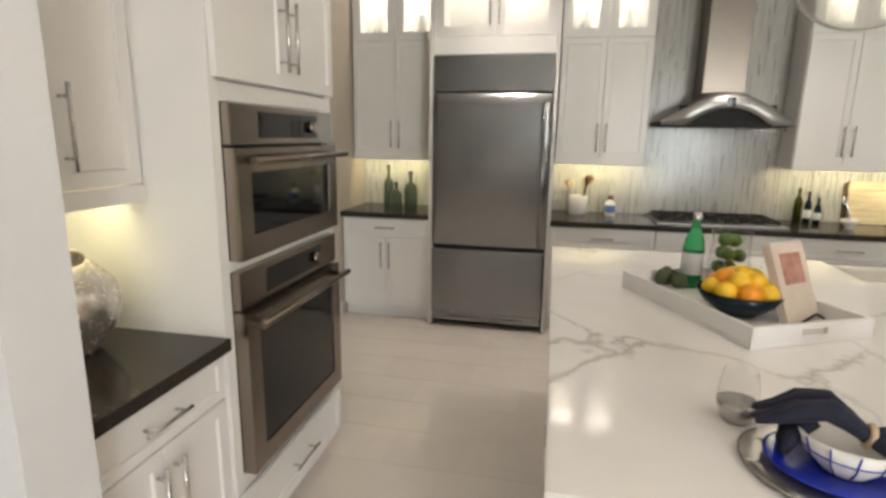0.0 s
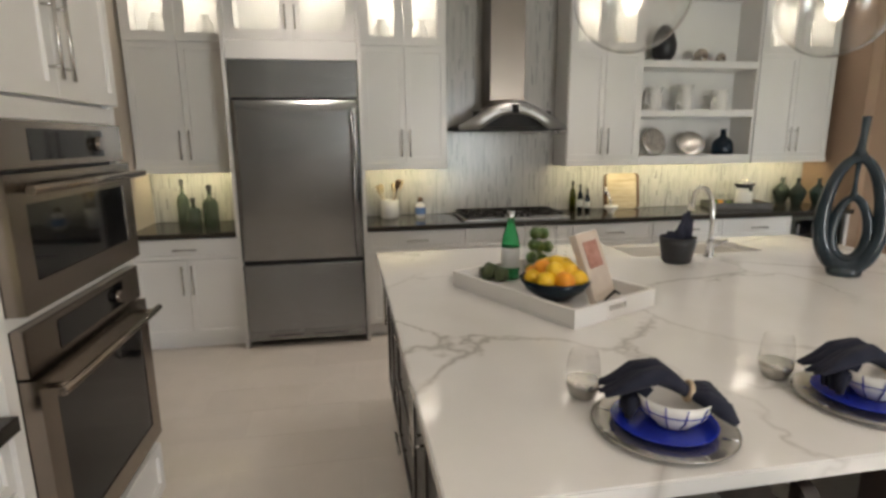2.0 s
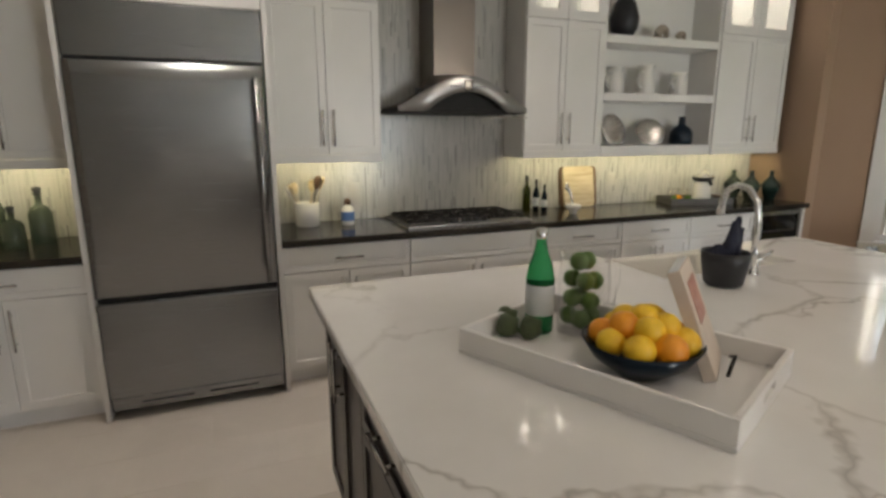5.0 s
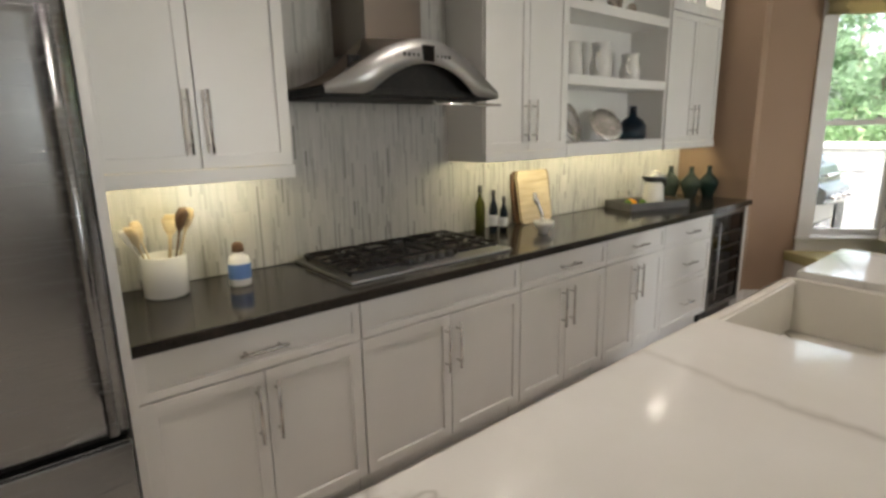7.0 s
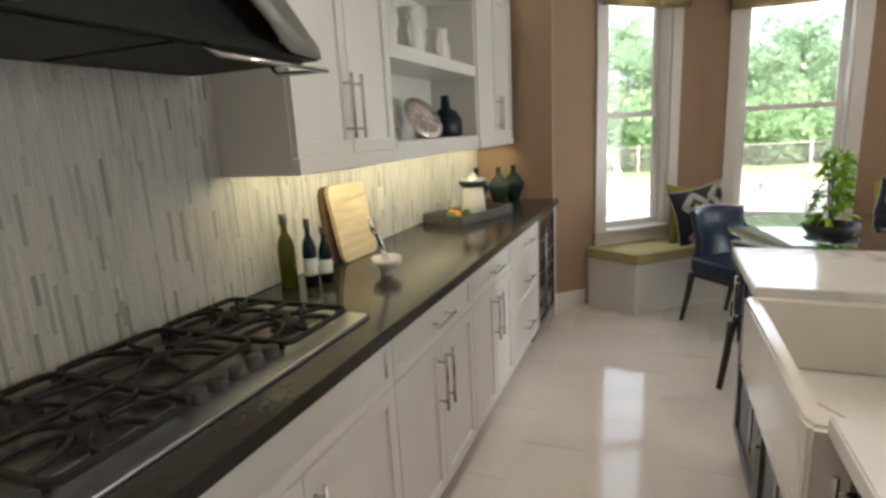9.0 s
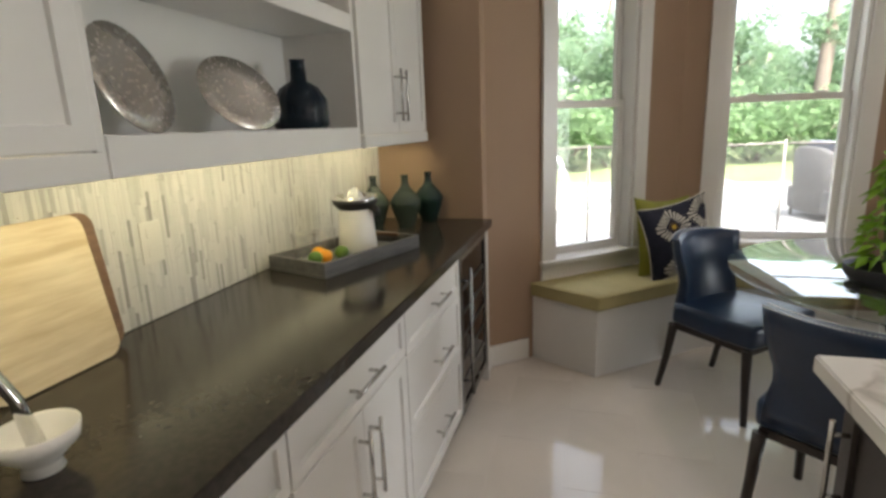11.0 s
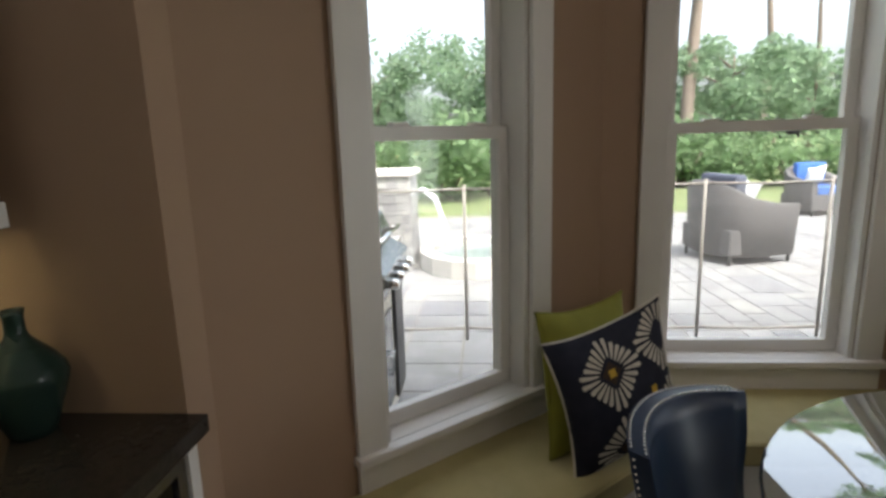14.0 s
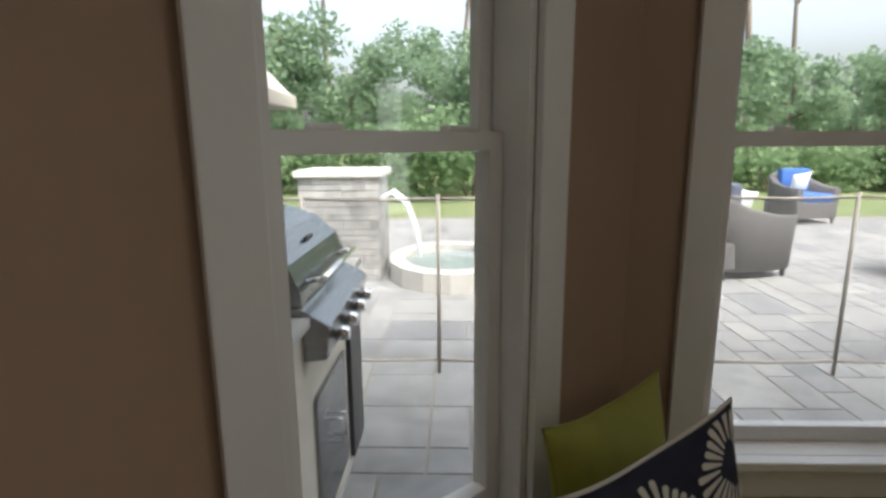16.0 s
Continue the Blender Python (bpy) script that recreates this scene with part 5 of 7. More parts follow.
def place_setting(x, y, turn):
    m = pose(x, y, IT, 0, 0, turn)
    t = thing("charger_plate", m, "round silver mosaic charger plate", "plate", "silver charger plates")
    bm = bmesh.new()
    lathe(bm, [(0.0, 0.0), (0.10, 0.0), (0.11, 0.004), (0.158, 0.012), (0.16, 0.015), (0.156, 0.016), (0.11, 0.009), (0.0, 0.006)], 48)
    part("plate", bm, SILVERP, t)
    for k in range(8):
        a = k * math.pi / 4 + 0.3
        bm = bmesh.new()
        tube(bm, [(0.122 * math.cos(a), 0.122 * math.sin(a), 0.0118), (0.154 * math.cos(a), 0.154 * math.sin(a), 0.0162)], 0.0018, 5)
        part("seam", bm, CHROME, t)
    bm = bmesh.new()
    lathe(bm, [(0.0, 0.0), (0.06, 0.0), (0.07, 0.004), (0.115, 0.014), (0.117, 0.017), (0.113, 0.018), (0.07, 0.01), (0.0, 0.008)], 48)
    solid("dinner_plate", bm, COBALT, "glossy cobalt blue dinner plate", "plate", "cobalt plates", m=m @ pose(0, 0, 0.0098))
    t = thing("soup_bowl", m @ pose(0.02, 0.0, 0.0185) @ Matrix.Diagonal((1.18, 1.18, 1.12, 1)), "white bowl with thin navy grid lines", "bowl", "white grid bowls")
    bm = bmesh.new()
    prof = [(0.0, 0.0), (0.035, 0.0), (0.04, 0.006), (0.062, 0.03), (0.074, 0.066), (0.071, 0.066), (0.058, 0.032), (0.0, 0.012)]
    lathe(bm, prof, 36)
    part("bowl", bm, WHITECER, t)
    for k in range(12):
        a = k * math.pi / 6
        bm = bmesh.new()
        tube(bm, [(r * math.cos(a), r * math.sin(a), z) for r, z in ((0.0415, 0.0065), (0.0628, 0.0300), (0.0742, 0.063))], 0.0013, 5)
        part("grid_line", bm, COBALT, t)
    bm = bmesh.new()
    tube(bm, [(0.0665 * math.cos(2 * math.pi * k / 36), 0.0665 * math.sin(2 * math.pi * k / 36), 0.04) for k in range(37)], 0.0013, 5, False)
    part("grid_line", bm, COBALT, t)
    t = thing("napkin", m @ pose(0.015, 0.0, 0.066), "dark navy cloth napkin draped through a pale ring", "napkin", "navy napkins")
    random.seed(7)
    bm = bmesh.new()
    path = [(-0.152, 0.03, 0.012), (-0.115, 0.025, 0.028), (-0.075, 0.015, 0.056), (-0.035, 0.01, 0.068), (0.0, 0.0, 0.05), (0.03, -0.012, 0.032)]
    for o in range(5):
        dy, dz = (o - 2) * 0.016, 0.006 * math.cos(o * 1.9)
        tube(bm, [(px + 0.004 * math.sin(o * 2 + i), py + dy * (1.4 - 0.2 * i if i < 5 else 0.35) + 0.004 * math.sin(i * 1.7 + o), pz + dz) for i, (px, py, pz) in enumerate(path)], [0.005, 0.013, 0.020, 0.021, 0.016, 0.011], 10)
    part("drape", bm, NAVYCLOTH, t)
    bm = bmesh.new()
    for o in range(5):
        dy = (o - 2) * 0.017
        tube(bm, [(0.03, -0.012 + 0.3 * dy, 0.032), (0.06, -0.014 + dy * 0.9, 0.03 + 0.005 * math.sin(o)), (0.088, -0.016 + dy * 1.5, 0.016), (0.108, -0.018 + dy * 1.9, -0.006)], [0.011, 0.019, 0.021, 0.008], 10)
    part("tail", bm, NAVYCLOTH, t)
    bm = bmesh.new()
    for o in range(3):
        tube(bm, [(-0.055, 0.045 - o * 0.022, 0.04), (-0.088, 0.04 - o * 0.022, 0.0), (-0.10, 0.03 - o * 0.024, -0.034)], [0.017, 0.018, 0.008], 10)
    part("fold", bm, NAVYCLOTH, t)
    bm = bmesh.new()
    tube(bm, [(0.03 + 0.004 * math.sin(a), -0.012 + 0.019 * math.cos(a), 0.034 + 0.019 * math.sin(a)) for a in [k * math.pi / 8 for k in range(17)]], 0.007, 8, False)
    part("napkin_ring", bm, WICKERG, t, "champagne coloured napkin ring")


def tumbler(x, y):
    t = thing("tumbler", pose(x, y, IT), "stemless glass with a hammered silver base", "glass", "silver-based glasses")
    bm = bmesh.new()
    lathe(bm, [(0.0, 0.0), (0.026, 0.0), (0.034, 0.008), (0.043, 0.034), (0.044, 0.05), (0.043, 0.05), (0.0, 0.049)], 32)
    part("base", bm, SILVERP, t)
    bm = bmesh.new()
    lathe(bm, [(0.043, 0.0505), (0.0445, 0.06), (0.040, 0.10), (0.035, 0.125), (0.0338, 0.125), (0.0388, 0.10), (0.043, 0.06), (0.0415, 0.0505)], 32)
    part("bowl", bm, GLASS, t)


place_setting(1.485, 2.545, -14), place_setting(2.055, 2.566, -6)
tumbler(1.37, 2.725), tumbler(1.942, 2.73), tumbler(2.52, 2.83)

# sculpture of two nested loops
bm = bmesh.new()


def loop(cx, cz, rx, rz, r0, r1, n=56, seg=14):
    """An upright egg-shaped ring, thicker at its foot, round in section."""
    rings = []
    for k in range(n):
        a = 2 * math.pi * k / n
        taper = 1 - 0.16 * math.sin(a)
        c, nx = Vector((cx + rx * taper * math.cos(a), 0, cz + rz * math.sin(a))), Vector((math.cos(a) / rx, 0, math.sin(a) / rz)).normalized()
        r = r0 + (r1 - r0) * (1 + math.sin(a)) / 2
        rings.append([bm.verts.new(c + nx * r * math.cos(2 * math.pi * q / seg) + Vector((0, 1.15 * r * math.sin(2 * math.pi * q / seg), 0))) for q in range(seg)])
    for u, v in zip(rings, rings[1:] + rings[:1]):
        for q in range(seg):
            bm.faces.new((u[q], u[(q + 1) % seg], v[(q + 1) % seg], v[q])).smooth = True


loop(0, 0.300, 0.112, 0.258, 0.043, 0.022)
loop(0, 0.222, 0.070, 0.150, 0.030, 0.018)
tube(bm, [(0, 0, 0.372), (-0.003, 0, 0.40), (-0.002, 0, 0.46), (0, 0, 0.545)], [0.024, 0.013, 0.009, 0.012], 12)
tube(bm, [(0, 0, 0.565), (0, 0, 0.60), (0.004, 0, 0.66), (0.006, 0, 0.745)], [0.034, 0.019, 0.015, 0.019], 14)
lathe(bm, [(0.0, 0.0), (0.066, 0.0), (0.072, 0.01), (0.074, 0.035), (0.05, 0.05), (0.0, 0.052)], 24, sy=0.8)
bmesh.ops.recalc_face_normals(bm, faces=bm.faces[:])
solid("loop_sculpture", bm, STATUE, "tall dark blue glazed sculpture of two nested loops", "sculpture", m=pose(3.13, 3.65, IT, 0, 0, -42))

t = thing("napkin_pot", pose(2.52, 4.07, IT) @ Matrix.Diagonal((1.2, 1.2, 1.12, 1)), "black pot holding a folded navy cloth", "pot")
bm = bmesh.new()
lathe(bm, [(0.0, 0.0), (0.05, 0.0), (0.062, 0.01), (0.075, 0.09), (0.078, 0.125), (0.073, 0.125), (0.07, 0.09), (0.0, 0.02)], 30)
part("pot", bm, MATTEBLK, t)
for k in range(7):
    bm = bmesh.new()
    x = -0.055 + k * 0.018
    h = 0.15 + 0.10 * math.exp(-((x - 0.03) / 0.03) ** 2)
    tube(bm, [(x * 0.7, 0.01 * math.sin(k), 0.08), (x, 0.012 * math.cos(k), (0.1 + h) / 2), (x * 1.0 + 0.01, 0.0, h)], [0.024, 0.022, 0.008], 8)
    part("cloth_fold", bm, NAVYCLOTH, t)

t = thing("faucet", pose(2.765, 4.135, IT), "chrome gooseneck kitchen faucet on the island", "faucet")
bm = bmesh.new()
lathe(bm, [(0.0, 0.0), (0.03, 0.0), (0.03, 0.01), (0.022, 0.02), (0.02, 0.09), (0.0, 0.09)], 24)
part("base", bm, CHROME, t)
bm = bmesh.new()
tube(bm, [(0, 0, 0.085), (0, 0, 0.25), (0, 0.015, 0.32), (0, 0.06, 0.37), (0, 0.12, 0.38), (0, 0.17, 0.35), (0, 0.19, 0.29), (0, 0.192, 0.24)], [0.014] * 6 + [0.016, 0.019], 14)
part("neck", bm, CHROME, t)
bm = bmesh.new()
tube(bm, [(0.018, 0, 0.06), (0.05, 0, 0.07), (0.10, -0.01, 0.10)], [0.010, 0.008, 0.007], 10)
part("lever", bm, CHROME, t)


def globe_pendant(x):
    t = thing("pendant_lamp", pose(x, 3.25, CEILZ), "clear glass globe pendant with chrome fittings, lit", "pendant lamp", "globe pendants over the island")
    zc = 2.03 - CEILZ
    bm = bmesh.new()
    R = 0.185
    prof = [(R * math.sin(a), zc - R * math.cos(a)) for a in [math.pi * k / 18 for k in range(0, 17)]]
    lathe(bm, [(r if k else 0.0, z) for k, (r, z) in enumerate(prof)], 40)
    g = part("globe", bm, GLOBEG, t)
    g.visible_shadow = False
    bm = bmesh.new()
    lathe(bm, [(0.05, zc + 0.165), (0.066, zc + 0.17), (0.066, zc + 0.2), (0.02, zc + 0.23), (0.0, zc + 0.23)], 24)
    part("cap", bm, CHROME, t)
    bm = bmesh.new()
    tube(bm, [(0, 0, zc + 0.23), (0, 0, -0.02)], 0.006, 8)
    part("rod", bm, CHROME, t)
    bm = bmesh.new()
    lathe(bm, [(0.0, -0.025), (0.06, -0.025), (0.065, 0.0), (0.0, 0.0)], 24)
    part("canopy", bm, CHROME, t)
    bm = bmesh.new()
    tube(bm, [(0, 0, zc + 0.17), (0, 0, zc + 0.06)], [0.016, 0.02], 12)
    part("socket", bm, CHROME, t)
    bm = bmesh.new()
    blob(bm, (0, 0, zc + 0.02), (0.032, 0.032, 0.042), 3)
    part("bulb", bm, BULB, t, "glowing round bulb")


for x in (1.73, 2.50, 3.27):
    globe_pendant(x)


def counter_stool(x, y):
    t = thing("counter_stool", pose(x, y, 0), "dark wooden counter stool with a grey seat", "stool", "stools along the island")
    bm = bmesh.new()
    box(bm, -0.21, 0.21, -0.2, 0.2, 0.60, 0.665, 0.02)
    part("seat", bm, STOOLC, t, "pale grey cloth seat")
    for sx in (-1, 1):
        for sy in (-1, 1):
            bm = bmesh.new()
            tube(bm, [(sx * 0.2, sy * 0.19, 0), (sx * 0.18, sy * 0.17, 0.605)], [0.015, 0.02], 10)
            part("leg", bm, DARKWOOD, t)
    for z, a, b in ((0.2, (-0.19, -0.18), (0.19, -0.18)), (0.2, (-0.19, 0.18), (0.19, 0.18)), (0.3, (-0.19, -0.18), (-0.19, 0.18)), (0.3, (0.19, -0.18), (0.19, 0.18))):
        bm = bmesh.new()
        tube(bm, [(*a, z), (*b, z)], 0.011, 8)
        part("stretcher", bm, DARKWOOD, t)
    bm = bmesh.new()
    n_ = 12
    pts = [(0.23 * math.sin(a), -0.02 - 0.21 * math.cos(a)) for a in [radians(-80 + 160 * k / n_) for k in range(n_ + 1)]]
    inner = [(px * 0.86, py * 0.86 - 0.005) for px, py in pts]
    prism(bm, pts + inner[::-1], 0.70, 0.865)
    part("backrest", bm, DARKWOOD, t)
    for sx in (-0.19, 0.19):
        bm = bmesh.new()
        tube(bm, [(sx, -0.1, 0.62), (sx, -0.12, 0.72)], 0.012, 8)
        part("back_post", bm, DARKWOOD, t)


counter_stool(1.50, 2.45), counter_stool(2.12, 2.47)

# ---- breakfast nook ----
t = thing("window_bench", pose(6.0, 3.99, 0), "white built-in bench along the bay windows", "bench")
K = Vector((6.0, 3.99))
WALLSIDE = [Vector((5.663, 5.470)), Vector((6.405, 4.600)), Vector((6.405, 3.380)), Vector((5.663, 2.510))]
FRONT = [Vector((5.45, 5.095)), Vector((6.01, 4.447)), Vector((6.01, 3.533)), Vector((5.45, 2.885))]
for i in range(3):
    q = [WALLSIDE[i], WALLSIDE[i + 1], FRONT[i + 1], FRONT[i]]
    c = sum(q, Vector((0, 0))) / 4
    q = [p.lerp(c, 0.004) - K for p in q]
    bm = bmesh.new()
    prism(bm, [(p.x, p.y) for p in q], 0.0, 0.395)
    part("base", bm, TRIMW, t)
for i in range(3):
    q = [WALLSIDE[i], WALLSIDE[i + 1], FRONT[i + 1], FRONT[i]]
    n_ = (Vector((0.757, 0.654)), Vector((1, 0)), Vector((0.757, -0.654)))[i]
    ends = (FRONT[i] - FRONT[i + 1]).normalized()
    q = [q[0] + ends * (0.02 if i == 0 else 0), q[1], q[2] - n_ * 0.025, q[3] - n_ * 0.025 + ends * (0.02 if i == 0 else 0)]
    c = sum(q, Vector((0, 0))) / 4
    bm = bmesh.new()
    prism(bm, [((p - c).x * 0.996, (p - c).y * 0.996) for p in q], 0.0, 0.085)
    bmesh.ops.bevel(bm, geom=bm.edges[:], offset=0.016, segments=3, affect="EDGES", profile=0.6)
    for f in bm.faces:
        f.smooth = True
    t2 = thing("bench_cushion", pose(c.x, c.y, 0.396), "flat olive cloth cushion on the window bench", "cushion", "bench cushions")
    part("pad", bm, CUSHION, t2)
    bm = bmesh.new()
    loop_pts = [((p - c).x * 0.992, (p - c).y * 0.992, 0.076) for p in q]
    tube(bm, loop_pts + [loop_pts[0]], 0.005, 6, False)
    part("piping", bm, CUSHION, t2)


def pillow_point(u, v, w_, th, side):
    """A point on a stuffed square pillow whose sides draw in between the corners."""
    px = 1 - 0.13 * (1 - v * v) * abs(u) ** 2
    pz = 1 - 0.13 * (1 - u * u) * abs(v) ** 2
    h = th * (max(0.0, (1 - u * u) * (1 - v * v))) ** 0.55
    sag = 0.012 * math.sin(2.1 * u + 1.3 * v) * (1 - u * u)
    return Vector((u * w_ / 2 * px, side * h / 2 + sag, v * w_ / 2 * pz))


def pillow_mesh(w_, th, n_=18):
    bm = bmesh.new()
    grid = {}
    for side in (-1, 1):
        for i in range(n_ + 1):
            for j in range(n_ + 1):
                u, v = math.sin(math.pi / 2 * (-1 + 2 * i / n_)), math.sin(math.pi / 2 * (-1 + 2 * j / n_))
                edge = i in (0, n_) or j in (0, n_)
                if side == 1 and edge:
                    grid[side, i, j] = grid[-1, i, j]
                    continue
                grid[side, i, j] = bm.verts.new(pillow_point(u, v, w_, th, side))
        for i in range(n_):
            for j in range(n_):
                q = [grid[side, i, j], grid[side, i + 1, j], grid[side, i + 1, j + 1], grid[side, i, j + 1]]
                bm.faces.new(q if side < 0 else q[::-1]).smooth = True
    return bm


def pillow_piping(w_, th):
    bm = bmesh.new()
    ks = [-1 + k / 6 for k in range(12)]
    path = [(k, -1) for k in ks] + [(1, k) for k in ks] + [(-k, 1) for k in ks] + [(-1, -k) for k in ks] + [(-1, -1)]
    tube(bm, [tuple(pillow_point(u, v, w_, th, 0)) for u, v in path], 0.0045, 6, False)
    return bm


def appliqued(parent, ring, w_, th, mat, name):
    """A fan of cloth (middle point first) sewn on a pillow's front."""
    bm = bmesh.new()
    vs = []
    for u, v in ring:
        u, v = max(-0.97, min(0.97, u)), max(-0.97, min(0.97, v))
        vs.append(bm.verts.new(pillow_point(u, v, w_, th, -1) + Vector((0, -0.003, 0))))
    for i in range(1, len(vs)):
        j = i + 1 if i + 1 < len(vs) else 1
        if (vs[i].co - vs[j].co).length > 1e-4 and (vs[0].co - vs[i].co).length > 1e-4:
            bm.faces.new((vs[0], vs[i], vs[j]))
    bmesh.ops.recalc_face_normals(bm, faces=bm.faces[:])
    part(name, bm, mat, parent)


IVORY = plain("ivory_embroidery", (0.66, 0.62, 0.55), (0.58, 0.54, 0.47), 0.9, scale=20, bump=0.4, fine=260)
GOLDT = plain("gold_thread", (0.62, 0.40, 0.05), (0.52, 0.32, 0.03), 0.8, scale=20)
UMBERT = plain("umber_thread", (0.06, 0.035, 0.02), (0.045, 0.028, 0.02), 0.9, scale=20)


def pillows(flip):
    f = -1 if flip else 1

    def at(x, y, z, rz, ry, lean):
        yy = 3.99 + f * (y - 3.99)
        return pose(x, yy, z, 0, 0, (rz if f > 0 else 180 - rz)) @ pose(0, 0, 0, lean, ry * f, 0)

    w_, th = 0.49, 0.16
    t = thing("green_pillow", at(6.085, 4.70, 0.690, -46, 3, -10), "plain chartreuse cloth pillow leaning in the bay", "pillow", "chartreuse pillows")
    part("cover", pillow_mesh(w_, th), CHART, t)
    part("piping", pillow_piping(w_, th), CHART, t)
    t = thing("patterned_pillow", at(5.905, 4.645, 0.715, -62, -11, -8), "navy pillow with ivory medallion embroidery", "pillow", "patterned pillows")
    w_, th = 0.455, 0.125
    part("cover", pillow_mesh(w_, th), NAVYCLOTH, t)
    part("piping", pillow_piping(w_, th), IVORY, t)
    for cu, cv, full in ((-0.22, 0.38, 1), (-0.18, -0.72, 1), (0.78, 0.55, 1), (0.82, -0.55, 1), (0.40, -0.10, 0), (-0.80, -0.20, 0)):
        for k in range(24 * full):
            a = 2 * math.pi * (k + 0.5) / 24
            dm = max(abs(math.cos(a + math.pi / 4)), abs(math.sin(a + math.pi / 4)))
            r0, r1 = 0.17 / dm, 0.40 / dm
            c, s = math.cos(a), math.sin(a)
            if max(abs(cu + r0 * c), abs(cv + r0 * s)) > 0.9:
                continue
            ring_ = [(cu + (r0 * 0.4 + r1 * 0.6) * c, cv + (r0 * 0.4 + r1 * 0.6) * s)]
            for r, h in ((r0, 0.011), (r0 * 0.5 + r1 * 0.5, 0.025), (r1 - 0.03, 0.035), (r1, 0.022)):
                ring_.append((cu + r * c + h * s, cv + r * s - h * c))
            for r, h in ((r1, 0.022), (r1 - 0.03, 0.035), (r0 * 0.5 + r1 * 0.5, 0.025), (r0, 0.011)):
                ring_.append((cu + r * c - h * s, cv + r * s + h * c))
            appliqued(t, ring_, w_, th, IVORY, "petal")
        if max(abs(cu), abs(cv)) < 0.75:
            if full:
                r = 0.165
                appliqued(t, [(cu, cv), (cu - r, cv), (cu, cv - r), (cu + r, cv), (cu, cv + r)], w_, th, UMBERT, "medallion_ground")
            r = 0.055
            bm = bmesh.new()
            q = [bm.verts.new(pillow_point(cu + dx, cv + dz, w_, th, -1) + Vector((0, -0.006, 0))) for dx, dz in ((-r, -r), (r, -r), (r, r), (-r, r))]
            bm.faces.new(q)
            part("medallion_centre", bm, GOLDT, t)


pillows(False)
pillows(True)


def dining_chair(x, y, turn):
    t = thing("dining_chair", pose(x, y, 0, 0, 0, turn), "navy leather dining chair with nailhead trim and dark legs", "chair", "chairs round the glass table")
    bm = bmesh.new()
    pts = [(-0.235, -0.2), (0.235, -0.2), (0.25, 0.1), (0.24, 0.24), (0.0, 0.265), (-0.24, 0.24), (-0.25, 0.1)]
    prism(bm, pts, 0.385, 0.49)
    bmesh.ops.bevel(bm, geom=bm.edges[:], offset=0.028, segments=3, affect="EDGES", profile=0.6)
    for f in bm.faces:
        f.smooth = True
    part("seat", bm, NAVY, t)
    part("seat_rail", cuboid(-0.22, 0.22, -0.19, 0.22, 0.35, 0.384, 0.004), DARKWOOD, t)
    bm = bmesh.new()
    nu, nv = 14, 8
    fr, bk = {}, {}
    for i in range(nu + 1):
        for j in range(nv + 1):
            u, v = -1 + 2 * i / nu, j / nv
            wd = 0.21 + 0.02 * v ** 1.5 - 0.03 * math.exp(-((v - 0.45) / 0.2) ** 2)
            yb = -0.20 - 0.10 * v ** 1.4 + 0.075 * u * u * (0.25 + v)
            z = 0.42 + 0.395 * v + 0.014 * (1 - u * u) * v
            fr[i, j] = bm.verts.new((u * wd, yb + 0.026, z))
            bk[i, j] = bm.verts.new((u * wd, yb - 0.026, z))
    for i in range(nu):
        for j in range(nv):
            bm.faces.new((fr[i, j], fr[i, j + 1], fr[i + 1, j + 1], fr[i + 1, j])).smooth = True
            bm.faces.new((bk[i, j], bk[i + 1, j], bk[i + 1, j + 1], bk[i, j + 1])).smooth = True
    for i in range(nu):
        bm.faces.new((fr[i, nv], bk[i, nv], bk[i + 1, nv], fr[i + 1, nv])), bm.faces.new((fr[i, 0], fr[i + 1, 0], bk[i + 1, 0], bk[i, 0]))
    for j in range(nv):
        bm.faces.new((fr[0, j], bk[0, j], bk[0, j + 1], fr[0, j + 1])), bm.faces.new((fr[nu, j], fr[nu, j + 1], bk[nu, j + 1], bk[nu, j]))
    nails_front = [tuple(fr[i, nv].co + Vector((0, -0.008, 0.001))) for i in range(nu + 1)]
    nails = [tuple(bk[i, nv].co + Vector((0, 0.008, 0.001))) for i in range(nu + 1)] + [tuple(bk[s, j].co + Vector((0.001 * (1 if s else -1), 0.012, 0))) for s in (0, nu) for j in range(nv + 1)]
    bmesh.ops.recalc_face_normals(bm, faces=bm.faces[:])
    part("backrest", bm, NAVY, t)
    bm = bmesh.new()
    dense = []
    rows3 = (nails_front, nails[: nu + 1], nails[nu + 1: nu + 2 + nv], nails[nu + 2 + nv:])
    for r in rows3:
        for a, b in zip(r, r[1:]):
            a, b = Vector(a), Vector(b)
            for k in range(3):
                dense.append(a.lerp(b, k / 3))
    for p in dense:
        blob(bm, p, (0.0045, 0.0045, 0.0045), 1)
    tagged(part("nailhead_trim", bm, CHROME, t, "row of small steel nailheads"), kind="stuff")
    for lx, ly, dx, dy in ((-0.21, -0.2, -0.01, -0.07), (0.21, -0.2, 0.01, -0.07), (-0.21, 0.2, 0, 0.015), (0.21, 0.2, 0, 0.015)):
        bm = bmesh.new()
        tube(bm, [(lx + dx, ly + dy, 0), (lx + dx * 0.5, ly + dy * 0.35, 0.2), (lx, ly, 0.37)], [0.015, 0.019, 0.024], 10)
        part("leg", bm, DARKWOOD, t)


dining_chair(5.385, 4.425, 133)
dining_chair(4.43, 4.28, -127)
dining_chair(5.40, 3.42, 46)

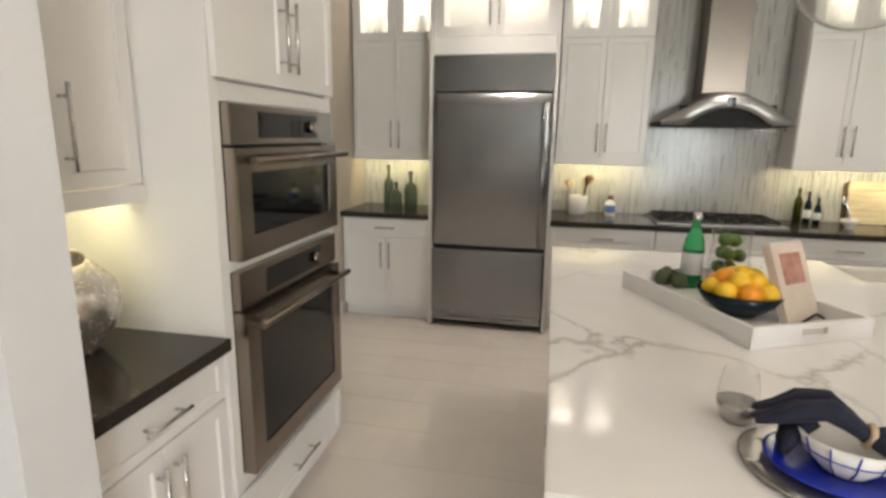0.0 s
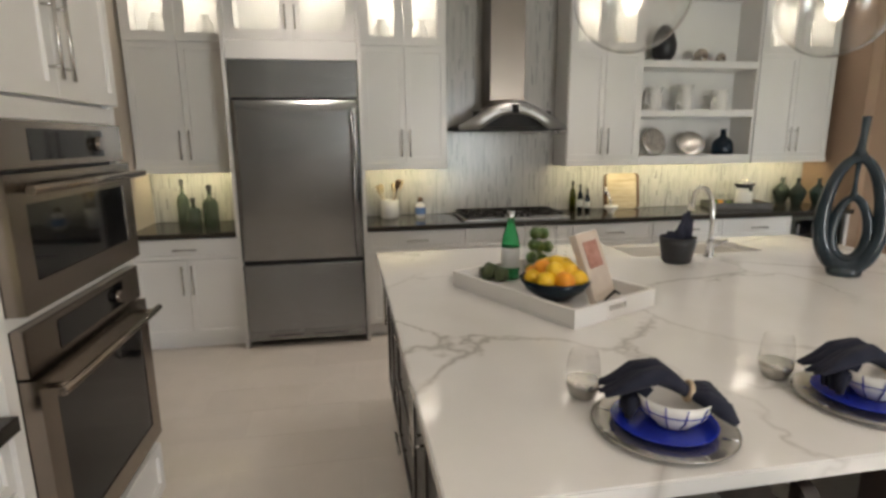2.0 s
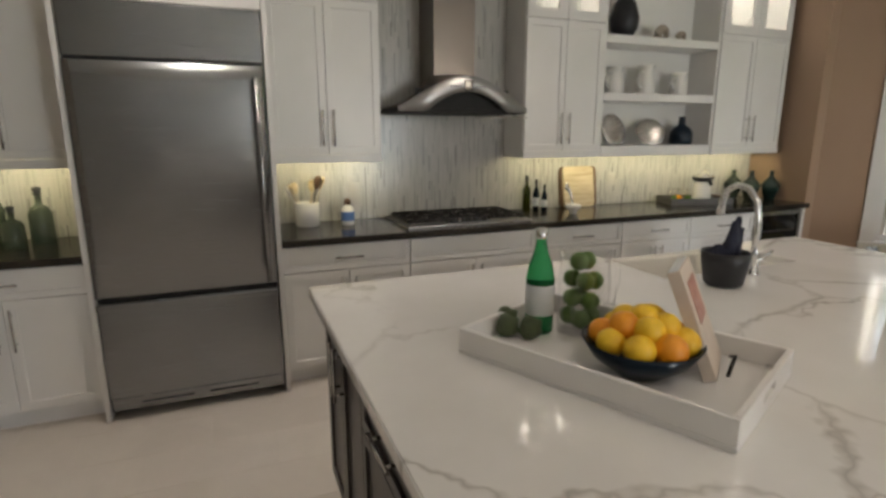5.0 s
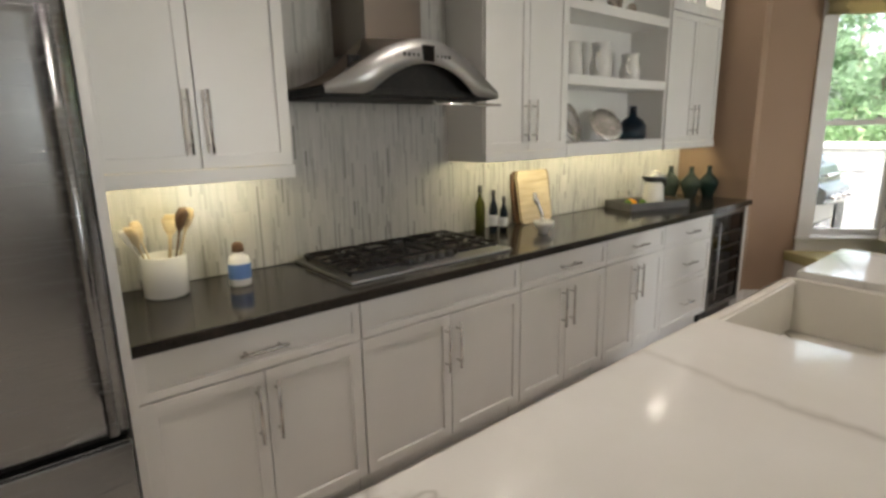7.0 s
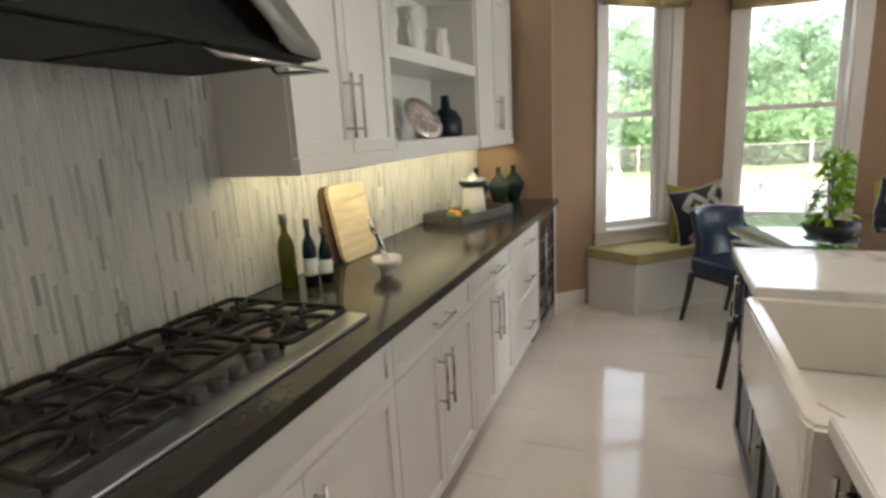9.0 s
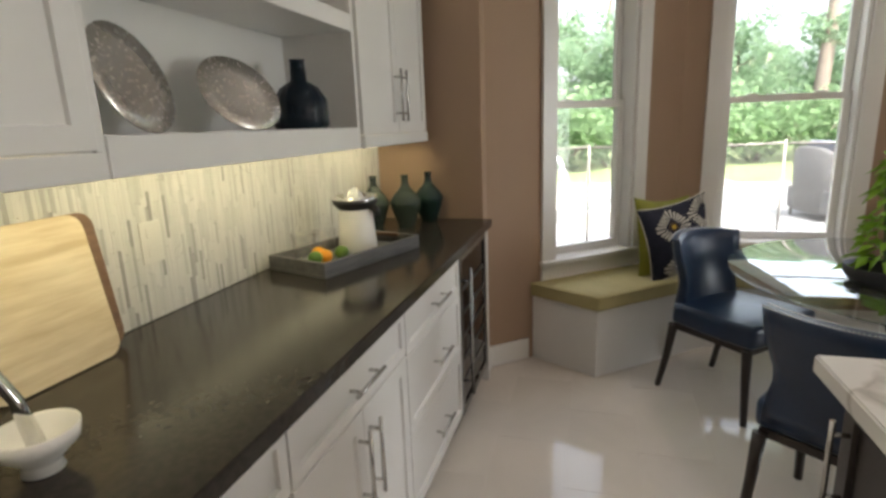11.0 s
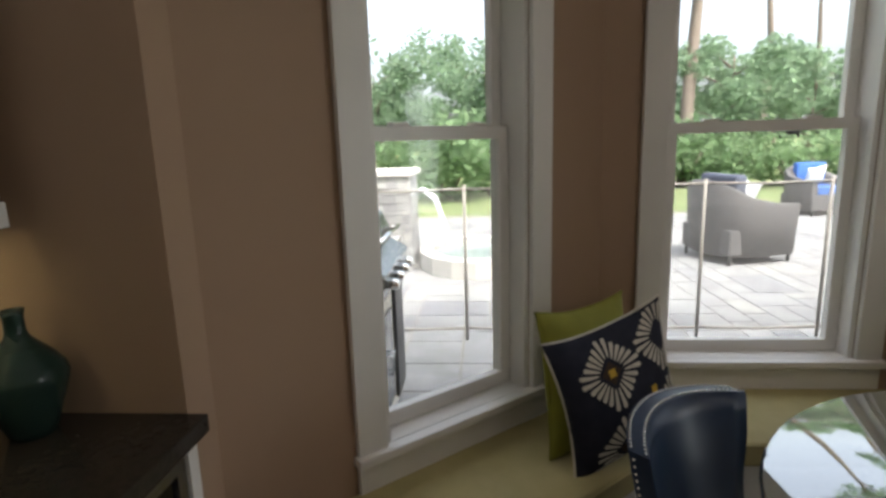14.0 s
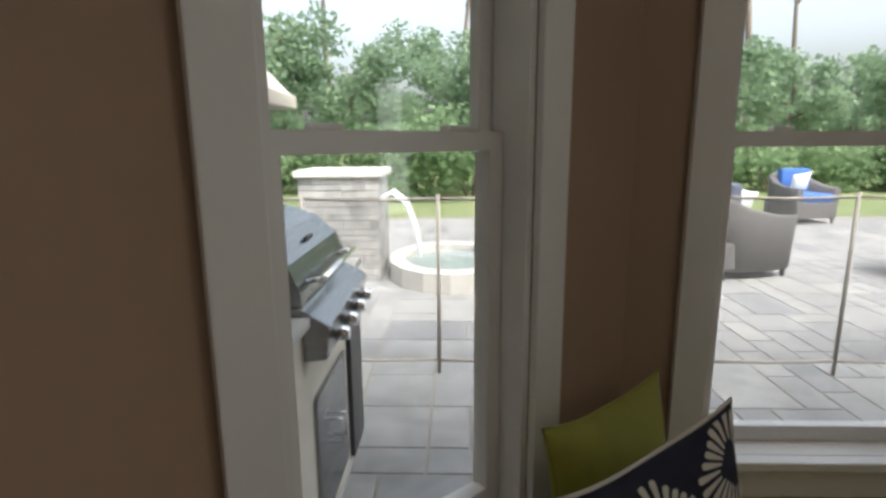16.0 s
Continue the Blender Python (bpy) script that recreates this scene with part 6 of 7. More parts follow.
t = thing("dining_table", pose(5.09, 3.79, 0), "round glass dining table on a dark pedestal", "table")
bm = bmesh.new()
lathe(bm, [(0.0, 0.738), (0.745, 0.738), (0.752, 0.744), (0.745, 0.75), (0.0, 0.75)], 72)
part("tabletop", bm, TABLEG, t, "clear round glass top")
for k in range(3):
    a = radians(120 * k + 20)
    bm = bmesh.new()
    tube(bm, [(0.34 * math.cos(a), 0.34 * math.sin(a), 0.0), (0.08 * math.cos(a), 0.08 * math.sin(a), 0.36), (0.36 * math.cos(a), 0.36 * math.sin(a), 0.737)], [0.03, 0.04, 0.028], 12)
    part("leg", bm, DARKWOOD, t)
bm = bmesh.new()
lathe(bm, [(0.0, 0.32), (0.1, 0.33), (0.1, 0.39), (0.0, 0.4)], 20)
part("hub", bm, DARKWOOD, t)

t = thing("potted_plant", pose(4.95, 4.03, 0.7505) @ Matrix.Diagonal((0.85, 0.85, 1.15, 1)), "lime green leafy plant in a low dark dish", "plant")
bm = bmesh.new()
lathe(bm, [(0.0, 0.0), (0.13, 0.0), (0.16, 0.03), (0.165, 0.06), (0.155, 0.06), (0.13, 0.02), (0.0, 0.02)], 30)
part("dish", bm, MATTEBLK, t)
bm = bmesh.new()
random.seed(11)
for k in range(170):
    h = random.random() ** 0.8
    a = random.uniform(0, 2 * math.pi)
    r = (0.13 - 0.08 * h) * random.uniform(0.25, 1)
    c = Vector((r * math.cos(a), r * math.sin(a), 0.05 + 0.36 * h))
    d = Vector((math.cos(a + random.uniform(-0.7, 0.7)), math.sin(a + random.uniform(-0.7, 0.7)), random.uniform(-0.5, 0.7))).normalized()
    s = d.cross(Vector((random.uniform(-0.4, 0.4), random.uniform(-0.4, 0.4), 1))).normalized()
    ln, wd = random.uniform(0.06, 0.1), random.uniform(0.018, 0.03)
    vs = [bm.verts.new(c), bm.verts.new(c + d * ln * 0.5 + s * wd), bm.verts.new(c + d * ln - Vector((0, 0, 0.02))), bm.verts.new(c + d * ln * 0.5 - s * wd)]
    bm.faces.new(vs)
tagged(part("foliage", bm, LEAFL, t, "dense lime green leaves"), kind="stuff")
for k in range(5):
    bm = bmesh.new()
    a = k * 1.26
    tube(bm, [(0, 0, 0.015), (0.03 * math.cos(a), 0.03 * math.sin(a), 0.2), (0.05 * math.cos(a), 0.05 * math.sin(a), 0.36)], 0.004, 6)
    part("stem", bm, LEAFD, t)

# ---- outdoors ----
GZ = -0.12
bm = bmesh.new()
ring = [(-400, -400), (400, -400), (400, 400), (-400, 400)]
bm.faces.new([bm.verts.new((x, y, GZ - 0.03)) for x, y in ring])
structure("ground", bm, GRASS, "rough mown grass running to the woods", "ground")
structure("patio_bed", cuboid(5.6, 16.5, -9.0, 8.5, GZ - 0.028, GZ - 0.006), SAND, "sand bed of the paved patio", "patio")

# outdoor kitchen
t = thing("outdoor_counter", pose(7.15, 5.92, GZ), "pale outdoor kitchen counter with a stone top", "counter")
part("base", cuboid(-0.75, 0.585, -0.30, 0.42, 0, 0.985), STUCCO, t)
part("worktop", cuboid(-0.78, -0.39, -0.335, 0.43, 0.986, 1.02, 0.004), CAPST, t)
part("worktop", cuboid(0.39, 0.61, -0.335, 0.43, 0.986, 1.02, 0.004), CAPST, t)
d = part("access_door", cuboid(-0.30, 0.20, -0.318, -0.301, 0.10, 0.66, 0.004), STEEL, t)
for x in (-0.09, -0.03):
    bm = bmesh.new()
    tube(bm, [(x, -0.318, 0.47), (x, -0.36, 0.47), (x, -0.36, 0.36), (x, -0.318, 0.36)], 0.009, 8)
    part("handle", bm, CHROME, d)
part("fridge_door", cuboid(0.30, 0.575, -0.325, -0.301, 0.04, 0.80, 0.004), BLACKP, t, "black outdoor fridge door")
part("plinth", cuboid(-0.75, 0.58, -0.312, -0.301, 0, 0.035, 0.002), CAPST, t)

t = thing("gas_grill", pose(7.15, 5.92, GZ + 0.70), "stainless steel built-in gas grill with a domed lid", "grill")
HW = 0.385
part("firebox", cuboid(-HW, HW, -0.30, 0.30, 0.2865, 0.35, 0.004), STEEL, t)
bm = bmesh.new()
prof = [(-0.30, 0.352), (-0.30, 0.40), (-0.26, 0.50), (-0.17, 0.585), (-0.04, 0.63), (0.1, 0.64), (0.2, 0.62), (0.28, 0.55), (0.30, 0.44), (0.30, 0.352)]
lo, hi = [bm.verts.new((-HW + 0.01, y, z)) for y, z in prof], [bm.verts.new((HW - 0.01, y, z)) for y, z in prof]
bm.faces.new(lo), bm.faces.new(hi[::-1])
for i in range(len(prof)):
    j = (i + 1) % len(prof)
    bm.faces.new((lo[i], hi[i], hi[j], lo[j]))
bmesh.ops.recalc_face_normals(bm, faces=bm.faces[:])
lid = part("lid", bm, STEEL, t)
part("badge", cuboid(-0.05, 0.05, -0.238, -0.225, 0.53, 0.548, 0.002), BLACKP, lid)
bm = bmesh.new()
tube(bm, [(-0.30, -0.36, 0.43), (0.30, -0.36, 0.43)], 0.013, 10)
for x in (-0.27, 0.27):
    tube(bm, [(x, -0.36, 0.43), (x, -0.296, 0.42)], 0.01, 8)
part("handle", bm, CHROME, lid)
bm = bmesh.new()
vs = [(-0.385, y, z) for y, z in ((-0.302, 0.345), (-0.40, 0.285), (-0.385, 0.16), (-0.302, 0.15))]
a_, b_ = [bm.verts.new(v) for v in vs], [bm.verts.new((0.385, y, z)) for _, y, z in vs]
bm.faces.new(a_), bm.faces.new(b_[::-1])
for i in range(4):
    j = (i + 1) % 4
    bm.faces.new((a_[i], b_[i], b_[j], a_[j]))
bmesh.ops.recalc_face_normals(bm, faces=bm.faces[:])
cp = part("control_panel", bm, STEEL, t)
for x in (-0.26, -0.09, 0.09, 0.26):
    bm = bmesh.new()
    tube(bm, [(x, -0.392, 0.22), (x, -0.445, 0.215)], [0.032, 0.026], 14)
    part("knob", bm, CHROME, cp)

t = thing("grill_hood", pose(7.15, 6.35, GZ), "stone clad outdoor hood above the grill", "hood")
random.seed(21)
bm = bmesh.new()
z = 0.0
while z < 1.66:
    h = random.uniform(0.05, 0.11)
    x = -0.80
    while x < 0.95:
        w_ = random.uniform(0.12, 0.34)
        d_ = random.uniform(0.0, 0.03)
        box(bm, x, min(x + w_, 0.95) - 0.006, 0.0 - d_, 0.14, z, z + h - 0.006)
        x += w_
    z += h
tagged(part("stone_cladding", bm, LEDGE, t, "dry stacked grey ledge stone"), kind="stuff")
bm = bmesh.new()
lo = [(-0.5, -0.44), (0.62, -0.44), (0.62, 0.14), (-0.5, 0.14)]
hi = [(-0.28, -0.08), (0.36, -0.08), (0.36, 0.14), (-0.28, 0.14)]
a_, b_ = [bm.verts.new((x, y, 1.86)) for x, y in lo], [bm.verts.new((x, y, 2.30)) for x, y in hi]
bm.faces.new(a_[::-1]), bm.faces.new(b_)
for i in range(4):
    bm.faces.new((a_[i], a_[(i + 1) % 4], b_[(i + 1) % 4], b_[i]))
part("canopy", bm, CAPST, t)
part("canopy_edge", cuboid(-0.52, 0.64, -0.46, 0.14, 1.79, 1.859, 0.01), STUCCO, t)
part("flue", cuboid(-0.28, 0.36, -0.06, 0.14, 2.301, 3.4, 0.005), STUCCO, t)
structure("wall_lanai", cuboid(5.56, 8.2, 6.535, 6.65, GZ, 3.4), STUCCO, "pale stucco outer wall behind the grill", "wall")

# water feature
t = thing("water_feature", pose(11.5, 6.45, GZ) @ Matrix.Diagonal((0.8, 0.62, 0.93, 1)), "grey ledge stone fountain wall with two falling jets", "fountain")
bm = bmesh.new()
z = 0.0
while z < 1.30:
    h = random.uniform(0.06, 0.12)
    for face in range(2):
        s = -0.75
        while s < 0.75:
            w_ = random.uniform(0.12, 0.32)
            e = min(s + w_, 0.75)
            d_ = random.uniform(0, 0.025)
            if face == 0:
                box(bm, -0.5 - d_, -0.35, s, e - 0.006, z, z + h - 0.006)
            elif s * 0.66 < 0.5:
                box(bm, s * 0.66, e * 0.66 - 0.006, -0.752 - d_, -0.6, z, z + h - 0.006)
            s += w_
    z += h
tagged(part("stone_cladding", bm, LEDGE, t), kind="stuff")
part("core", cuboid(-0.4, 0.5, -0.65, 0.75, 0, 1.32), STUCCO, t)
part("cap", cuboid(-0.58, 0.58, -0.84, 0.8, 1.321, 1.40, 0.01), CAPST, t)
for y in (-0.95, -1.0):
    bm = bmesh.new()
    o = (y + 0.95) * 6
    tube(bm, [(-0.1 + o, -0.75, 1.05), (-0.1 + o, -1.0, 1.12), (-0.1 + o, -1.25, 0.98), (-0.1 + o, -1.42, 0.65), (-0.1 + o, -1.5, 0.3)], [0.02, 0.022, 0.028, 0.03, 0.035], 8)
    part("water_jet", bm, WATERJ, t)
bm = bmesh.new()
for k in range(16):
    a0, a1 = 2 * math.pi * k / 16, 2 * math.pi * (k + 1) / 16
    q = [(0.0 + r * math.cos(a), -2.1 + r * math.sin(a)) for r, a in ((1.25, a0), (1.25, a1), (0.95, a1), (0.95, a0))]
    prism(bm, q, 0.0, 0.24)
part("basin_rim", bm, CAPST, t)
bm = bmesh.new()
bm.faces.new([bm.verts.new((0.96 * math.cos(2 * math.pi * k / 32), -2.1 + 0.96 * math.sin(2 * math.pi * k / 32), 0.15)) for k in range(32)])
part("water", bm, plain("pool_water", (0.22, 0.27, 0.28), (0.28, 0.33, 0.33), 0.05, scale=3, bump=0.3, fine=20), t)

# pool fence
t = thing("pool_fence", pose(8.55, 0.0, GZ), "removable mesh pool fence with slim brown poles", "fence")
ys = [7.04 - 0.92 * k for k in range(16)]
for y in ys:
    bm = bmesh.new()
    tube(bm, [(0, y, 0), (0, y, 1.28)], 0.013, 8)
    part("pole", bm, FENCE, t)
m, tr, b = nodes_of("fence_mesh")
tr.nodes.remove(b)
_t, _d, _x = tr.nodes.new("ShaderNodeBsdfTransparent"), tr.nodes.new("ShaderNodeBsdfDiffuse"), tr.nodes.new("ShaderNodeMixShader")
_d.inputs[0].default_value = (0.2, 0.2, 0.2, 1)
_x.inputs[0].default_value = 0.16
tr.links.new(_t.outputs[0], _x.inputs[1]), tr.links.new(_d.outputs[0], _x.inputs[2])
tr.links.new(_x.outputs[0], tr.nodes["Material Output"].inputs[0])
for y0, y1 in zip(ys, ys[1:]):
    pn = part("mesh_panel", cuboid(-0.0015, 0.0015, y1 + 0.014, y0 - 0.014, 0.10, 1.25), m, t)
    for z in (0.10, 1.25):
        bm = bmesh.new()
        tube(bm, [(0, y1 + 0.012, z), (0, (y0 + y1) / 2, z - 0.012), (0, y0 - 0.012, z)], 0.011, 6)
        part("hem", bm, FENCE, pn)


def lounge_chair(x, y, turn, frame_mat, cush, label, s=1.0):
    t = thing("lounge_chair", pose(x, y, GZ, 0, 0, turn) @ Matrix.Diagonal((s, s, s, 1)), label, "armchair", "patio armchairs")
    part("base", cuboid(-0.38, 0.38, -0.38, 0.38, 0.10, 0.36, 0.02), frame_mat, t)
    bm = bmesh.new()
    rim = [(-0.40, 0.38, 0.60), (-0.43, 0.10, 0.62), (-0.43, -0.18, 0.68), (-0.36, -0.36, 0.78), (-0.18, -0.43, 0.84), (0.0, -0.44, 0.85), (0.18, -0.43, 0.84), (0.36, -0.36, 0.78), (0.43, -0.18, 0.68), (0.43, 0.10, 0.62), (0.40, 0.38, 0.60)]
    shell = []
    for x_, y_, z_ in rim:
        ix, iy = x_ * 0.74, y_ * 0.74 + (0.1 if y_ > 0.3 else 0.0)
        shell.append([bm.verts.new(p_) for p_ in ((x_ * 0.94, y_ * 0.94, 0.08), (x_, y_, z_ - 0.03), ((x_ * 0.9 + ix * 0.1), (y_ * 0.9 + iy * 0.1), z_), (ix, iy, z_ - 0.02), (ix, iy, 0.08))])
    for p_, q_ in zip(shell, shell[1:]):
        for i in range(5):
            j = (i + 1) % 5
            bm.faces.new((p_[i], p_[j], q_[j], q_[i])).smooth = True
    bm.faces.new(shell[0]), bm.faces.new(shell[-1][::-1])
    bmesh.ops.recalc_face_normals(bm, faces=bm.faces[:])
    part("tub_shell", bm, frame_mat, t)
    part("seat_cushion", cuboid(-0.29, 0.29, -0.28, 0.38, 0.365, 0.50, 0.03), cush, t)
    bm = bmesh.new()
    box(bm, -0.28, 0.28, -0.27, -0.14, 0.51, 0.90, 0.04)
    part("back_cushion", bm, cush, t)
    bm = pillow_mesh(0.36, 0.14, 10)
    part("throw_pillow", bm, LABELW, t, "small white throw pillow", Matrix.Translation((0.05, 0.0, 0.67)) @ pose(0, 0, 0, -22, 8, 0))
    for sx in (-0.34, 0.34):
        for sy in (-0.34, 0.34):
            bm = bmesh.new()
            tube(bm, [(sx, sy, 0), (sx, sy, 0.11)], 0.02, 8)
            part("leg", bm, BLACKP, t)


lounge_chair(11.65, 1.68, 195, RATTAN, GREYCUSH, "grey rattan patio armchair with slate cushions", 1.25)
lounge_chair(11.2, -0.6, 60, RATTAN, GREYCUSH, "grey rattan patio armchair with slate cushions")
lounge_chair(12.9, 4.3, -160, RATTAN, GREYCUSH, "grey rattan patio armchair with slate cushions")
lounge_chair(15.8, -1.75, 100, RATTAN, BLUECUSH, "patio armchair with bright blue cushions", 1.15)
t = thing("patio_table", pose(11.9, 3.3, GZ), "low round white patio side table", "table")
bm = bmesh.new()
lathe(bm, [(0.0, 0.48), (0.26, 0.48), (0.27, 0.49), (0.26, 0.51), (0.0, 0.51)], 30)
part("tabletop", bm, CAPST, t)
bm = bmesh.new()
lathe(bm, [(0.18, 0.0), (0.17, 0.02), (0.04, 0.06), (0.035, 0.47), (0.0, 0.479)], 24)
part("pedestal", bm, CAPST, t)

# woods


def leaf_cloud(bm, c, r, n_, size, sq=0.8):
    for _ in range(n_):
        d = Vector((random.gauss(0, 1), random.gauss(0, 1), random.gauss(0, 1))).normalized() * (random.random() ** 0.4)
        p = Vector((c[0] + d.x * r, c[1] + d.y * r, c[2] + d.z * r * sq))
        a = Vector((random.gauss(0, 1), random.gauss(0, 1), random.gauss(0, 0.6))).normalized()
        b = a.cross(Vector((random.gauss(0, 1), random.gauss(0, 1), random.gauss(0, 1)))).normalized()
        s = size * random.uniform(0.6, 1.3)
        bm.faces.new([bm.verts.new(p + a * s), bm.verts.new(p + b * s * 0.5), bm.verts.new(p - a * s), bm.verts.new(p - b * s * 0.5)])


def make_tree(h, spread, seed, pine=False):
    random.seed(seed)
    t = thing("tree", pose(0, 0, -500), "tall slender pine at the wood's edge" if pine else "broad leafy tree at the wood's edge", "tree", "trees behind the garden")
    bm = bmesh.new()
    pts = [(0.12 * math.sin(k * 1.3 + seed), 0.12 * math.cos(k + seed), h * 0.9 * k / 6) for k in range(7)]
    tube(bm, pts, [0.16 * (1 - 0.12 * k) * (h / 8) for k in range(7)], 8)
    n_ = 7 if not pine else 5
    ends = []
    for k in range(n_):
        f = (0.35 if not pine else 0.72) + (0.55 if not pine else 0.25) * k / n_
        a = k * 2.4 + seed
        r = spread * (1.0 - 0.55 * abs(f - 0.55)) * random.uniform(0.5, 0.9)
        p0 = Vector((0, 0, h * f))
        p1 = Vector((r * math.cos(a), r * math.sin(a), h * f + 0.12 * h))
        tube(bm, [p0, p0.lerp(p1, 0.5) + Vector((0, 0, 0.1)), p1], [0.06, 0.04, 0.015], 6)
        ends.append(p1)
    part("trunk", bm, BARK, t)
    bm = bmesh.new()
    for p in ends + [Vector((0, 0, h * 0.92))]:
        for _ in range(4):
            q = p + Vector((random.gauss(0, 1), random.gauss(0, 1), random.gauss(0, 0.6))) * spread * 0.26
            leaf_cloud(bm, q, spread * 0.34, 105 if not pine else 60, 0.16 if not pine else 0.12)
    tagged(part("crown", bm, TREE, t), kind="stuff")
    return t


kinds = [make_tree(6.0, 2.4, 1), make_tree(7.0, 2.6, 2), make_tree(5.2, 2.4, 3), make_tree(11.0, 1.5, 4, True)]
random.seed(33)
for k in range(64):
    row = k % 3
    x = 26 + row * 6 + random.uniform(-1.5, 1.5)
    y = -40 + 74 * (k / 63) + random.uniform(-1.2, 1.2)
    which = 3 if k % 5 == 3 else k % 3
    s = random.uniform(1.0, 1.35) if which == 3 else random.uniform(0.68, 0.98) * (0.9 if y < -2 else 1.0)
    copy_thing(kinds[which], pose(x, y, GZ - 0.03, 0, 0, random.uniform(0, 360)) @ Matrix.Diagonal((s, s, s, 1)))
for o in kinds:
    o.matrix_world = pose(36 + 2 * kinds.index(o), 36 + 4 * kinds.index(o), GZ - 0.03)


def make_shrub(seed):
    random.seed(seed)
    t = thing("shrub", pose(0, 0, -500), "dense light green shrub before the trees", "shrub", "shrubs before the trees")
    bm = bmesh.new()
    for k in range(9):
        leaf_cloud(bm, (random.uniform(-1, 1), random.uniform(-1, 1), random.uniform(0.35, 1.3)), 0.62, 130, 0.10)
    tagged(part("foliage", bm, SHRUB, t), kind="stuff")
    bm = bmesh.new()
    for k in range(5):
        a = k * 1.26
        tube(bm, [(0.1 * math.cos(a), 0.1 * math.sin(a), 0), (0.6 * math.cos(a), 0.6 * math.sin(a), 0.8)], [0.03, 0.012], 6)
    part("stems", bm, BARK, t)
    return t


bush = [make_shrub(51), make_shrub(52), make_shrub(53)]
random.seed(60)
for k in range(34):
    s = random.uniform(1.0, 1.9)
    copy_thing(bush[k % 3], pose(22.0 + random.uniform(-1.0, 1.6), -30 + 52 * k / 33, GZ - 0.03, 0, 0, random.uniform(0, 360)) @ Matrix.Diagonal((s, s, s, 1)))
for i, o in enumerate(bush):
    o.matrix_world = pose(23, 24 + 2.5 * i, GZ - 0.03)


# ---- pieces: floor tiles, mosaic strips, pavers ----
FLOOR = bpy.data.objects["floor"]


def tile_mesh(name, w_, l_, h, mat, bev=0.002):
    bm = bmesh.new()
    vs = [bm.verts.new((x, y, -h)) for x, y in ((-w_ / 2, -l_ / 2), (w_ / 2, -l_ / 2), (w_ / 2, l_ / 2), (-w_ / 2, l_ / 2))]
    tp = [bm.verts.new((x, y, 0)) for x, y in ((-w_ / 2 + bev, -l_ / 2 + bev), (w_ / 2 - bev, -l_ / 2 + bev), (w_ / 2 - bev, l_ / 2 - bev), (-w_ / 2 + bev, l_ / 2 - bev))]
    bm.faces.new(tp)
    for i in range(4):
        j = (i + 1) % 4
        bm.faces.new((vs[i], vs[j], tp[j], tp[i]))
    return mesh_of(name, bm, mat)


TW_, TL_, GAP = 0.61, 0.305, 0.0018
full = tile_mesh("tile", TW_ - GAP, TL_ - GAP, 0.008, TILE, 0.001)
far_v, far_f = [], []
near_count = 0
rows_n = int((6.30 + 4.2) / TL_) + 1
for r in range(rows_n):
    yc = 3.69 + TL_ / 2 + (r - 26) * TL_
    if not -4.15 < yc < 6.25:
        continue
    off = 0.19 if (r - 26) % 2 == 0 else 0.19 + TW_ / 2
    k0 = int((-3.6 - off) / TW_) - 1
    for k in range(k0, k0 + 22):
        xc = off + TW_ * k + TW_ / 2
        if not -3.4 < xc < 6.2 or xc + 0.31 > 5.5 + 0.11 and (xc + 0.31 - 5.50) * 0.757 + (abs(yc - 3.99) + 0.15 - 1.71) * 0.654 > 0.12:
            continue
        near = (-0.9 < xc < 1.3 and 2.3 < yc < 5.9) or (0.9 < xc < 5.9 and 4.3 < yc < 5.8) or (3.7 < xc < 6.1 and 2.6 < yc < 5.8)
        if near and near_count < 300:
            ob = new("tile", full)
            ob.parent = FLOOR
            ob.location = (xc, yc, 0.0)
            near_count += 1
        else:
            i0 = len(far_v)
            a, b = (TW_ - GAP) / 2, (TL_ - GAP) / 2
            far_v += [(xc - a, yc - b, -0.0), (xc + a, yc - b, -0.0), (xc + a, yc + b, -0.0), (xc - a, yc + b, -0.0)]
            far_v += [(xc - a, yc - b, -0.008), (xc + a, yc - b, -0.008), (xc + a, yc + b, -0.008), (xc - a, yc + b, -0.008)]
            far_f += [(i0, i0 + 1, i0 + 2, i0 + 3)] + [(i0 + 4 + q, i0 + 4 + (q + 1) % 4, i0 + (q + 1) % 4, i0 + q) for q in range(4)]
me = bpy.data.meshes.new("far_tiles")
me.from_pydata(far_v, [], far_f)
me.materials.append(TILEI)
ob = new("far_tiles", me)
ob.parent = FLOOR
tagged(ob, kind="stuff")

# mosaic of upright marble strips behind the worktop and range
SPL = structure("backsplash", cuboid(-0.797, 5.357, 6.288, 6.2995, 0.915, 3.04), MGROUT, "marble strip mosaic backsplash behind the range", "backsplash")
random.seed(91)
SW = 0.0105
lens_ = [0.07, 0.09, 0.12, 0.15, 0.19]
shapes = []
for L in lens_:
    for d_ in (0.0048, 0.0052):
        bm = bmesh.new()
        box(bm, -SW / 2 + 0.00015, SW / 2 - 0.00015, -d_, 0.0, -L / 2 + 0.0008, L / 2 - 0.0008)
        shapes.append((L, mesh_of("mosaic_strip", bm, MOSAIC)))
count = 0
far_bm_v, far_bm_f = [], []


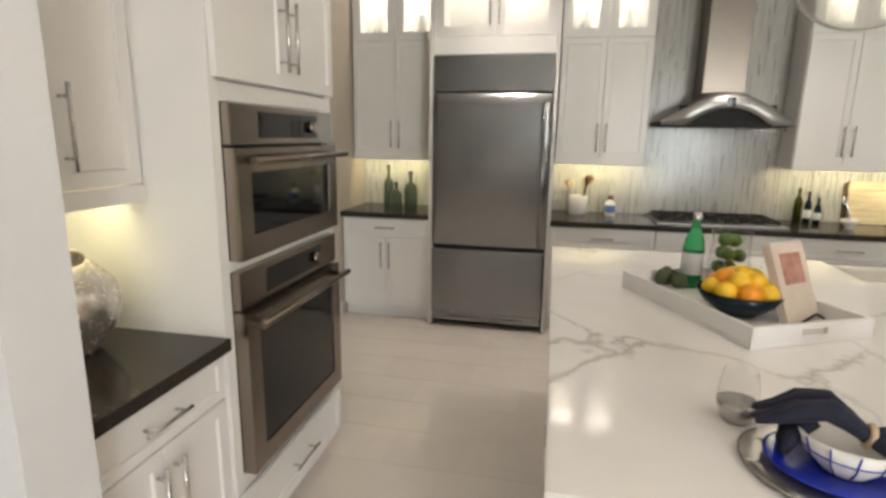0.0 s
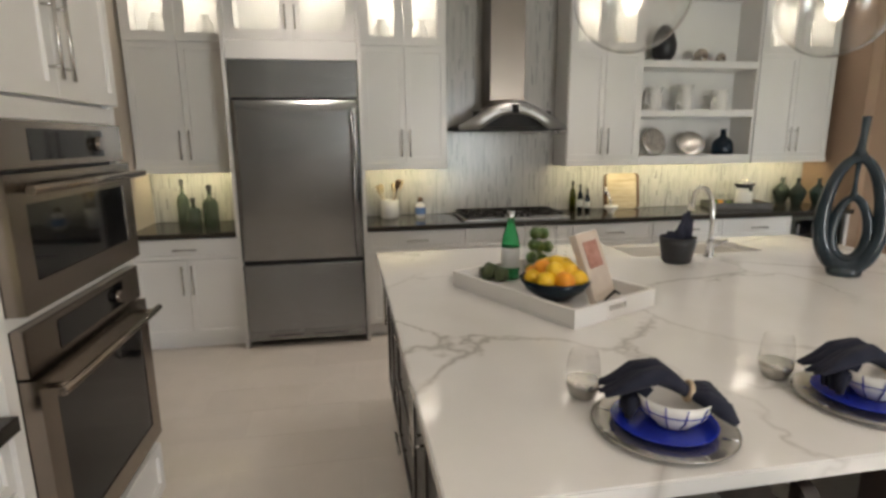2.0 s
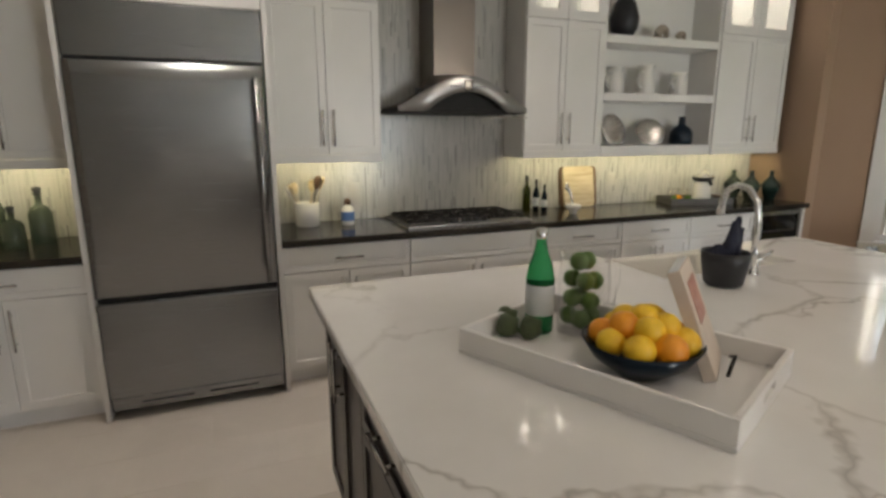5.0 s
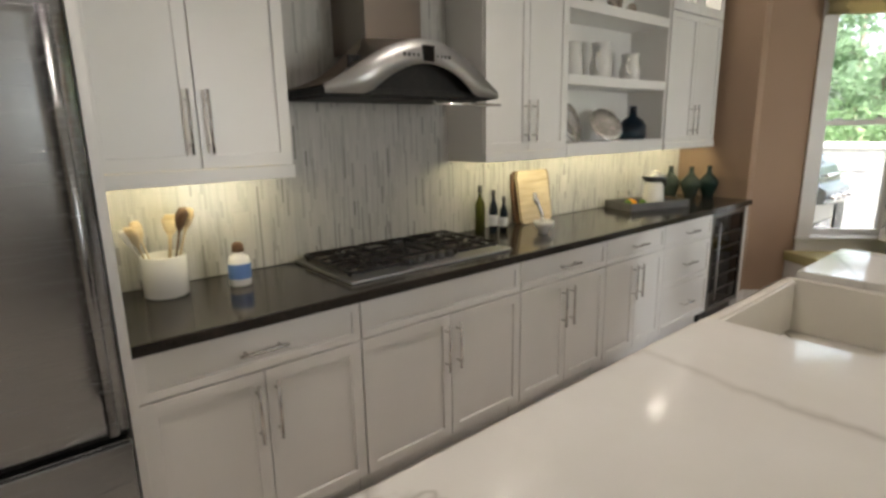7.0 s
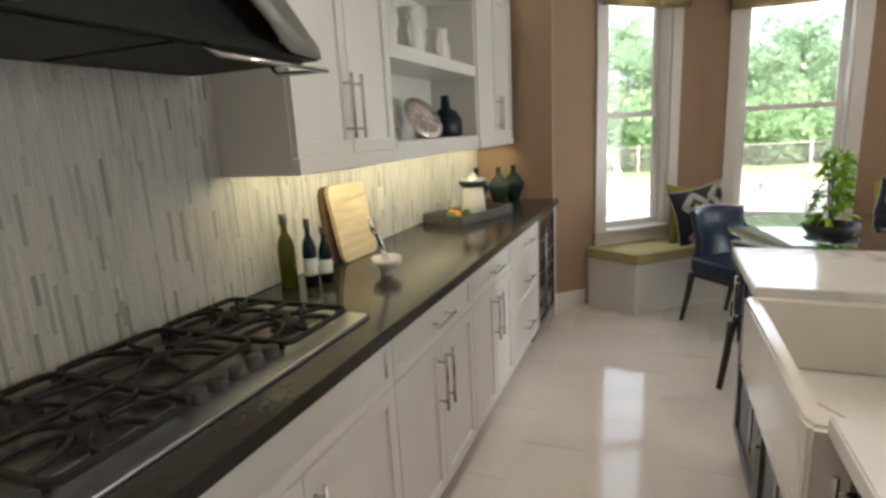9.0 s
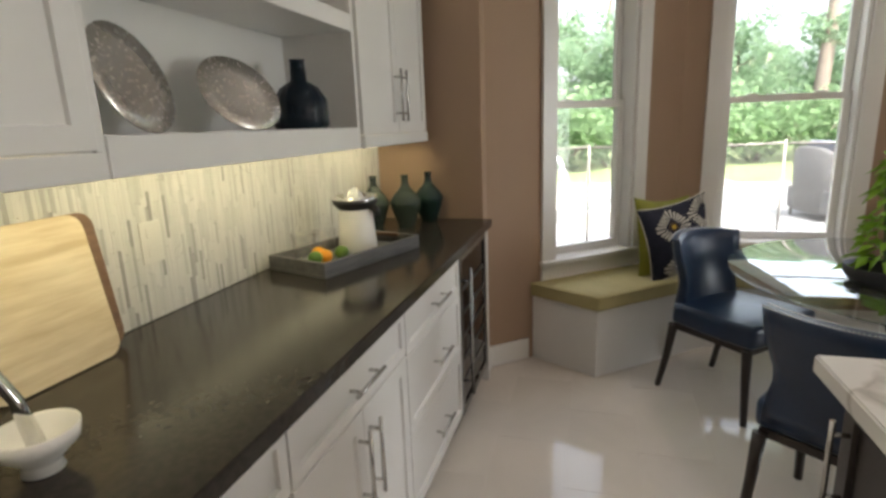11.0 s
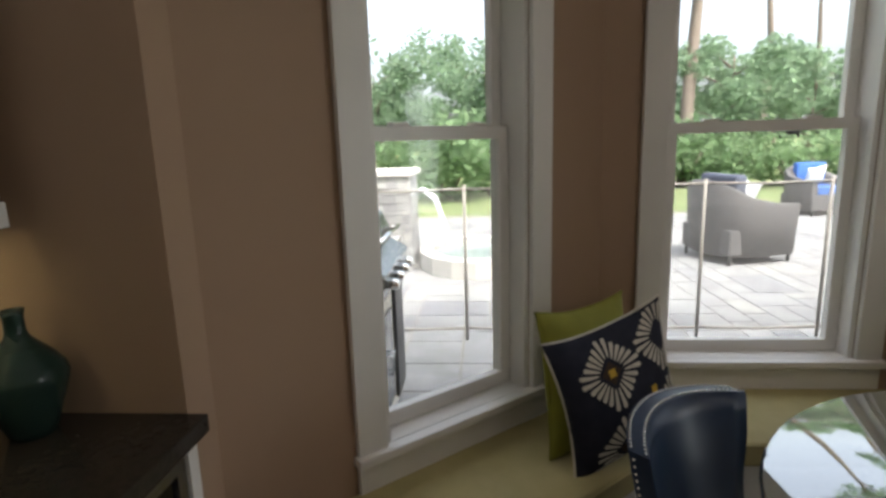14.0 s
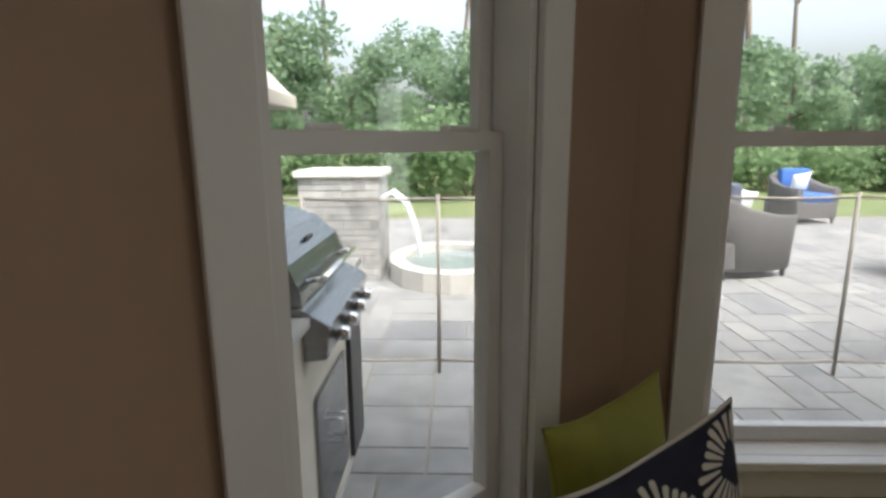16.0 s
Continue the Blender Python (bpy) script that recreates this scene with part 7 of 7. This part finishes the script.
def strip_box(x, L, zc, d_):
    i0 = len(far_bm_v)
    for sx in (-1, 1):
        for yy in (6.2875 - d_, 6.2875):
            for sz in (-1, 1):
                far_bm_v.append((x + sx * (SW / 2 - 0.00015), yy, zc + sz * (L / 2 - 0.0008)))
    for q in ((0, 1, 3, 2), (4, 6, 7, 5), (0, 4, 5, 1), (2, 3, 7, 6), (0, 2, 6, 4), (1, 5, 7, 3)):
        far_bm_f.append(tuple(i0 + v for v in q))


x = -0.797 + SW / 2
while x < 5.355:
    behind = -0.04 < x < 0.935
    tall = 1.60 < x < 2.70
    z, top = 0.916 + random.uniform(-0.1, 0.0), (3.03 if tall else 1.42)
    if not behind:
        while z < top:
            L, me_ = random.choice(shapes)
            zc = z + L / 2
            lo, hi = max(zc - L / 2, 0.9165), min(zc + L / 2, top)
            whole = lo == zc - L / 2 and hi == zc + L / 2
            if whole and count < 300 and 2.15 < x < 2.62 and zc < 1.62:
                ob = new("mosaic_strip", me_)
                ob.parent = SPL
                ob.location = (x, 6.2875, zc)
                count += 1
            elif hi - lo > 0.01:
                strip_box(x, hi - lo, (lo + hi) / 2, random.choice((0.0048, 0.0052)))
            z += L
    x += SW
me = bpy.data.meshes.new("mosaic_field")
me.from_pydata(far_bm_v, [], far_bm_f)
me.materials.append(MOSAICI)
ob = new("mosaic_field", me)
ob.parent = SPL
tagged(ob, kind="stuff")

# patio pavers in mixed sizes on a grid of 0.23 m
PATIO = bpy.data.objects["patio_bed"]
random.seed(17)
U = 0.23
taken = set()
pm = {}
for a, b in ((1, 1), (2, 1), (1, 2), (2, 2), (3, 2), (2, 3)):
    pm[a, b] = tile_mesh("paver", a * U - 0.008, b * U - 0.008, 0.02, PAVER, 0.006)
far_v, far_f = [], []
count = 0
NX, NY = int(10.4 / U), int(17.2 / U)
for i in range(NX):
    for j in range(NY - 1, -1, -1):
        if (i, j) in taken:
            continue
        opts = [(2, 2), (3, 2), (2, 3), (2, 1), (1, 2), (1, 1)]
        random.shuffle(opts)
        opts.sort(key=lambda o: o == (1, 1))
        for a, b in opts:
            cells = [(i + p, j - q) for p in range(a) for q in range(b)]
            if all(c not in taken and c[0] < NX and c[1] >= 0 for c in cells):
                break
        else:
            a, b, cells = 1, 1, [(i, j)]
        taken.update(cells)
        xc, yc = 5.75 + (i + a / 2) * U, -8.8 + (j + 1 - b / 2) * U
        if xc < 6.75 and abs(yc - 3.99) < 2.4 and xc < 6.75 - max(0, abs(yc - 3.99) - 0.6):
            continue
        if 6.1 < xc < 9.6 and 2.4 < yc < 5.62 and count < 300:
            ob = new("paver", pm[a, b])
            ob.parent = PATIO
            ob.location = (xc, yc, GZ)
            count += 1
        else:
            i0 = len(far_v)
            w_, l_ = a * U / 2 - 0.004, b * U / 2 - 0.004
            far_v += [(xc + sx * (w_ - 0.004 * (zz > -0.01)), yc + sy * (l_ - 0.004 * (zz > -0.01)), GZ + zz) for zz in (0.0, -0.015) for sx, sy in ((-1, -1), (1, -1), (1, 1), (-1, 1))]
            far_f += [(i0, i0 + 1, i0 + 2, i0 + 3)] + [(i0 + 4 + q, i0 + 4 + (q + 1) % 4, i0 + (q + 1) % 4, i0 + q) for q in range(4)]
me = bpy.data.meshes.new("far_pavers")
me.from_pydata(far_v, [], far_f)
me.materials.append(PAVERI)
ob = new("far_pavers", me)
ob.parent = PATIO
tagged(ob, kind="stuff")
